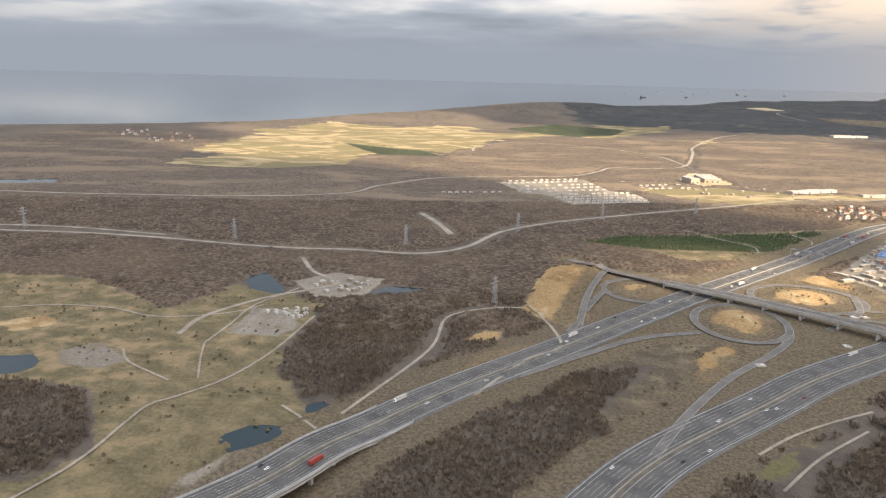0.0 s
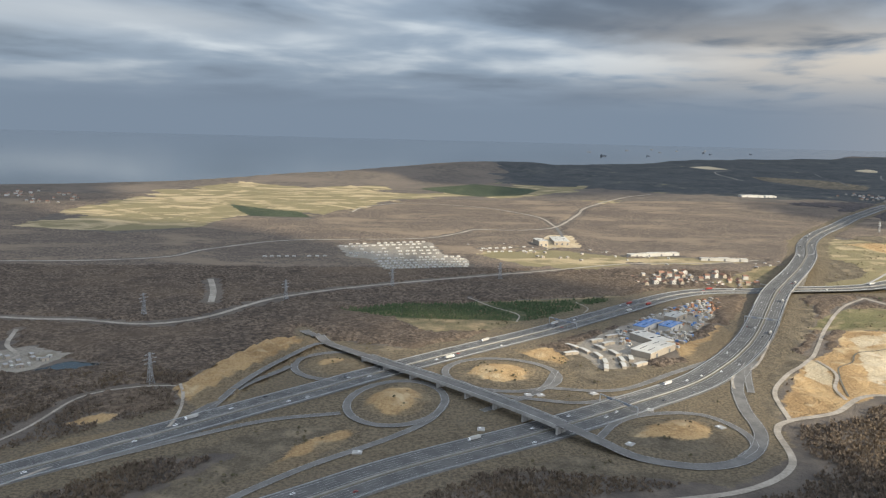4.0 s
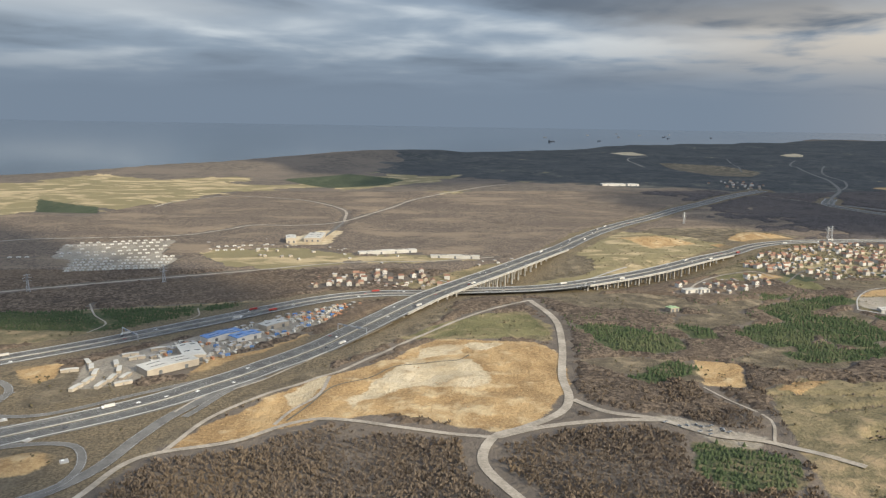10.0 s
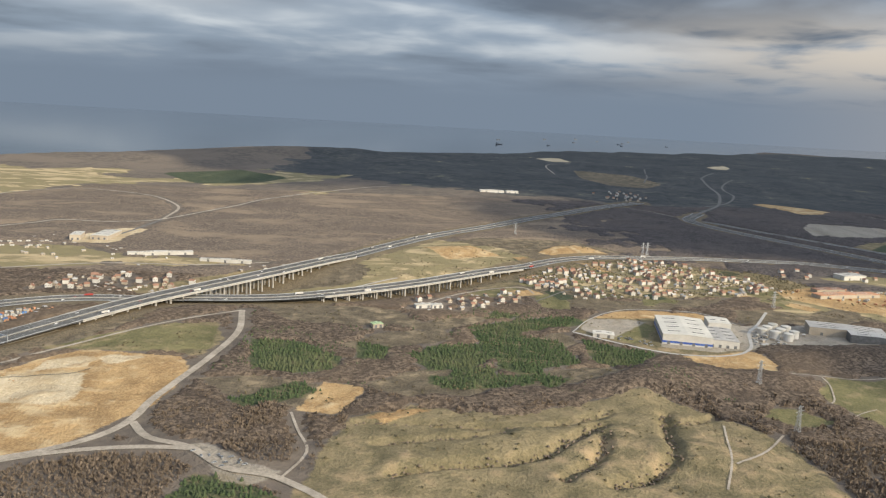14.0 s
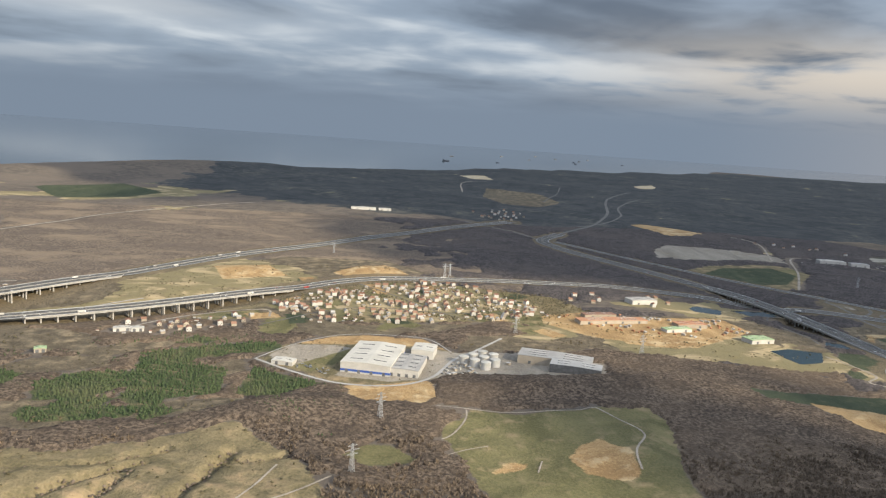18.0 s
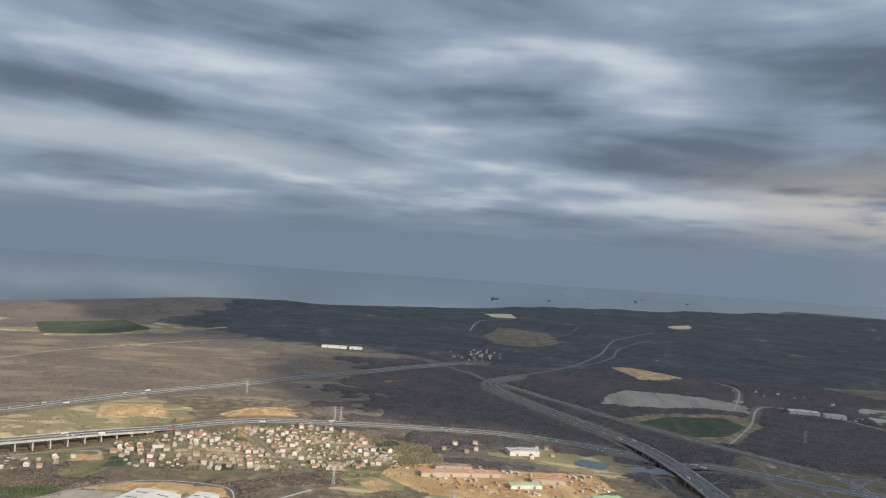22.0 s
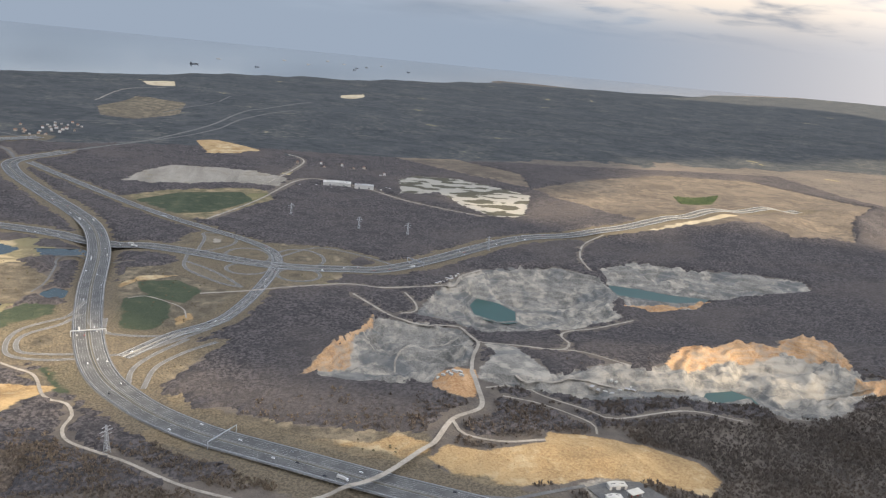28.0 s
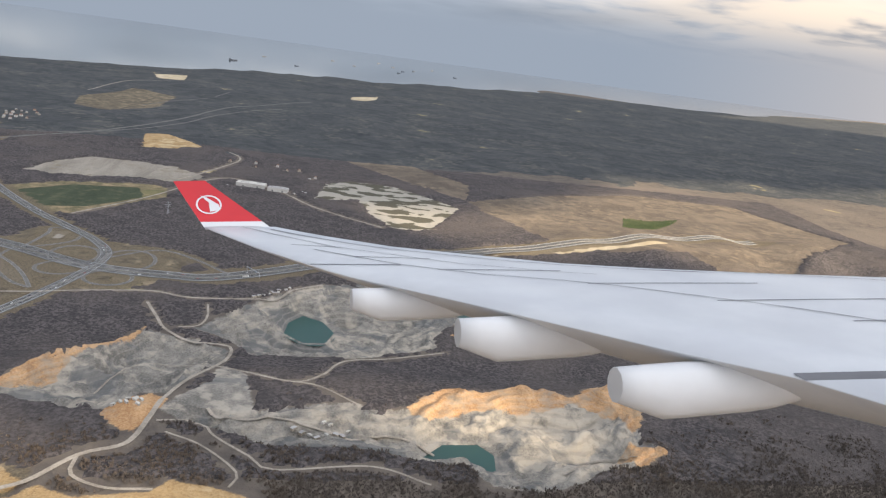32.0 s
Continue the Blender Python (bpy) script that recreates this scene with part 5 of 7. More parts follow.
# country and farm roads, tracks
for pts, w, m in (
    ([(-330, 352), (-180, 360), (-73, 340), (-40, 338), (-10, 333), (12, 347), (34, 388), (70, 420), (124, 448), (185, 483), (238, 511), (294, 520), (336, 539)], 2.6, "dirt_road"),
    ([(-330, 470), (-200, 470), (-110, 478), (-59, 497), (-42, 534), (-2, 577), (54, 594), (102, 609), (132, 642), (148, 664), (186, 666), (219, 690), (255, 785), (276, 848), (343, 974), (393, 1023)], 2.8, "dirt_road"),
    ([(-330, 362), (-200, 372), (-130, 360)], 2.2, "dirt_road"),
    ([(-58, 322), (-50, 300), (-38, 282), (-60, 262), (-75, 240), (-78, 222)], 1.8, "dirt_road"),
    ([(-10, 430), (0, 400), (6, 375)], 3.2, "dirt_road"),
    ([(346, 422), (353, 383), (350, 342), (344, 304), (343, 283), (338, 269), (325, 257), (315, 249), (311, 233), (318, 215), (330, 195)], 3.0, "dirt_road"),
    ([(344, 281), (353, 269), (367, 263), (381, 250), (397, 246), (415, 230)], 2.6, "dirt_road"),
    ([(316, 249), (332, 258), (353, 262), (369, 262)], 2.6, "dirt_road"),
    ([(315, 249), (290, 255), (262, 262), (240, 245), (222, 237), (214, 228), (208, 205), (190, 190), (160, 182), (120, 170)], 2.0, "dirt_road"),
    ([(222, 237), (228, 262), (240, 280), (262, 306), (290, 352), (320, 395), (346, 422)], 1.6, "dirt_road"),
    ([(1030, 378), (1034, 392), (1043, 417), (1045, 452), (1038, 458), (1027, 458), (1010, 472), (1001, 489), (992, 507)], 1.6, "dirt_road"),
    ([(938, 301), (920, 312), (901, 328), (892, 334), (879, 343), (875, 352), (876, 361), (872, 370), (863, 375), (854, 396), (844, 404), (828, 416), (814, 426), (824, 437), (822, 449), (814, 470)], 1.3, "dirt_road"),
    ([(1013, 337), (1015, 326), (1028, 318), (1042, 317)], 1.3, "dirt_road"),
    ([(1043, 417), (1055, 411), (1078, 402), (1089, 416), (1098, 447), (1122, 457), (1150, 470)], 1.3, "dirt_road"),
    ([(1078, 402), (1089, 399), (1105, 385)], 1.1, "dirt_road"),
    ([(1032, 362), (1047, 363), (1054, 353), (1068, 341), (1077, 334), (1110, 340), (1130, 331)], 1.0, "dirt_road"),
    ([(1037, 354), (1051, 346), (1065, 331), (1064, 322)], 0.9, "dirt_road"),
    ([(908, 501), (932, 506), (948, 512), (969, 519), (991, 524), (1014, 519), (1054, 529), (1066, 548), (1083, 563)], 1.9, "dirt_road"),
    ([(1015, 476), (1024, 480), (1026, 493), (1023, 511)], 1.2, "dirt_road"),
    ([(1209, 654), (1184, 632), (1167, 597), (1162, 564)], 1.6, "dirt_road"),
    ([(1048, 373), (1056, 367), (1077, 371), (1100, 368), (1122, 368), (1143, 359), (1147, 352)], 1.4, "dirt_road"),
    ([(1180, 345), (1192, 352), (1190, 362), (1204, 366), (1212, 356)], 1.0, "dirt_road"),
    ([(873, 491), (881, 495), (894, 486), (902, 477), (905, 464)], 0.8, "dirt_road"),
    ([(825, 497), (827, 514), (824, 547), (822, 559), (830, 564), (863, 558)], 1.3, "old_asphalt"),
    ([(1021, 285), (1046, 289)], 1.6, "old_asphalt"),
    ([(1001, 292), (1021, 285), (1036, 280), (1052, 272), (1067, 263)], 1.6, "old_asphalt"),
    ([(-160, 240), (-144, 243), (-127, 248), (-108, 246), (-90, 238), (-69, 243), (-59, 253)], 0.9, "dirt_road"),
    ([(-69, 187), (-84, 199), (-89, 208)], 0.8, "dirt_road"),
    ([(-68, 215), (-66, 205), (-62, 189)], 0.6, "dirt_road"),
    ([(-85, 118), (-78, 134), (-73, 148), (-69, 171), (-65, 176), (-55, 189), (-47, 210), (-40, 242)], 0.8, "dirt_road"),
    ([(-37, 174), (-27, 163)], 0.8, "dirt_road"),
    ([(-68, 215), (-65, 232), (-62, 253), (-51, 275)], 0.8, "dirt_road"),
    ([(392, 293), (397, 277), (402, 261), (397, 246)], 0.9, "dirt_road"),
    ([(539, 294), (531, 267), (523, 249)], 0.7, "dirt_road"),
    ([(557, 288), (545, 274), (531, 263)], 0.8, "dirt_road"),
    ([(10, 182), (26, 208), (38, 222), (30, 254), (5, 246), (-2, 214), (-22, 170)], 1.0, "dirt_road"),
    ([(509, 409), (530, 393), (552, 381), (576, 381), (591, 395), (602, 423), (613, 439), (631, 469)], 1.6, "concrete"),
    ([(509, 409), (522, 433), (540, 454), (559, 462), (589, 460), (602, 437)], 0.7, "concrete"),
    ([(219, 690), (210, 759), (169, 819), (119, 847), (70, 853), (38, 806), (31, 763)], 2.4, "dirt_road"),
    ([(219, 690), (216, 640), (212, 600)], 2.6, "old_asphalt"),
    ([(655, 1000), (729, 960), (806, 1002), (868, 1113), (899, 1238), (975, 1387)], 3.0, "old_asphalt"),
    ([(667, 1412), (679, 1588), (740, 1663)], 2.5, "dirt_road"),
    ([(898, 667), (935, 742), (976, 834), (1028, 810), (1071, 756), (1123, 717)], 2.0, "dirt_road"),
    ([(941, 808), (974, 907), (975, 945), (961, 963)], 2.0, "dirt_road"),
    ([(787, 1275), (831, 1412), (866, 1556)], 2.5, "old_asphalt"),
    ([(640, 960), (690, 905), (716, 850)], 3.0, "old_asphalt"),
    ([(1011, 1576), (942, 1446), (892, 1294), (860, 1153), (828, 1059), (795, 984), (745, 905)], 4.0, "old_asphalt"),
    ([(1036, 440), (1026, 432), (1012, 424), (1003, 410), (1000, 395)], 0.9, "dirt_road"),
    ([(640, 530), (600, 520), (560, 525), (530, 510), (500, 470)], 1.0, "old_asphalt"),
    ([(545, 590), (570, 560), (600, 520), (620, 505)], 1.0, "old_asphalt"),
    ([(592, 356), (612, 355), (632, 357), (652, 362), (659, 366), (667, 349), (671, 336), (663, 319), (661, 305)], 0.8, "dirt_road"),
    ([(604, 354), (603, 345), (597, 330), (593, 325)], 0.7, "dirt_road"),
    ([(595, 312), (602, 318), (610, 323)], 0.5, "dirt_road"),
    ([(625, 303), (628, 313)], 0.5, "dirt_road"),
    ([(249, 256), (252, 269), (259, 282), (260, 299)], 1.2, "dirt_road"),
    ([(436, 448), (447, 465), (460, 481), (480, 499), (497, 505), (501, 489)], 1.3, "dirt_road"),
    # drainage ditch, laid as a flat dark strip
    ([(252, 260), (260, 282), (265, 291), (274, 299), (282, 311), (296, 318), (306, 321), (311, 329)], 0.6, "median_earth"),
    ([(210, 240), (214, 259), (220, 278), (231, 288), (243, 307), (259, 337), (278, 374)], 0.9, "dirt_road"),
    ([(71, 154), (82, 163), (95, 171), (109, 178)], 0.8, "dirt_road"),
    ([(70, 139), (84, 153), (102, 167)], 0.7, "dirt_road"),
    ([(130, 400), (141, 380), (152, 366), (150, 352)], 0.8, "dirt_road"),
    ([(184, 394), (188, 382), (184, 372)], 0.7, "dirt_road"),
    ([(300, 475), (360, 470), (420, 520)], 1.6, "concrete"),
):
    road(pts, w, m, "country_road", {"dirt_road": "pale unpaved country road through woods and fields", "old_asphalt": "grey asphalt country road", "concrete": "pale concrete works road", "median_earth": "dark flat strip for a drainage ditch across bare earth"}[m])


# worn verges along the roads
soft = bare.astype(float)
for _ in range(2):
    for axis in (0, 1):
        soft = (np.roll(soft, 1, axis) + soft + np.roll(soft, -1, axis)) / 3
gv = np.empty(len(ground.data.vertices) * 3)
ground.data.vertices.foreach_get("co", gv)
gi, gj = ((gv[0::3] - GX0) / CELL).astype(int), ((gv[1::3] - GY0) / CELL).astype(int)
ok = (gi >= 0) & (gi < taken.shape[0]) & (gj >= 0) & (gj < taken.shape[1])
verge = np.zeros(gi.size)
verge[ok] = soft[gi[ok], gj[ok]]
ground.data.attributes.new("verge", "FLOAT", "POINT").data.foreach_set("value", verge)


# ---- things ----
rnd = random.Random(11)


def on_land(x, y, turn=0.0, drop=0.0):
    return Matrix.Translation((x, y, float(height(x, y)) - drop)) @ Matrix.Rotation(turn, 4, "Z")


def part(name, verts, faces, material, parent, label="", at=None):
    ob = link(name, verts, faces, material, parent, label)
    if at:
        ob.location = at
    return ob


def merge(*pieces):
    """Joins (verts, faces, offset) pieces into one list of verts and faces."""
    V, F = [], []
    for v, f, (ox, oy, oz) in pieces:
        o = len(V)
        V += [(x + ox, y + oy, z + oz) for x, y, z in v]
        F += [tuple(i + o for i in q) for q in f]
    return V, F


def gable(w, d, h, rise, over=0.12, thick=0.12):
    """A pitched roof whose ridge runs along y, as a folded slab with thickness."""
    x, y = w / 2 + over, d / 2 + over
    top = [(-x, h - over * rise / w * 2), (0, h + rise), (x, h - over * rise / w * 2)]
    V = [(px, s * y, pz + t) for t in (0.0, thick) for s in (-1, 1) for px, pz in top]
    F = [(1, 0, 3, 4), (2, 1, 4, 5), (6, 7, 10, 9), (7, 8, 11, 10), (0, 1, 7, 6), (1, 2, 8, 7), (4, 3, 9, 10), (5, 4, 10, 11), (3, 0, 6, 9), (2, 5, 11, 8)]
    return V, F


def gable_wall(w, d, h, rise):
    x, y = w / 2, d / 2
    V = [(-x, -y, -0.6), (x, -y, -0.6), (x, y, -0.6), (-x, y, -0.6), (-x, -y, h), (x, -y, h), (x, y, h), (-x, y, h), (0, -y, h + rise), (0, y, h + rise)]
    return V, [(0, 1, 5, 8, 4), (1, 2, 6, 5), (2, 3, 7, 9, 6), (3, 0, 4, 7)]


def house(w, d, h, rise, wall, roof, label, group, seen_near=True):
    w, d, h, rise = w * 0.86, d * 0.86, h * 0.74, rise * 0.85
    base = tagged(new("house"), label, "house", group)
    part("wall", *gable_wall(w, d, h, rise), wall, base)
    r = part("roof", *gable(w, d, h, rise), roof, base)
    part("chimney", *box_mesh(0.3, 0.3, rise + 0.35), roof, r, at=(w * 0.2, d * 0.2, h))
    for k in (-0.27, 0.27) if seen_near else ():
        part("window", *box_mesh(0.34, 0.06, 0.42), "window_glass", base, at=(w * k, -d / 2 - 0.01, h * 0.45))
        part("window", *box_mesh(0.06, 0.4, 0.42), "window_glass", base, at=(w / 2 + 0.01, d * k, h * 0.45))
    part("door", *box_mesh(0.36, 0.07, 0.68), "dark_steel", base, at=(0, -d / 2 - 0.01, 0))
    return base


def scatter(poly, count, gap, spots, clear=1):
    """Places inside an outline, apart from each other and off the roads."""
    px, py = [p[0] for p in poly], [p[1] for p in poly]
    out, tries = [], 0
    while len(out) < count and tries < count * 60:
        tries += 1
        x, y = rnd.uniform(min(px), max(px)), rnd.uniform(min(py), max(py))
        if inside_depth(np.array([x]), np.array([y]), poly)[0] < 0.5:
            continue
        i, j = int((x - GX0) / CELL), int((y - GY0) / CELL)
        if clear and 0 <= i < taken.shape[0] and 0 <= j < taken.shape[1] and taken[i, j]:
            continue
        if clear == 2 and math.sin(x * 0.11 + 1.3 * math.sin(y * 0.09)) + math.sin(y * 0.16 + x * 0.05) < rnd.uniform(-0.9, 0.5):
            continue
        if any((x - a) ** 2 + (y - b) ** 2 < gap * gap for a, b in spots):
            continue
        spots.append((x, y))
        out.append((x, y))
    return out


spots = []
house_kinds = [(2.6, 3.2, 1.9, 0.9, "cream_wall", "red_roof", "small cream village house with a red tiled roof"), (3.2, 4.2, 2.4, 1.0, "cream_wall", "red_roof", "two-storey cream village house with a red tiled roof"),
               (3.0, 3.6, 2.9, 0.7, "white_wall", "red_roof", "white village house with a low red roof"), (2.4, 2.8, 1.7, 0.6, "cream_wall", "grey_roof", "small cream house with a grey sheet roof")]
protos = {}


def village(poly, count, gap, group, tilt=0.0, near=True):
    made = []
    for x, y in scatter(poly, count, gap, spots, 2):
        k = rnd.choice((0, 0, 1, 2, 2, 3, 3))
        m = on_land(x, y, tilt + rnd.choice((0, 1.57)) + rnd.uniform(-0.25, 0.25))
        if (k, near) not in protos:
            protos[k, near] = house(*house_kinds[k], group, near)
            protos[k, near].matrix_basis = m
            made.append(protos[k, near])
        else:
            made.append(tagged(copy_thing(protos[k, near], m), group=group))
        take(x, y, 2.5)
    return made


village([(495, 520), (515, 552), (545, 585), (579, 612), (625, 600), (660, 560), (668, 527), (630, 505), (580, 490), (530, 480), (509, 495)], 190, 3.2, "houses of the hillside village", 0.3, False)
village([(229, 474), (260, 488), (301, 491), (320, 470), (289, 450), (229, 440)], 32, 4.8, "houses of the hamlet under the viaduct", 0.2)
village([(420, 430), (434, 464), (470, 476), (492, 492), (490, 460), (457, 440)], 18, 4.8, "houses of the hamlet by the pines", 0.5)
village([(-367, 842), (-342, 898), (-232, 811), (-264, 747)], 26, 9.0, "houses of the far seaside town", 0, False)
village([(666, 973), (653, 1059), (675, 1105), (718, 1116), (730, 1052), (709, 981)], 26, 9.0, "houses of the far woodland village", 0, False)
village([(962, 910), (1000, 895), (1052, 868), (1066, 884), (1050, 910), (1005, 955)], 8, 8.0, "houses of the far works settlement", 0, False)
village([(672, 560), (700, 600), (760, 605), (770, 580), (720, 560)], 11, 7.0, "houses beyond the brickworks", 0.1, False)


def hall(x, y, w, d, h, turn, wall, roof, label, bays=6, rise=0.0, band=None, group=""):
    """A works hall: plinth walls, a ribbed roof with skylights, doors and windows."""
    base = tagged(new("works_hall"), label, "factory hall", group)
    base.matrix_basis = on_land(x, y, turn)
    rise = rise or 0.35
    part("wall", *gable_wall(w, d, h, rise), wall, base)
    r = part("roof", *gable(w, d, h, rise, 0.15, 0.18), roof, base)
    slope = math.atan2(rise, w / 2)
    for k in range(bays):
        y0 = -d / 2 + d * (k + 0.5) / bays
        for s in (-1, 1):
            ob = part("skylight", *box_mesh(w * 0.26, d / bays * 0.16, 0.12), "window_glass" if k % 2 else "white_wall", r, at=(s * w * 0.24, y0, h + rise * 0.55 + 0.12))
            ob.rotation_euler = (0, s * slope, 0)
        part("roof_rib", *merge((*box_mesh(0.12, 0.12, 0.1), (0, 0, 0))), "steel", r, at=(0, y0, h + rise + 0.14))
    if band:
        for s in (-1, 1):
            part("painted_band", *box_mesh(w + 0.06, 0.1, h * 0.22), band, base, at=(0, s * d / 2, h * 0.15))
            part("painted_band", *box_mesh(0.1, d + 0.06, h * 0.22), band, base, at=(s * w / 2, 0, h * 0.15))
    for k in range(max(2, bays // 2)):
        part("loading_door", *box_mesh(1.3, 0.12, 1.5), "dark_steel", base, at=(-w / 2 + w * (k + 0.5) / max(2, bays // 2), -d / 2 - 0.02, 0))
    for i in range(int(w / 2)):
        for j in range(int(d / 2)):
            take(x - w / 2 + i * 2, y - d / 2 + j * 2, 2)
    spots.append((x, y))
    return base


hall(564, 413, 23, 36, 4.6, -0.18, "white_wall", "white_roof", "large white factory hall with a blue base band and skylights", 9, 0.6, "blue_band")
hall(580, 406, 14, 24, 3.4, -0.18, "white_wall", "grey_roof", "long ribbed factory wing with a grey roof", 8)
hall(588, 430, 11, 13, 4.0, -0.18, "white_wall", "white_roof", "white office block of the factory", 3)
hall(653, 426, 36, 13, 3.8, -0.30, "cream_wall", "grey_roof", "long hall with a pale grey ribbed roof at the forest edge", 7)
hall(660, 411, 24, 9, 3.6, -0.30, "dark_steel", "grey_roof", "dark-sided storage hall with a grey roof", 5)
hall(523, 405, 10, 6, 1.6, -0.2, "white_wall", "white_roof", "white tent hall on the factory yard", 3)
hall(199.5, 307.5, 20, 8.5, 2.4, 0.8, "cream_wall", "white_roof", "white-roofed depot hall in the works town", 5)
hall(203, 323, 8, 17, 2.4, 0.5, "cream_wall", "white_roof", "cream depot hall in the works town", 4)
hall(208, 348, 17, 5.5, 2.2, 0.86, "white_wall", "blue_roof", "depot hall with a bright blue sheet roof", 4)
hall(218, 347, 12, 6, 2.2, 0.86, "white_wall", "blue_roof", "short depot hall with a bright blue sheet roof", 3)
hall(226, 366, 12, 6, 2.0, 0.86, "cream_wall", "white_roof", "cream depot shed with a pale roof", 3)
hall(414, 403, 5, 4, 1.8, 0.4, "cream_wall", "green_roof", "small hall with a pale green roof among pines", 2)
hall(436, 443, 9, 4, 1.6, 0.3, "white_wall", "white_roof", "low white sheds at the edge of the hamlet", 3)
hall(443, 444, 6, 4, 1.6, 0.3, "white_wall", "white_roof", "low white shed at the edge of the hamlet", 2)
hall(208, 600, 12, 26, 2.6, 0.0, "cream_wall", "white_roof", "cream concrete works with a low white roof", 6)
hall(192, 590, 7, 15, 3.4, 0.2, "cream_wall", "white_roof", "cream mixing block of the concrete works", 3)
hall(265, 545, 40, 5, 1.8, 0.35, "white_wall", "white_roof", "very long white depot shed by the works road", 8)
hall(310, 533, 32, 3.6, 1.6, 0.0, "white_wall", "white_roof", "long white depot shed", 7)
hall(705, 520, 46, 8, 2.0, 0.25, "cream_wall", "orange_roof", "long brick-drying shed with an orange roof", 8)
hall(700, 533, 22, 6, 2.0, 0.25, "cream_wall", "red_roof", "brickworks shed with a red roof", 4)
hall(755, 522, 20, 8, 2.2, 0.2, "cream_wall", "orange_roof", "brickworks hall with an orange roof", 4)
hall(786, 494, 16, 9, 2.4, 0.3, "white_wall", "green_roof", "pale green-roofed storage hall", 4)
hall(742, 508, 18, 6, 1.8, 0.3, "white_wall", "green_roof", "pale green greenhouse-like shed", 4)
hall(742, 583, 20, 10, 3.0, 0.3, "white_wall", "grey_roof", "white depot hall beside the motorway", 4)
hall(1056, 287, 6, 2.6, 1.6, 0.0, "white_wall", "white_roof", "white service station shop", 3)
hall(1052, 280, 5, 2.6, 1.7, 0.0, "white_wall", "white_roof", "white service station canopy building", 2)
hall(1005, 815, 26, 10, 3, -0.1, "white_wall", "white_roof", "white waste plant hall at the edge of the woods", 4)
hall(1030, 808, 18, 8, 3, -0.1, "white_wall", "grey_roof", "grey waste plant hall at the edge of the woods", 3)
hall(520, 1010, 30, 10, 2.4, 0.1, "white_wall", "white_roof", "far white hall in the woods", 4)
hall(546, 1015, 15, 9, 2.2, 0.1, "white_wall", "white_roof", "far white hall in the woods", 3)


def round_wall(r, h, n=18, dome=0.0):
    V = [(r * math.cos(6.2832 * k / n), r * math.sin(6.2832 * k / n), z) for z in (0, h) for k in range(n)] + [(0, 0, h + dome)]
    return V, [(k, (k + 1) % n, n + (k + 1) % n, n + k) for k in range(n)] + [(n + k, n + (k + 1) % n, 2 * n) for k in range(n)]


tank = tagged(new("storage_tank"), "round white storage tank on the factory yard", "tank", "storage tanks of the factory")
part("shell", *round_wall(2.4, 3.4), "white_wall", tank)
part("lid", *round_wall(2.5, 0.2, dome=0.5), "white_roof", tank, at=(0, 0, 3.4))
part("ladder", *box_mesh(0.2, 0.1, 3.6), "steel", tank, at=(2.45, 0, 0))
tank.matrix_basis = on_land(607, 420)
for x, y in ((612, 416), (617, 412), (612, 425), (617, 421), (622, 417), (617, 430), (622, 426)):
    copy_thing(tank, on_land(x, y))
    take(x, y, 3)


def crate(name, sx, sy, sz, wall, roof, label, category, group):
    base = tagged(new(name), label, category, group)
    part("body", *box_mesh(sx, sy, sz), wall, base)
    part("roof", *gable(sx, sy, sz, 0.18, 0.06, 0.05), roof, base)
    part("door", *box_mesh(0.35, 0.05, min(0.65, sz * 0.8)), "dark_steel", base, at=(0, -sy / 2 - 0.01, 0))
    return base


# the workers' camp: rows of white huts
hut = crate("prefab_hut", 2.5, 0.85, 0.7, "white_wall", "white_roof", "white prefabricated hut in a workers' camp", "hut", "huts of the workers' camp")
hut.matrix_basis = on_land(46, 556)
for r, (x0, y0, x1, y1, n) in enumerate(((52, 566, 104, 588, 12), (50, 553, 106, 577, 13), (52, 540, 110, 562, 13), (56, 527, 112, 548, 13), (60, 517, 114, 535, 12), (75, 507, 128, 524, 14), (78, 498, 130, 514, 14), (80, 489, 132, 504, 14), (82, 481, 133, 494, 14), (84, 474, 132, 486, 13), (2, 508, 40, 514, 9), (142, 560, 178, 575, 8), (150, 548, 186, 560, 8))):
    for k in range(n):
        if rnd.random() < 0.16:
            continue
        f = k / (n - 1)
        x, y = x0 + (x1 - x0) * f + rnd.uniform(-0.4, 0.4), y0 + (y1 - y0) * f
        copy_thing(hut, on_land(x, y, math.atan2(y1 - y0, x1 - x0) + rnd.uniform(-0.05, 0.05)))
        take(x, y, 2)
# long sheds in curved rows and the crowd of huts and boxes in the works town
shed = crate("row_shed", 6.0, 1.6, 1.0, "cream_wall", "white_roof", "long white-roofed row shed", "shed", "row sheds of the works town")
shed.matrix_basis = on_land(168, 312, 2.2)
for x, y, a in ((172, 306, 2.0), (176, 300, 1.8), (177, 292, 1.5), (176, 285, 1.4), (179, 311, 2.0), (183, 304, 1.9), (184, 295, 1.6), (183, 288, 1.5), (188, 297, 1.4), (190, 290, 0.6), (166, 302, 0.4), (180, 322, 0.5), (188, 330, 0.5), (184, 318, 0.6)):
    copy_thing(shed, on_land(x, y, a))
    spots.append((x, y))
boxes = [crate("storage_box", 1.9, 0.8, 0.8, "white_wall", "white_roof", "white storage container in the works town", "container", "containers of the works town"),
         crate("storage_box", 1.9, 0.8, 0.8, "blue_roof", "blue_roof", "blue storage container in the works town", "container", "containers of the works town"),
         crate("storage_box", 1.9, 0.8, 0.8, "orange_roof", "orange_roof", "orange storage container in the works town", "container", "containers of the works town"),
         crate("storage_box", 2.4, 1.4, 1.1, "cream_wall", "grey_roof", "cream shed with a grey roof", "shed", "containers of the works town")]
used = set()
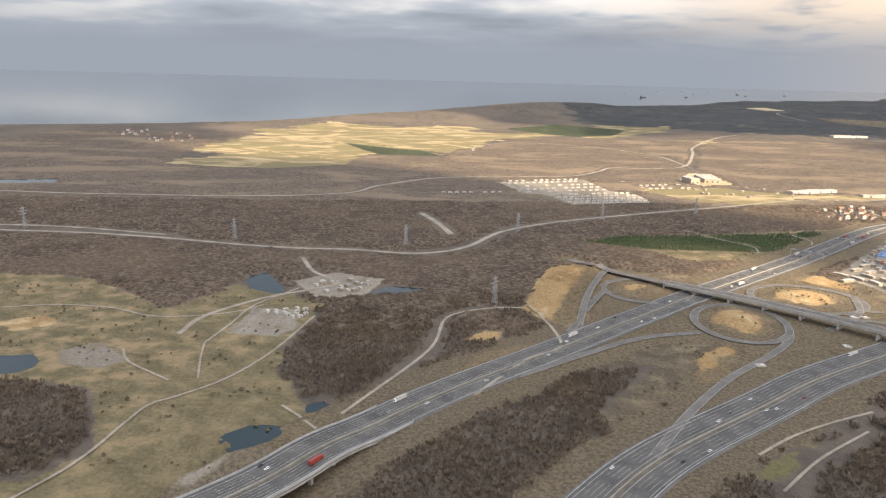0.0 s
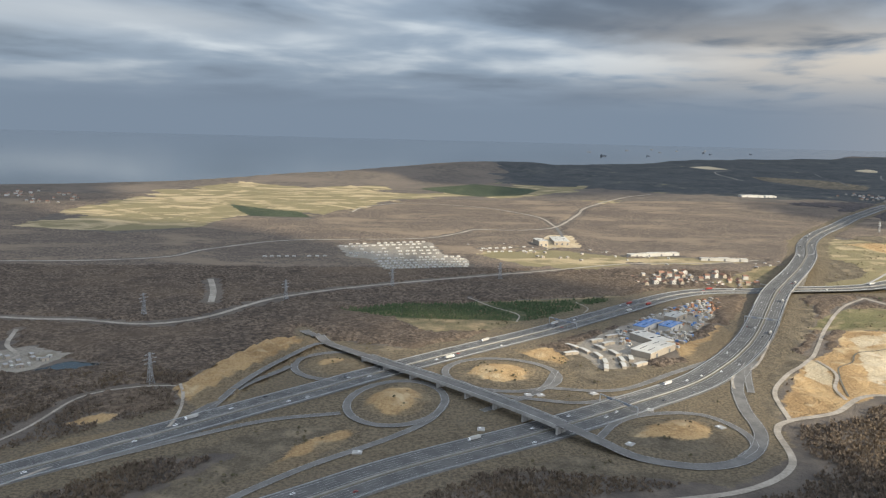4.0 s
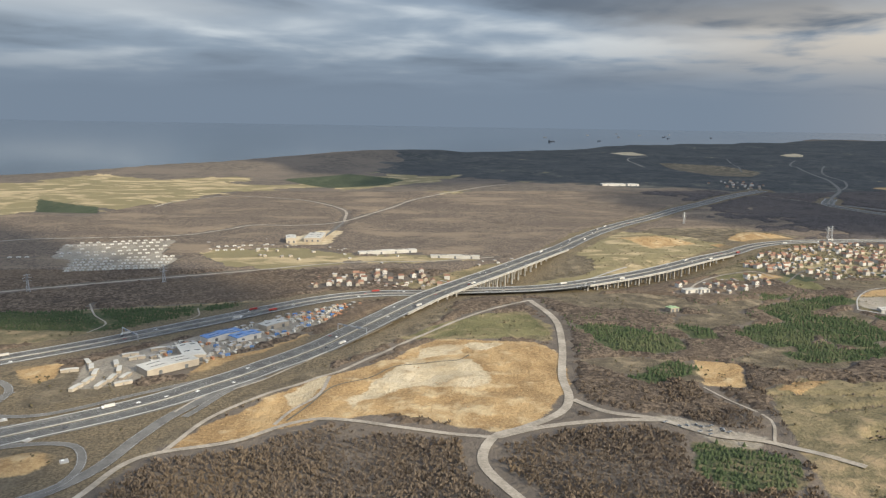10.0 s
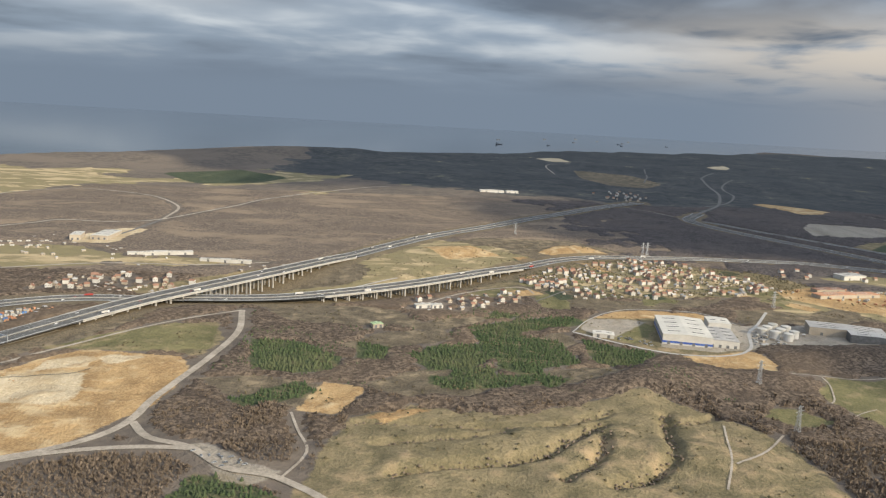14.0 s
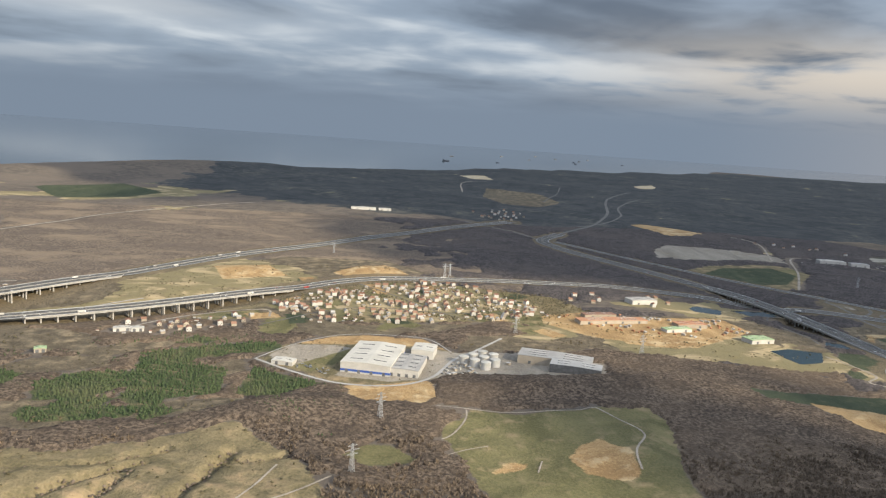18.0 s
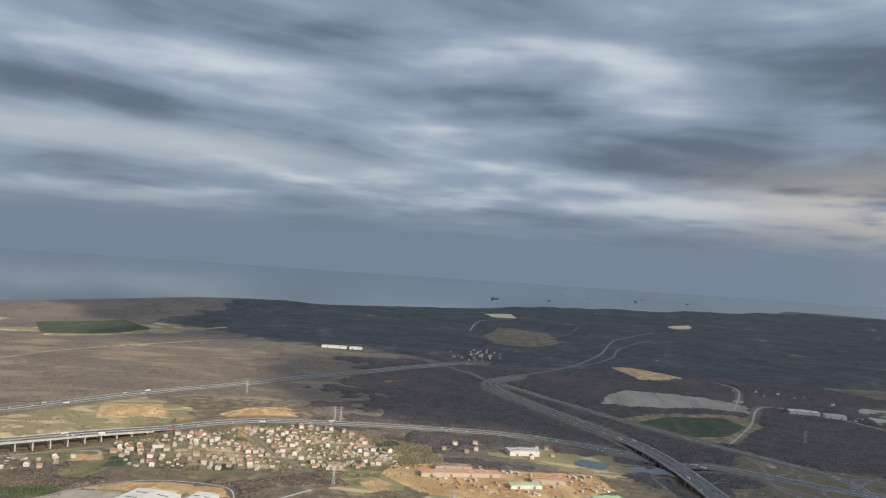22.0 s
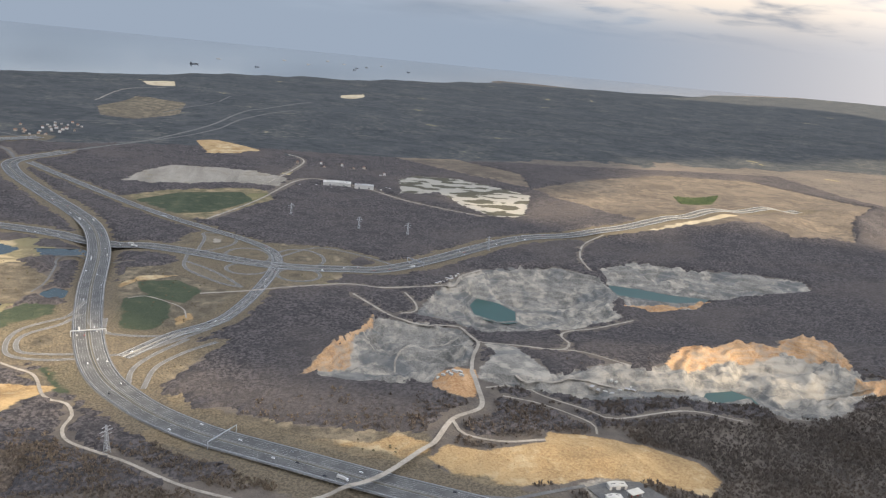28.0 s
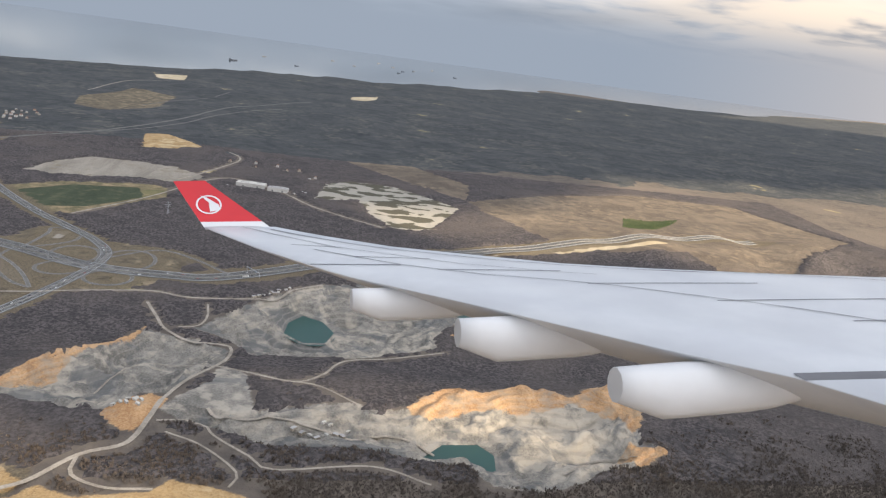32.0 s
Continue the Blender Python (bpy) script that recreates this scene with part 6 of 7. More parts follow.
for poly, n, kinds in (([(186, 300), (192, 342), (212, 366), (240, 400), (258, 408), (250, 380), (222, 330), (205, 300)], 135, (0, 0, 0, 0, 3, 3, 3, 3, 3, 1, 2, 2)), ([(234, 378), (250, 406), (262, 408), (256, 388), (244, 374)], 46, (2, 2, 2, 1, 0, 3)),
                       ([(672, 525), (690, 545), (740, 536), (785, 545), (790, 515), (750, 492), (700, 498)], 60, (0, 2, 2, 3, 3)), ([(592, 395), (600, 430), (625, 436), (632, 420), (610, 402)], 14, (0, 3)),
                       ([(120, 560), (150, 590), (190, 600), (230, 560), (330, 540), (380, 530), (300, 500), (200, 520)], 36, (0, 3)), ([(1078, 366), (1080, 374), (1110, 372), (1104, 364)], 12, (0, 3)),
                       ([(-50, 268), (-44, 290), (-22, 286), (-30, 270)], 16, (0, 3)), ([(960, 800), (1000, 822), (1060, 816), (1050, 795), (990, 795)], 18, (0, 0, 3)), ([(1040, 522), (1058, 545), (1078, 562), (1070, 546)], 20, (0, 3)), ([(1012, 372), (1020, 378), (1036, 372), (1028, 366)], 16, (0, 0)), ([(-60, 246), (-44, 250), (-40, 240), (-46, 238)], 14, (0,))):
    for x, y in scatter(poly, n, 2.4, spots):
        k = rnd.choice(kinds)
        m = on_land(x, y, 0.8 + rnd.choice((0, 1.57)) + rnd.uniform(-0.2, 0.2))
        if k in used:
            copy_thing(boxes[k], m)
        else:
            boxes[k].matrix_basis = m
            used.add(k)


# sheds and outbuildings of the villages
outhouse = crate("garden_shed", 1.7, 1.2, 0.85, "cream_wall", "grey_roof", "small cream garden shed beside village houses", "shed", "sheds of the villages")
lean_to = crate("garden_shed", 2.3, 1.3, 1.0, "white_wall", "red_roof", "small white outbuilding with a red roof", "shed", "sheds of the villages")
first = {0, 1}
for poly, n in (([(495, 520), (515, 552), (545, 585), (579, 612), (625, 600), (660, 560), (668, 527), (630, 505), (580, 490), (530, 480), (509, 495)], 95), ([(420, 430), (434, 464), (470, 476), (492, 492), (490, 460), (457, 440)], 14), ([(229, 474), (260, 488), (301, 491), (320, 470), (289, 450), (229, 440)], 24)):
    for k, (x, y) in enumerate(scatter(poly, n, 2.1, spots)):
        kind, m = k % 2, on_land(x, y, 0.3 + rnd.choice((0, 1.57)) + rnd.uniform(-0.3, 0.3))
        if kind in first:
            (outhouse, lean_to)[kind].matrix_basis = m
            first.discard(kind)
        else:
            copy_thing((outhouse, lean_to)[kind], m)


slab = tagged(new("concrete_slab"), "flat pale concrete slab lying on rough ground", "slab", "concrete slabs in the junction")
part("plate", *box_mesh(2.6, 2.2, 0.25), "concrete", slab)
part("cover", *box_mesh(0.7, 0.7, 0.1), "line_white", slab, at=(0.5, 0.3, 0.25))
for i, (x, y) in enumerate(((93, 208), (148, 255), (166, 258), (168, 217), (181, 244), (127, 226), (144, 255), (198, 230))):
    if i:
        copy_thing(slab, on_land(x, y, 0.3 * i))
    else:
        slab.matrix_basis = on_land(x, y)
lot = tagged(link("parking_lot", [(x, y, float(height(x, y)) + 0.35) for x, y in ((1046, 288), (1056, 291), (1065, 289), (1073, 276), (1083, 271), (1073, 262), (1053, 265))], [(0, 1, 2, 3, 4, 5, 6)], "asphalt"), "grey asphalt lot of a motorway service area", "parking lot", kind="structure")
canopy = tagged(new("fuel_canopy"), "white flat fuel station canopy on slim posts", "canopy")
part("roof", *box_mesh(5.0, 3.0, 0.25), "white_roof", canopy, at=(0, 0, 1.6))
for x in (-2, 2):
    for y in (-1.1, 1.1):
        part("post", *box_mesh(0.15, 0.15, 1.6), "steel", canopy, at=(x, y, 0))
for x in (-1.2, 1.2):
    part("pump", *box_mesh(0.3, 0.5, 0.6), "car_red", canopy, at=(x, 0, 0))
canopy.matrix_basis = on_land(1060, 282, 0.3, -0.35)


# ---- traffic ----
def wheel_mesh(r, w):
    n = 8
    V = [(s * w / 2, r * math.cos(6.2832 * k / n), r * math.sin(6.2832 * k / n)) for s in (-1, 1) for k in range(n)]
    return V, [tuple(range(n))[::-1], tuple(range(n, 2 * n))] + [(k, (k + 1) % n, n + (k + 1) % n, n + k) for k in range(n)]


def car(paint, label):
    base = tagged(new("car"), label, "car", "traffic on the motorways")
    V = [(x, y, z) for y, w, z in ((-0.78, 0.26, 0.34), (-0.80, 0.30, 0.14), (0.74, 0.30, 0.14), (0.76, 0.27, 0.30), (0.30, 0.29, 0.36), (-0.62, 0.29, 0.38)) for x in (-w, w)]
    part("body", V, [(0, 1, 3, 2), (2, 3, 5, 4), (4, 5, 7, 6), (6, 7, 9, 8), (8, 9, 11, 10), (10, 11, 1, 0), (0, 2, 4, 6, 8, 10), (11, 9, 7, 5, 3, 1)], paint, base)
    c, f = box_mesh(0.52, 0.86, 0.17, 0.78)
    part("cabin_glass", c, f, "window_glass", base, at=(0, -0.16, 0.36))
    part("roof", *box_mesh(0.41, 0.64, 0.02), paint, base, at=(0, -0.16, 0.53))
    for x in (-0.26, 0.26):
        for y in (-0.48, 0.46):
            part("wheel", *wheel_mesh(0.11, 0.08), "tyre", base, at=(x, y, 0.11))
    return base


def truck(paint, load, label):
    base = tagged(new("truck"), label, "truck", "traffic on the motorways")
    cab = part("cab", *box_mesh(0.82, 0.75, 0.85, 0.94), paint, base, at=(0, 1.95, 0.22))
    part("windscreen", *box_mesh(0.7, 0.05, 0.32), "window_glass", cab, at=(0, 0.36, 0.42))
    part("trailer", *box_mesh(0.85, 4.0, 1.0), load, base, at=(0, -0.55, 0.32))
    part("chassis", *box_mesh(0.7, 4.6, 0.12), "dark_steel", base, at=(0, -0.2, 0.2))
    for x in (-0.36, 0.36):
        for y in (-2.1, -1.7, 1.2, 2.0):
            part("wheel", *wheel_mesh(0.17, 0.13), "tyre", base, at=(x, y, 0.17))
    return base


cars = [car("car_white", "white passenger car on the motorway"), car("car_grey", "grey passenger car on the motorway"), car("car_dark", "dark passenger car on the motorway"), car("car_red", "red passenger car on the motorway")]
trucks = [truck("car_white", "white_wall", "white articulated truck on the motorway"), truck("car_red", "car_red", "red articulated truck on the motorway"), truck("car_grey", "grey_roof", "grey articulated truck on the motorway")]
seen = set()
for line, zs, off, s in LANES:
    F = frames_of(line)
    i = rnd.randint(0, 9)
    while i < len(F) - 2:
        p, side = F[i]
        if p[1] < 720 and p[1] > 100 and -80 < p[0] < 1160:
            x, y = p[:2] + side * off
            q = F[i + 1][0] - F[i - 1 if i else 0][0]
            turn = math.atan2(q[1], q[0]) - math.pi / 2 + (0 if s > 0 else math.pi)
            m = Matrix.Translation((x, y, zs[i] + 0.02)) @ Matrix.Rotation(turn, 4, "Z")
            heavy = abs(off) > 3.4 and rnd.random() < 0.3
            ob = rnd.choice(trucks[:1] * 5 + trucks) if heavy else rnd.choice(cars[:1] * 6 + cars + cars[1:3])
            if ob in seen:
                copy_thing(ob, m)
            else:
                ob.matrix_basis = m @ Matrix.Scale(0.85, 4)
                seen.add(ob)
        i += rnd.randint(14, 46)
parked = tagged(truck("car_white", "white_wall", "white truck parked at the service area"), group="trucks parked at the service area")
parked.matrix_basis = on_land(1064, 276, 0.4, -0.37)
for x, y, a in ((1067, 274, 0.4), (1070, 272, 0.4), (1060, 270, 1.2), (1064, 268, 1.2), (1074, 270, 1.0), (1056, 270, 0.2), (1070, 266, 0.2)):
    copy_thing(parked, on_land(x, y, a, -0.37))


# ---- pylons, gantries, ships ----
def strut(a, b, r):
    a, b = Vector(a), Vector(b)
    d = (b - a).normalized()
    u = d.orthogonal().normalized() * r
    v = d.cross(u).normalized() * r
    V = [tuple(p + q) for p in (a, b) for q in (u, v, -u, -v)]
    return V, [(0, 1, 5, 4), (1, 2, 6, 5), (2, 3, 7, 6), (3, 0, 4, 7)]


def lattice(h, w0, w1, n, r):
    pieces = []
    for k in range(n):
        a, b = k / n, (k + 1) / n
        wa, wb, za, zb = w0 + (w1 - w0) * a ** 0.7, w0 + (w1 - w0) * b ** 0.7, h * a, h * b
        ca, cb = [[(sx * w, sy * w, z) for sx, sy in ((-1, -1), (1, -1), (1, 1), (-1, 1))] for w, z in ((wa, za), (wb, zb))]
        for i in range(4):
            j = (i + 1) % 4
            pieces += [(*strut(ca[i], cb[i], r), (0, 0, 0)), (*strut(ca[i], cb[j], r * 0.7), (0, 0, 0)), (*strut(ca[j], cb[i], r * 0.7), (0, 0, 0)), (*strut(cb[i], cb[j], r * 0.7), (0, 0, 0))]
    return merge(*pieces)


pylon = tagged(new("power_pylon"), "tall grey steel lattice power pylon in open land", "pylon", "power pylons across the land")
part("mast", *lattice(13, 1.2, 0.25, 8, 0.065), "steel", pylon)
for z, w in ((8.6, 2.6), (10.4, 3.2), (12.2, 2.2)):
    arm = part("crossarm", *merge((*strut((-w, 0, z), (w, 0, z), 0.09), (0, 0, 0)), (*strut((-w, 0, z), (0, 0, z + 0.8), 0.06), (0, 0, 0)), (*strut((w, 0, z), (0, 0, z + 0.8), 0.06), (0, 0, 0))), "steel", pylon)
    for s in (-1, 1):
        part("insulator", *box_mesh(0.12, 0.12, 0.7), "window_glass", arm, at=(s * w, 0, z - 0.75))
pylon.matrix_basis = on_land(570, 338, 0.6) @ Matrix.Scale(0.8, 4)
for x, y, a in ((563, 291, 0.6), (515, 706, 0.2), (606, 634, 0.3), (610, 636, 0.3), (893, 335, 0.8), (-200, 366, 1.2), (-95, 352, 1.2), (-15, 346, 1.1), (40, 384, 0.9), (90, 420, 0.8), (20, 258, 0.9), (150, 446, 0.8), (640, 480, 0.4), (705, 455, 0.5), (1045, 640, 0.2), (1010, 655, 0.2), (960, 690, 0.2), (1100, 610, 0.2)):
    copy_thing(pylon, on_land(x, y, a))

gantry = tagged(new("sign_gantry"), "grey steel sign gantry over the motorway", "sign gantry", "sign gantries over the motorways")
for s in (-1, 1):
    part("post", *box_mesh(0.25, 0.25, 2.6), "steel", gantry, at=(s * 7.4, 0, 0))
part("beam", *box_mesh(14.8, 0.25, 0.35), "steel", gantry, at=(0, 0, 2.5))
for s in (-1, 1):
    part("sign", *box_mesh(2.2, 0.1, 0.8), "sign_grey", gantry, at=(s * 3.4, -0.2, 2.1))
first = True
for line, zs, x0 in ((B_line, B_z, 172), (B_line, B_z, 262), (C_line, C_z, 930), (A_line, A_z, 170), (A_line, A_z, 1040), (C_line, C_z, 865)):
    i = min(range(len(line)), key=lambda k: abs(line[k][0] - x0))
    p, side = frames_of(line)[i]
    m = Matrix.Translation((p[0], p[1], zs[i] - 0.1)) @ Matrix.Rotation(math.atan2(side[1], side[0]), 4, "Z")
    if first:
        gantry.matrix_basis, first = m, False
    else:
        copy_thing(gantry, m)

ship = tagged(new("cargo_ship"), "dark cargo ship lying at anchor on the sea", "ship", "ships at anchor")
part("hull", [(-22, 0, 0), (-18, -4, 0), (20, -4, 0), (28, 0, 0), (20, 4, 0), (-18, 4, 0), (-24, 0, 5), (-19, -4.6, 4.4), (22, -4.6, 4.4), (32, 0, 6), (22, 4.6, 4.4), (-19, 4.6, 4.4)],
     [(0, 1, 7, 6), (1, 2, 8, 7), (2, 3, 9, 8), (3, 4, 10, 9), (4, 5, 11, 10), (5, 0, 6, 11), (6, 7, 8, 9, 10, 11)], "ship_hull", ship)
part("deckhouse", *box_mesh(6, 7, 7), "ship_hull", ship, at=(-15, 0, 4.4))
part("funnel", *box_mesh(2, 2, 3.4), "ship_hull", ship, at=(-16, 0, 11))
for x in (-4, 4, 12):
    part("hatch", *box_mesh(6, 6, 1.4), "ship_hull", ship, at=(x, 0, 4.4))
first = True
for x, y in ((689, 2714), (732, 3189), (881, 2847), (1183, 3900), (1243, 3683), (1274, 3404), (1501, 3457), (1438, 3865), (1073, 3368), (978, 3570), (1330, 3560), (1250, 3250)):
    m = Matrix.Translation((x, y, -1.6)) @ Matrix.Rotation(0.35 + rnd.uniform(-0.3, 0.3), 4, "Z")
    if first:
        ship.matrix_basis, first = m @ Matrix.Scale(0.55, 4), False
    else:
        copy_thing(ship, m @ Matrix.Scale(0.55, 4))

parked_car = tagged(car("car_white", "white car parked at the service area"), group="cars parked at the service area")
parked_car.matrix_basis = on_land(1058, 275, 0.2, -0.37)
for k, x in enumerate((1059.2, 1060.4, 1062, 1064, 1065.3, 1067, 1068.4, 1070, 1071.5, 1073)):
    copy_thing(parked_car, on_land(x, 275 - 0.3 * (x - 1058) + (k % 3) * 0.3, 0.2 + 3.14 * (k % 2), -0.37))
yard_car = tagged(car("car_grey", "grey car parked on a works yard"), group="cars parked on the works yards")
yard_car.matrix_basis = on_land(596, 402, 0.4, -0.1)
for x, y in scatter([(594, 400), (604, 425), (612, 434), (606, 404)], 16, 1.0, [], 0) + scatter([(528, 400), (545, 390), (548, 396), (532, 408)], 14, 1.0, [], 0) + scatter([(188, 334), (200, 352), (206, 340), (196, 330)], 14, 1.0, [], 0) + scatter([(366, 262), (381, 258), (390, 250), (378, 250)], 12, 1.2, [], 0):
    copy_thing(yard_car, on_land(x, y, rnd.choice((0.4, 2.0, 3.5)), -0.1))


# ---- woods, pines and scrub ----
grow = np.random.RandomState(5)
OPEN = ("grass", "slope", "meadow", "gold", "cream", "field", "pine", "mottled", "gravel", "ochre", "rock", "rust", "rough")


def soft_noise(X, Y, size, seed):
    return waves(X, Y, size, seed) + 0.6 * waves(X, Y, size * 0.37, seed + 50)


def free(X, Y):
    i, j = ((X - GX0) / CELL).astype(int), ((Y - GY0) / CELL).astype(int)
    ok = (i >= 0) & (i < taken.shape[0]) & (j >= 0) & (j < taken.shape[1])
    out = np.ones(X.shape, bool)
    out[ok] = ~taken[i[ok], j[ok]]
    return out


def jittered(x0, x1, y0, y1, gap):
    X, Y = np.meshgrid(np.arange(x0, x1, gap), np.arange(y0, y1, gap))
    X, Y = X.ravel(), Y.ravel()
    return X + grow.uniform(-0.48, 0.48, X.size) * gap, Y + grow.uniform(-0.48, 0.48, X.size) * gap


def blob_faces():
    """A rough eight-sided lump, the shape of one clump of twigs."""
    V = [(0, 0, 1.0)] + [(0.8 * math.cos(a), 0.8 * math.sin(a), 0.45) for a in np.arange(5) * 1.2566] + [(math.cos(a), math.sin(a), -0.25) for a in np.arange(5) * 1.2566 + 0.6]
    F = [(0, 1 + k, 1 + (k + 1) % 5) for k in range(5)] + [(1 + k, 6 + k, 1 + (k + 1) % 5) for k in range(5)] + [(1 + (k + 1) % 5, 6 + k, 6 + (k + 1) % 5) for k in range(5)]
    return np.array(V), np.array(F)


def tree_template(lumps, seed):
    r = np.random.RandomState(seed)
    V, F = [np.array([(-0.05, 0, -0.4), (0.05, 0, -0.4), (0, 0.06, 0.9)])], [np.array([(0, 1, 2)])]
    n = 3
    bv, bf = blob_faces()
    for k in range(lumps):
        a, d = 6.283 * k / max(1, lumps - 1) + r.uniform(-0.5, 0.5), (0.0 if k == 0 else r.uniform(0.32, 0.5))
        s = 0.62 if k == 0 else r.uniform(0.32, 0.5)
        v = bv * s * r.uniform(0.62, 1.32, (len(bv), 1)) * np.array([1, 1, 0.95]) + np.array([math.cos(a) * d, math.sin(a) * d, 0.75 + (0.18 if k == 0 else r.uniform(-0.22, 0.1))])
        V.append(v), F.append(bf + n)
        n += len(bv)
    return np.concatenate(V), np.concatenate(F)


def brush_template(seed, twigs):
    """A leafless crown: thin upright twigs that fan out from a short stem."""
    r = np.random.RandomState(seed)
    V, F = [(-0.06, 0, -0.3), (0.06, 0, -0.3), (0, 0.05, 0.8)], [(0, 1, 2)]
    for k in range(twigs):
        a, d, b = r.uniform(0, 6.283), math.sqrt(r.uniform(0.02, 1)), r.uniform(0, 6.283)
        tip = np.array([math.cos(a) * d * 0.95, math.sin(a) * d * 0.95, 1.45 - 0.75 * d * d + r.uniform(-0.2, 0.15)])
        foot = np.array([tip[0] * 0.35, tip[1] * 0.35, tip[2] * 0.22])
        w = r.uniform(0.16, 0.30) * np.array([math.cos(b), math.sin(b), 0.25])
        mid = foot * 0.35 + tip * 0.65
        n = len(V)
        V += [tuple(foot), tuple(mid - w), tuple(tip), tuple(mid + w)]
        F += [(n, n + 1, n + 2), (n, n + 2, n + 3)]
    return np.array(V), np.array(F)


def pine_template(seed):
    r = np.random.RandomState(seed)
    V, F, n = [], [], 0
    for z, w, h in ((0.1, 0.62, 0.9), (0.55, 0.45, 0.8), (1.0, 0.3, 0.75)):
        ring_v = [(w * r.uniform(0.7, 1.15) * math.cos(a), w * r.uniform(0.7, 1.15) * math.sin(a), z + r.uniform(-0.08, 0.08)) for a in np.arange(6) * 1.0472]
        V += ring_v + [(0, 0, z + h)]
        F += [(n + k, n + (k + 1) % 6, n + 6) for k in range(6)]
        n += 7
    return np.array(V), np.array(F)


def plant(name, X, Y, size, templates, material, label, category, squash=1.0):
    """Many plants, joined into one object."""
    VV, FF, n = [], [], 0
    Z = height(X, Y)
    pick = grow.randint(0, len(templates), X.size)
    turn, tall = grow.uniform(0, 6.283, X.size), grow.uniform(0.75, 1.3, X.size) * squash
    for t, (tv, tf) in enumerate(templates):
        m = pick == t
        c, s, k = np.cos(turn[m])[:, None], np.sin(turn[m])[:, None], size[m][:, None]
        P = np.stack([(tv[:, 0] * c - tv[:, 1] * s) * k + X[m][:, None], (tv[:, 0] * s + tv[:, 1] * c) * k + Y[m][:, None], tv[:, 2] * k * tall[m][:, None] + Z[m][:, None]], 2)
        count = int(m.sum())
        VV.append(P.reshape(-1, 3))
        FF.append((tf[None] + (np.arange(count) * len(tv))[:, None, None] + n).reshape(-1, 3))
        n += count * len(tv)
    V, F = np.concatenate(VV), np.concatenate(FF)
    me = bpy.data.meshes.new(name)
    me.vertices.add(len(V))
    me.vertices.foreach_set("co", V.ravel())
    me.loops.add(F.size)
    me.loops.foreach_set("vertex_index", F.ravel())
    me.polygons.add(len(F))
    me.polygons.foreach_set("loop_start", np.arange(len(F)) * 3)
    me.update(calc_edges=True)
    me.materials.append(M[material])
    return tagged(new(name, me), label, category, kind="stuff")


def canopy_sheet(name, lo, hi, gap, x0, x1, tall, label, material="self_shaded_wood", side=0, split=600):
    """The closed roof of a distant wood: one lumpy surface that drops to the ground at clearings and roads."""
    xs, ys = np.arange(x0, x1, gap), np.arange(lo - 30, hi + 160, gap)
    X, Y = np.meshgrid(xs, ys)
    X, Y = X + grow.uniform(-0.35, 0.35, X.shape) * gap, Y + grow.uniform(-0.35, 0.35, X.shape) * gap
    m = wooded(X.ravel(), Y.ravel(), -2.2).reshape(X.shape) & (away(X, Y) >= lo) & (away(X, Y) < hi)
    if side:
        west = X + 45 * soft_noise(X, Y, 90, 77) + (Y - 700) * 0.2 < split
        m &= west if side < 0 else ~west
    Z = height(X, Y) + np.where(m, tall * (1 + 0.28 * soft_noise(X, Y, 46, 121) + grow.uniform(-0.32, 0.32, X.shape)), -0.25)
    nx = len(xs)
    i = (np.arange(len(ys) - 1)[:, None] * nx + np.arange(nx - 1)[None]).ravel()
    quads = np.stack([i, i + 1, i + nx + 1, i + nx], 1)
    quads = quads[m.ravel()[quads].any(1)]
    keep, F = np.unique(quads, return_inverse=True)
    F = F.reshape(-1, 4)
    V = np.stack([X.ravel(), Y.ravel(), Z.ravel()], 1)[keep]
    me = bpy.data.meshes.new(name)
    me.vertices.add(len(V))
    me.vertices.foreach_set("co", V.ravel())
    me.loops.add(F.size)
    me.loops.foreach_set("vertex_index", F.ravel())
    me.polygons.add(len(F))
    me.polygons.foreach_set("loop_start", np.arange(len(F)) * 4)
    me.polygons.foreach_set("use_smooth", np.ones(len(F), bool))
    me.update(calc_edges=True)
    me.materials.append(M[material])
    return tagged(new(name, me), label, "wood", kind="stuff")


def wooded(X, Y, thin=-1.25):
    deep = np.full(X.shape, -40.0)
    for kind in OPEN:
        deep = np.maximum(deep, zone_depth(X, Y, kind))
    ok = free(X, Y) & (deep + soft_noise(X, Y, 26, 31) * 1.6 < -0.6) & (shore(X, Y) > 40)
    for poly in POOLS:
        ok &= inside_depth(X, Y, poly) < -2
    return ok & (soft_noise(X, Y, 70, 33) + grow.uniform(-0.5, 0.5, X.size) > thin)


def away(X, Y):
    return Y - 0.09 * X


brush9 = [brush_template(80 + k, 9) for k in range(7)]
trees2, trees1 = [tree_template(2, 40 + k) for k in range(6)], [tree_template(1, 60 + k) for k in range(6)]
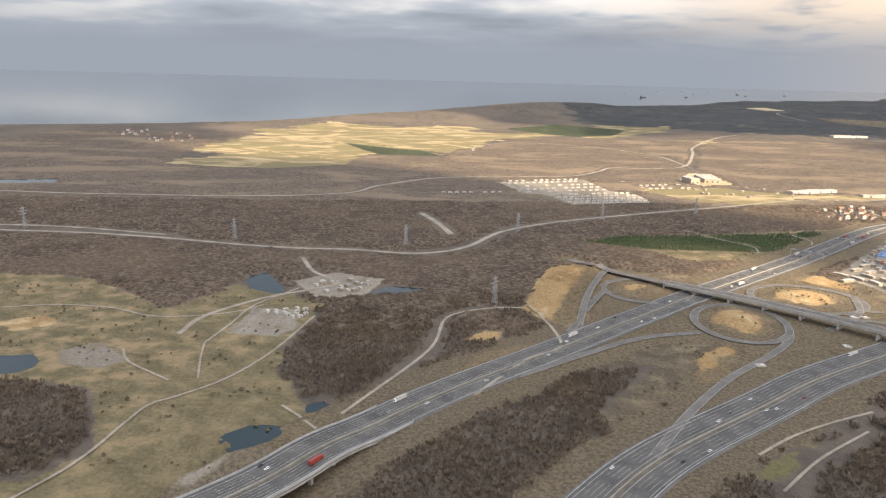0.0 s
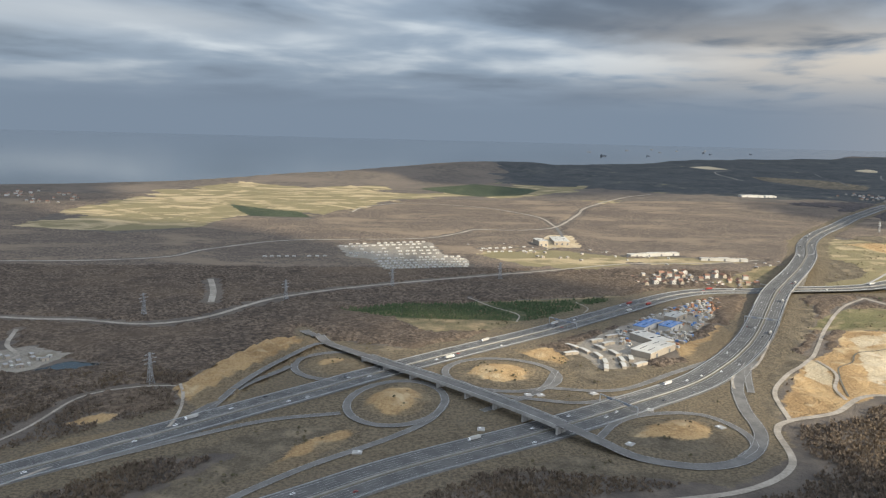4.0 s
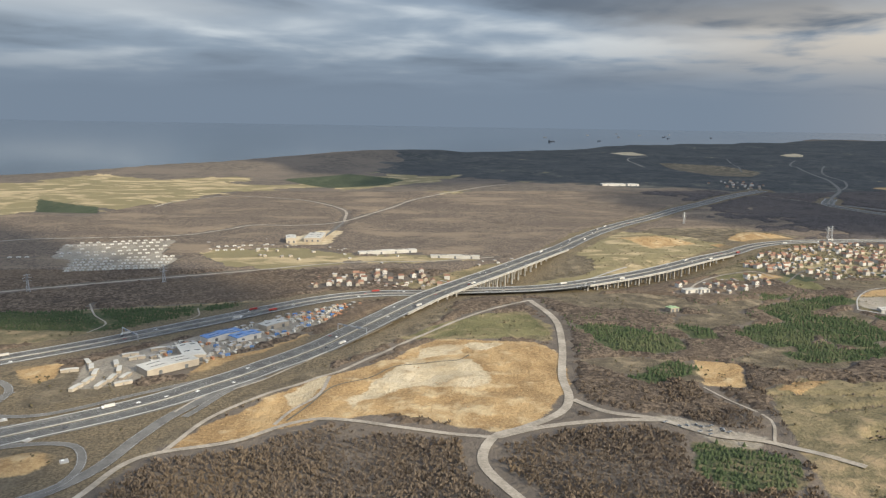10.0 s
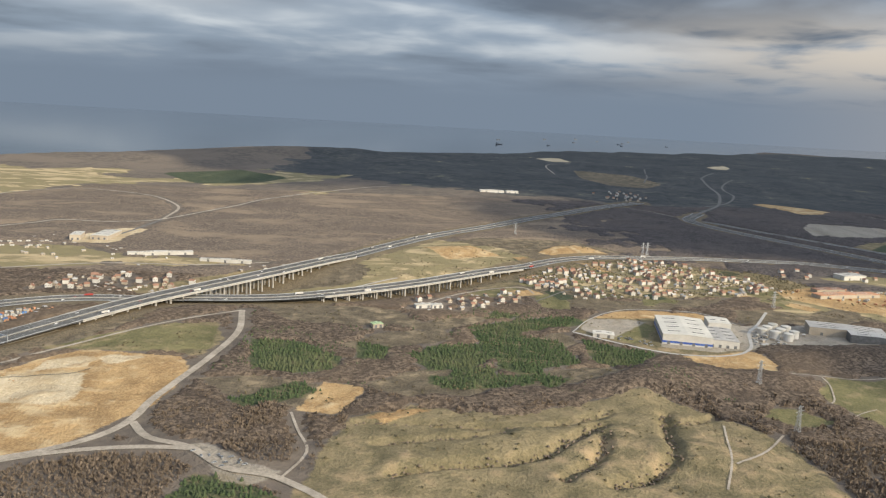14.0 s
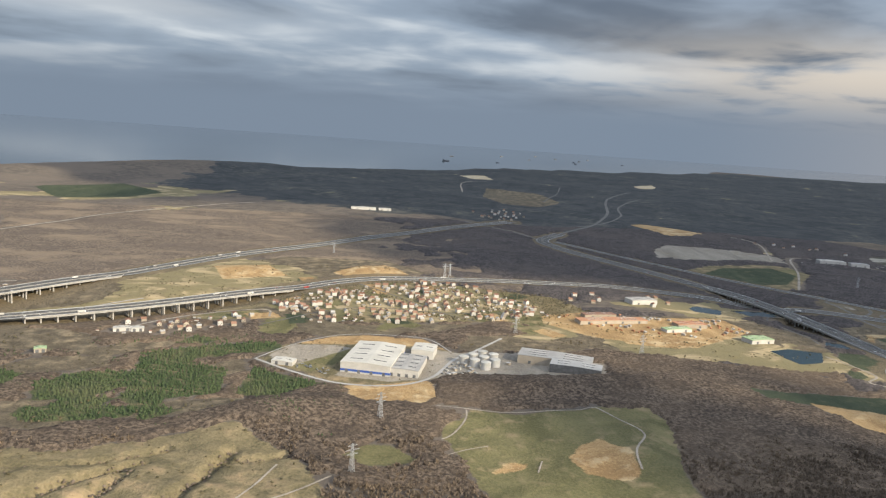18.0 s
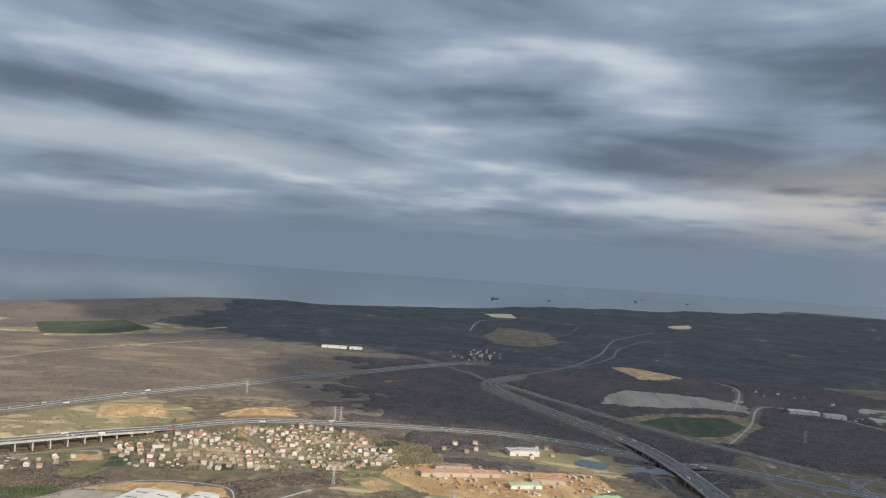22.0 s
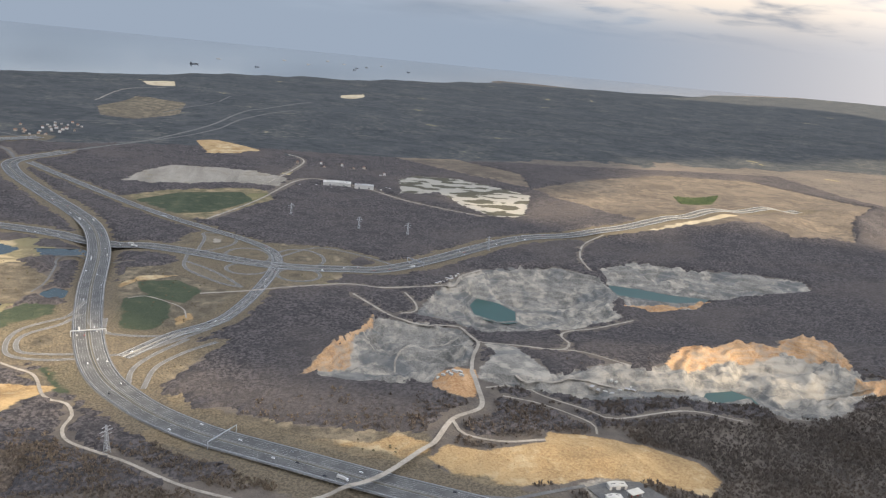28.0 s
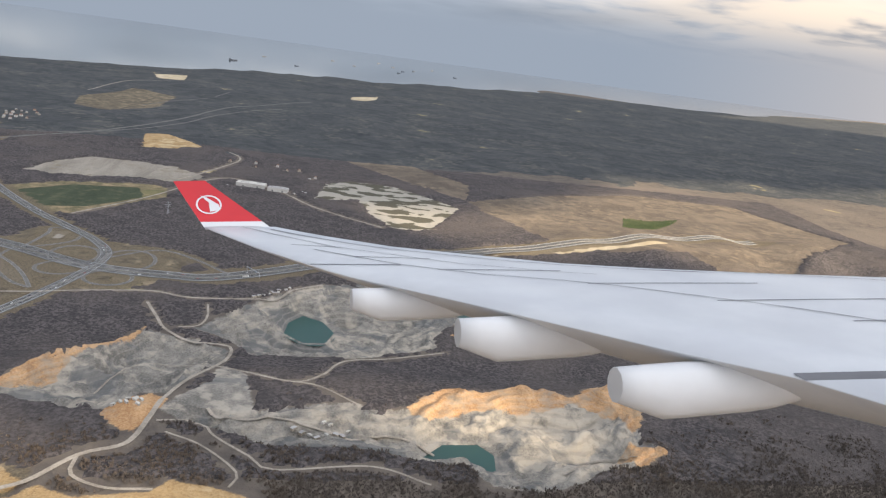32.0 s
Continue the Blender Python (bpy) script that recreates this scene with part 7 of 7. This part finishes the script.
for name, lo, hi, gap, base, kinds, x0, x1, flat, stand in (("near_wood", 85, 265, 1.3, 1.0, brush9, -150, 400, 0.9, "bare_crown"), ("near_wood", 85, 265, 1.4, 1.08, brush9, 400, 1040, 0.92, "bare_crown"), ("near_wood", 85, 265, 1.4, 1.05, brush9, 930, 1330, 0.95, "shaded_crown")):
    X, Y = jittered(x0, x1, lo - 20, hi + 175, gap)
    m = (away(X, Y) >= lo) & (away(X, Y) + 14 * soft_noise(X, Y, 60, 95) + grow.uniform(-14, 14, X.size) < hi)
    X, Y = X[m], Y[m]
    east = X + 30 * soft_noise(X, Y, 60, 78) > 985
    m = wooded(X, Y) & (east == (stand == "shaded_crown"))
    X, Y = X[m], Y[m]
    plant(name, X, Y, base * grow.uniform(0.7, 1.35, X.size) * (1 + 0.25 * soft_noise(X, Y, 60, 91)), kinds, stand, "leafless brown winter woodland with dense twiggy crowns", "wood", flat)
canopy_sheet("middle_wood", 232, 470, 2.0, -330, 960, 0.95, "leafless brown winter woodland seen from afar", "self_shaded_wood", -1, 760)
# eastern woods carry their shade in the material's colour
canopy_sheet("middle_wood", 232, 470, 2.0, 600, 1440, 0.95, "leafless woodland round the quarries, coloured as if in shade", "shaded_wood", 1, 760)
# plateau scrub, its colour raised to look sunlit
canopy_sheet("heath", 470, 900, 3.2, -420, 760, 0.8, "low tan-brown oak scrub on the plateau, coloured as if sunlit", "heath", -1)
canopy_sheet("far_wood", 470, 900, 3.2, 430, 1640, 1.3, "leafless woodland on the far slopes, darkened as if in shade", "shaded_wood", 1)
# pines in loose rows
X, Y = jittered(40, 560, 210, 450, 1.3)
d = zone_depth(X, Y, "pine")
m = (np.minimum(d, 6) + soft_noise(X, Y, 30, 61) * 3 > 0.2) & (d > 0.2) & free(X, Y) & (np.sin(Y * 1.7 + X * 0.5 + 3 * np.sin(X * 0.07) + 2 * np.sin(Y * 0.09)) > -0.25)
plant("pine_plantation", X[m], Y[m], grow.uniform(0.8, 1.35, int(m.sum())), [pine_template(k) for k in range(4)], "conifer", "dark green young pines planted in rows", "pines", 0.62)
X, Y = jittered(1300, 1450, 690, 870, 2.2)
m = zone_depth(X, Y, "pine") > 0.2
plant("pine_plantation", X[m], Y[m], grow.uniform(1.0, 1.6, int(m.sum())), [pine_template(k) for k in range(4)], "conifer", "dark green pines on a far dry slope", "pines", 0.62)
X, Y = jittered(350, 560, 318, 445, 1.7)
m = wooded(X, Y) & (soft_noise(X, Y, 34, 63) > 0.30) & (np.sin(Y * 1.7 + X * 0.5 + 3 * np.sin(X * 0.07)) > -0.35)
plant("pine_plantation", X[m], Y[m], grow.uniform(0.8, 1.3, int(m.sum())), [pine_template(k) for k in range(4)], "conifer", "dark green young pines scattered through leafless wood", "pines", 0.7)
# scrub on the open land and along the roads
X, Y = jittered(-300, 1330, 100, 660, 2.6)
d = np.maximum(zone_depth(X, Y, "grass"), zone_depth(X, Y, "rough"))
m = (d > 0.5) & free(X, Y) & (soft_noise(X, Y, 30, 71) + grow.uniform(-0.9, 0.9, X.size) > 0.8)
plant("scrub", X[m], Y[m], grow.uniform(0.3, 0.95, int(m.sum())), trees2, "bush", "low dry scrub scattered over winter grass", "scrub", 0.75)
X, Y = jittered(390, 575, 215, 335, 1.5)
m = np.zeros(X.shape, bool)
for k, line in enumerate(GULLIES):
    m |= line_distance(X, Y, line) + grow.uniform(-0.8, 0.8, X.size) < (1.7 if k < 3 else 0.5)
m &= (zone_depth(X, Y, "grass") > 0) & free(X, Y)
plant("gully_scrub", X[m], Y[m], grow.uniform(0.4, 1.0, int(m.sum())), trees1, "bare_crown", "brown scrub growing along dry gullies", "scrub", 0.8)
# heaps of dug earth on the bare fields
X, Y = jittered(220, 1130, 235, 380, 1.5)
d = np.maximum(zone_depth(X, Y, "ochre"), zone_depth(X, Y, "cream"))
m = (d > 1) & free(X, Y) & (soft_noise(X, Y, 18, 111) + grow.uniform(-0.5, 0.5, X.size) + 2.0 * bell(X, Y, 275, 321, 18, 7, 0.9) > 1.25)
plant("earth_heaps", X[m], Y[m], grow.uniform(0.25, 0.75, int(m.sum())), trees1, "earth", "small heaps of dug ochre earth and rubble", "earth heaps", 0.55)
# garden and street trees among the houses
X, Y = jittered(500, 700, 480, 620, 2.6)
m = free(X, Y) & (zone_depth(X, Y, "grass") > 0) & (grow.uniform(0, 1, X.size) < 0.8)
plant("garden_trees", X[m], Y[m], grow.uniform(0.6, 1.3, int(m.sum())), trees1, "bush", "brown and olive garden trees among village houses", "trees")


# ---- the aircraft's wing, placed and outlined to fit the camera's view at the end of the flight past the land ----
wing_base = tagged(new("aircraft_wing"), "white airliner wing with a red upturned tip and three flap fairings", "aircraft wing")
wing_base.matrix_basis = Matrix(((0.9796, -0.1907, -0.0639, 1091.48), (0.1903, 0.9816, -0.0124, 101.3), (0.0651, 0.0, 0.9979, 156.58), (0, 0, 0, 1)))


def wing_plain(name, a, b, rough):
    n = Nodes(name)
    tex = n.t.nodes.new("ShaderNodeTexCoord").outputs["Object"]
    f = n.t.nodes.new("ShaderNodeTexNoise")
    f.inputs["Scale"].default_value, f.inputs["Detail"].default_value = 1.3, 5
    n.t.links.new(tex, f.inputs["Vector"])
    return n.done(n.mix(n.smooth(f.outputs["Fac"], 0.3, 0.7), a, b), rough, 0.0, 0.5)


M["wing_paint"] = wing_plain("wing_paint", (0.50, 0.51, 0.53), (0.58, 0.59, 0.60), 0.4)
M["wing_metal"] = wing_plain("wing_metal", (0.42, 0.44, 0.47), (0.52, 0.54, 0.57), 0.35)
M["wing_seam"] = wing_plain("wing_seam", (0.10, 0.10, 0.11), (0.16, 0.16, 0.17), 0.6)
M["wing_red"] = wing_plain("wing_red", (0.46, 0.008, 0.014), (0.54, 0.012, 0.02), 0.5)
M["wing_white"] = wing_plain("wing_white", (0.56, 0.56, 0.56), (0.63, 0.63, 0.63), 0.4)
TRAIL = [(0.6, 4.55), (1.6, 3.95), (2.85, 3.45), (3.3, 3.27), (3.91, 2.80), (5.05, 2.03), (6.34, 1.10), (7.6, 0.50), (9.0, -0.03)]
# follows the silhouette seen from the camera, not the true leading edge
LEAD = [(0.6, 13.0), (3.0, 10.6), (4.6, 8.6), (5.66, 6.43), (5.95, 4.88), (6.54, 3.36), (7.5, 1.89), (8.3, 1.16), (8.96, 0.68)]


def edge(line, o):
    return float(np.interp(o, [q[0] for q in line], [q[1] for q in line]))


def skin(o, c, lift=0.0):
    """A point of the upper skin: o out along the span, c from the trailing edge (0) to the leading edge (1)."""
    a, b = edge(TRAIL, o), edge(LEAD, o)
    camber = 0.03 * math.sin(math.pi * min(1, c)) * min(1.0, (b - a) / 3) - 0.10 * max(0.0, c - 0.9) * (b - a)
    return (a + (b - a) * c, o, -2.45 + 0.107 * (9 - o) + camber + lift)


spanwise, chord = [0.6 + 8.36 * k / 40 for k in range(41)], [0, 0.15, 0.3, 0.45, 0.6, 0.75, 0.86, 0.94, 1.0]
V, F = [], []
for o in spanwise:
    for c in chord:
        V.append(skin(o, c))
    for c in chord[::-1]:
        x, y, z = skin(o, c)
        V.append((x, y, z - 0.012 - 0.11 * (edge(LEAD, o) - edge(TRAIL, o)) * (4 * c * (1 - c)) ** 0.7))
n = 2 * len(chord)
for i in range(40):
    F += [(i * n + k, i * n + (k + 1) % n, (i + 1) * n + (k + 1) % n, (i + 1) * n + k) for k in range(n)]
F += [tuple(range(n))[::-1], tuple(40 * n + k for k in range(n))]
panel = part("wing_panel", V, F, "wing_paint", wing_base)
panel.data.polygons.foreach_set("use_smooth", [True] * len(panel.data.polygons))


def seam(name, a, b, wide, material, steps=24):
    """A thin dark joint on the skin between two (o, c) points."""
    verts, faces = [], []
    for k in range(steps + 1):
        t = k / steps
        o, c = a[0] + (b[0] - a[0]) * t, a[1] + (b[1] - a[1]) * t
        x, y, z = skin(o, c, 0.006)
        if abs(b[0] - a[0]) > 0.5:
            verts += [(x - wide, y, z), (x + wide, y, z)]
        else:
            verts += [(x, y - wide, z), (x, y + wide, z)]
        if k:
            q = 2 * k
            faces.append((q - 2, q - 1, q + 1, q))
    return part(name, verts, faces, material, wing_base)


seam("slat_joint", (8.7, 0.80), (0.8, 0.84), 0.014, "wing_seam")
seam("spoiler_joint", (7.4, 0.30), (0.8, 0.36), 0.010, "wing_seam")
seam("hinge_joint", (8.9, 0.55), (5.9, 0.52), 0.008, "wing_seam")
for o in (7.7, 7.0, 6.3, 5.6, 4.9, 4.2, 3.6):
    seam("panel_joint", (o, 0.30), (o - 0.22, 0.55), 0.007, "wing_seam", 6)
seam("aileron_joint", (6.75, 0.0), (6.55, 0.30), 0.010, "wing_seam", 6)
seam("flap_gap", (3.30, 0.0), (2.95, 0.30), 0.05, "wing_seam", 8)
seam("leading_edge_strip", (8.9, 0.93), (0.8, 0.93), 0.10, "wing_metal")
# upturned tip
BASE_A, BASE_B = Vector((-0.03, 9.0, -2.44)), Vector((0.69, 8.97, -2.43))
TIP_A, TIP_B = Vector((-0.36, 9.55, -2.04)), Vector((0.00, 9.55, -2.03))


def tip_point(s, h, out=0.0):
    a, b = BASE_A.lerp(TIP_A, h), BASE_B.lerp(TIP_B, h)
    return tuple(a.lerp(b, s) + Vector((0, -1, 0.4)).normalized() * out)


def tip_slab(name, s0, s1, h0, h1, out, material, label=""):
    v = [tip_point(s, h, q) for q in (out, out - 0.03) for s, h in ((s0, h0), (s1, h0), (s1, h1), (s0, h1))]
    return part(name, v, [(0, 1, 2, 3), (7, 6, 5, 4), (0, 4, 5, 1), (1, 5, 6, 2), (2, 6, 7, 3), (3, 7, 4, 0)], material, wing_base, label)


tip = tip_slab("winglet", 0, 1, 0.08, 1, 0.0, "wing_red", "bright red winglet")
tip_slab("winglet_root", 0, 1, -0.08, 0.08, 0.0, "wing_white", "white winglet root")
ring_v, ring_f = [], []
for k in range(28):
    a = 6.2832 * k / 28
    for r in (0.125, 0.145):
        ring_v.append(tuple(Vector(tip_point(0.40, 0.46, 0.006)) + Vector((1, 0, 0)) * r * math.cos(a) + (TIP_A - BASE_A + Vector((0.3, 0, 0))).normalized() * r * math.sin(a)))
    j = (k + 1) % 28
    ring_f.append((2 * k, 2 * k + 1, 2 * j + 1, 2 * j))
part("emblem_ring", ring_v, ring_f, "wing_white", tip, "white ring emblem")
part("emblem_mark", [tip_point(s, h, 0.008) for s, h in ((0.30, 0.30), (0.52, 0.34), (0.60, 0.46), (0.50, 0.62), (0.40, 0.66), (0.44, 0.50), (0.36, 0.40))], [(0, 1, 2, 3, 4, 5, 6)], "wing_white", tip)


def fairing(o, x0, x1, deep, wide):
    """A canoe-shaped cover under the trailing edge, blunt behind and slender in front."""
    V, F, rows = [], [], 14
    top = -2.45 + 0.107 * (9 - o)
    for i in range(rows + 1):
        t = i / rows
        body = min(1.0, 0.62 + 2.6 * t) * (1 - max(0.0, t - 0.45) ** 1.5 * 2.1)
        for k in range(12):
            a = 6.2832 * k / 12
            V.append((x0 + (x1 - x0) * t, o + wide * body * 0.5 * math.cos(a), top - 0.04 - deep * 0.5 * (1 - math.sin(a)) * max(0.06, body)))
        if i:
            q = (i - 1) * 12
            F += [(q + k, q + (k + 1) % 12, q + 12 + (k + 1) % 12, q + 12 + k) for k in range(12)]
    F += [tuple(range(12))[::-1], tuple(rows * 12 + k for k in range(12))]
    ob = part("flap_fairing", V, F, "wing_white", wing_base, "white canoe-shaped flap fairing")
    ob.data.polygons.foreach_set("use_smooth", [True] * (len(F) - 2) + [False] * 2)


fairing(5.95, 1.14, 2.9, 0.30, 0.22)
fairing(4.95, 1.74, 3.9, 0.36, 0.26)
fairing(3.75, 2.35, 4.6, 0.36, 0.30)
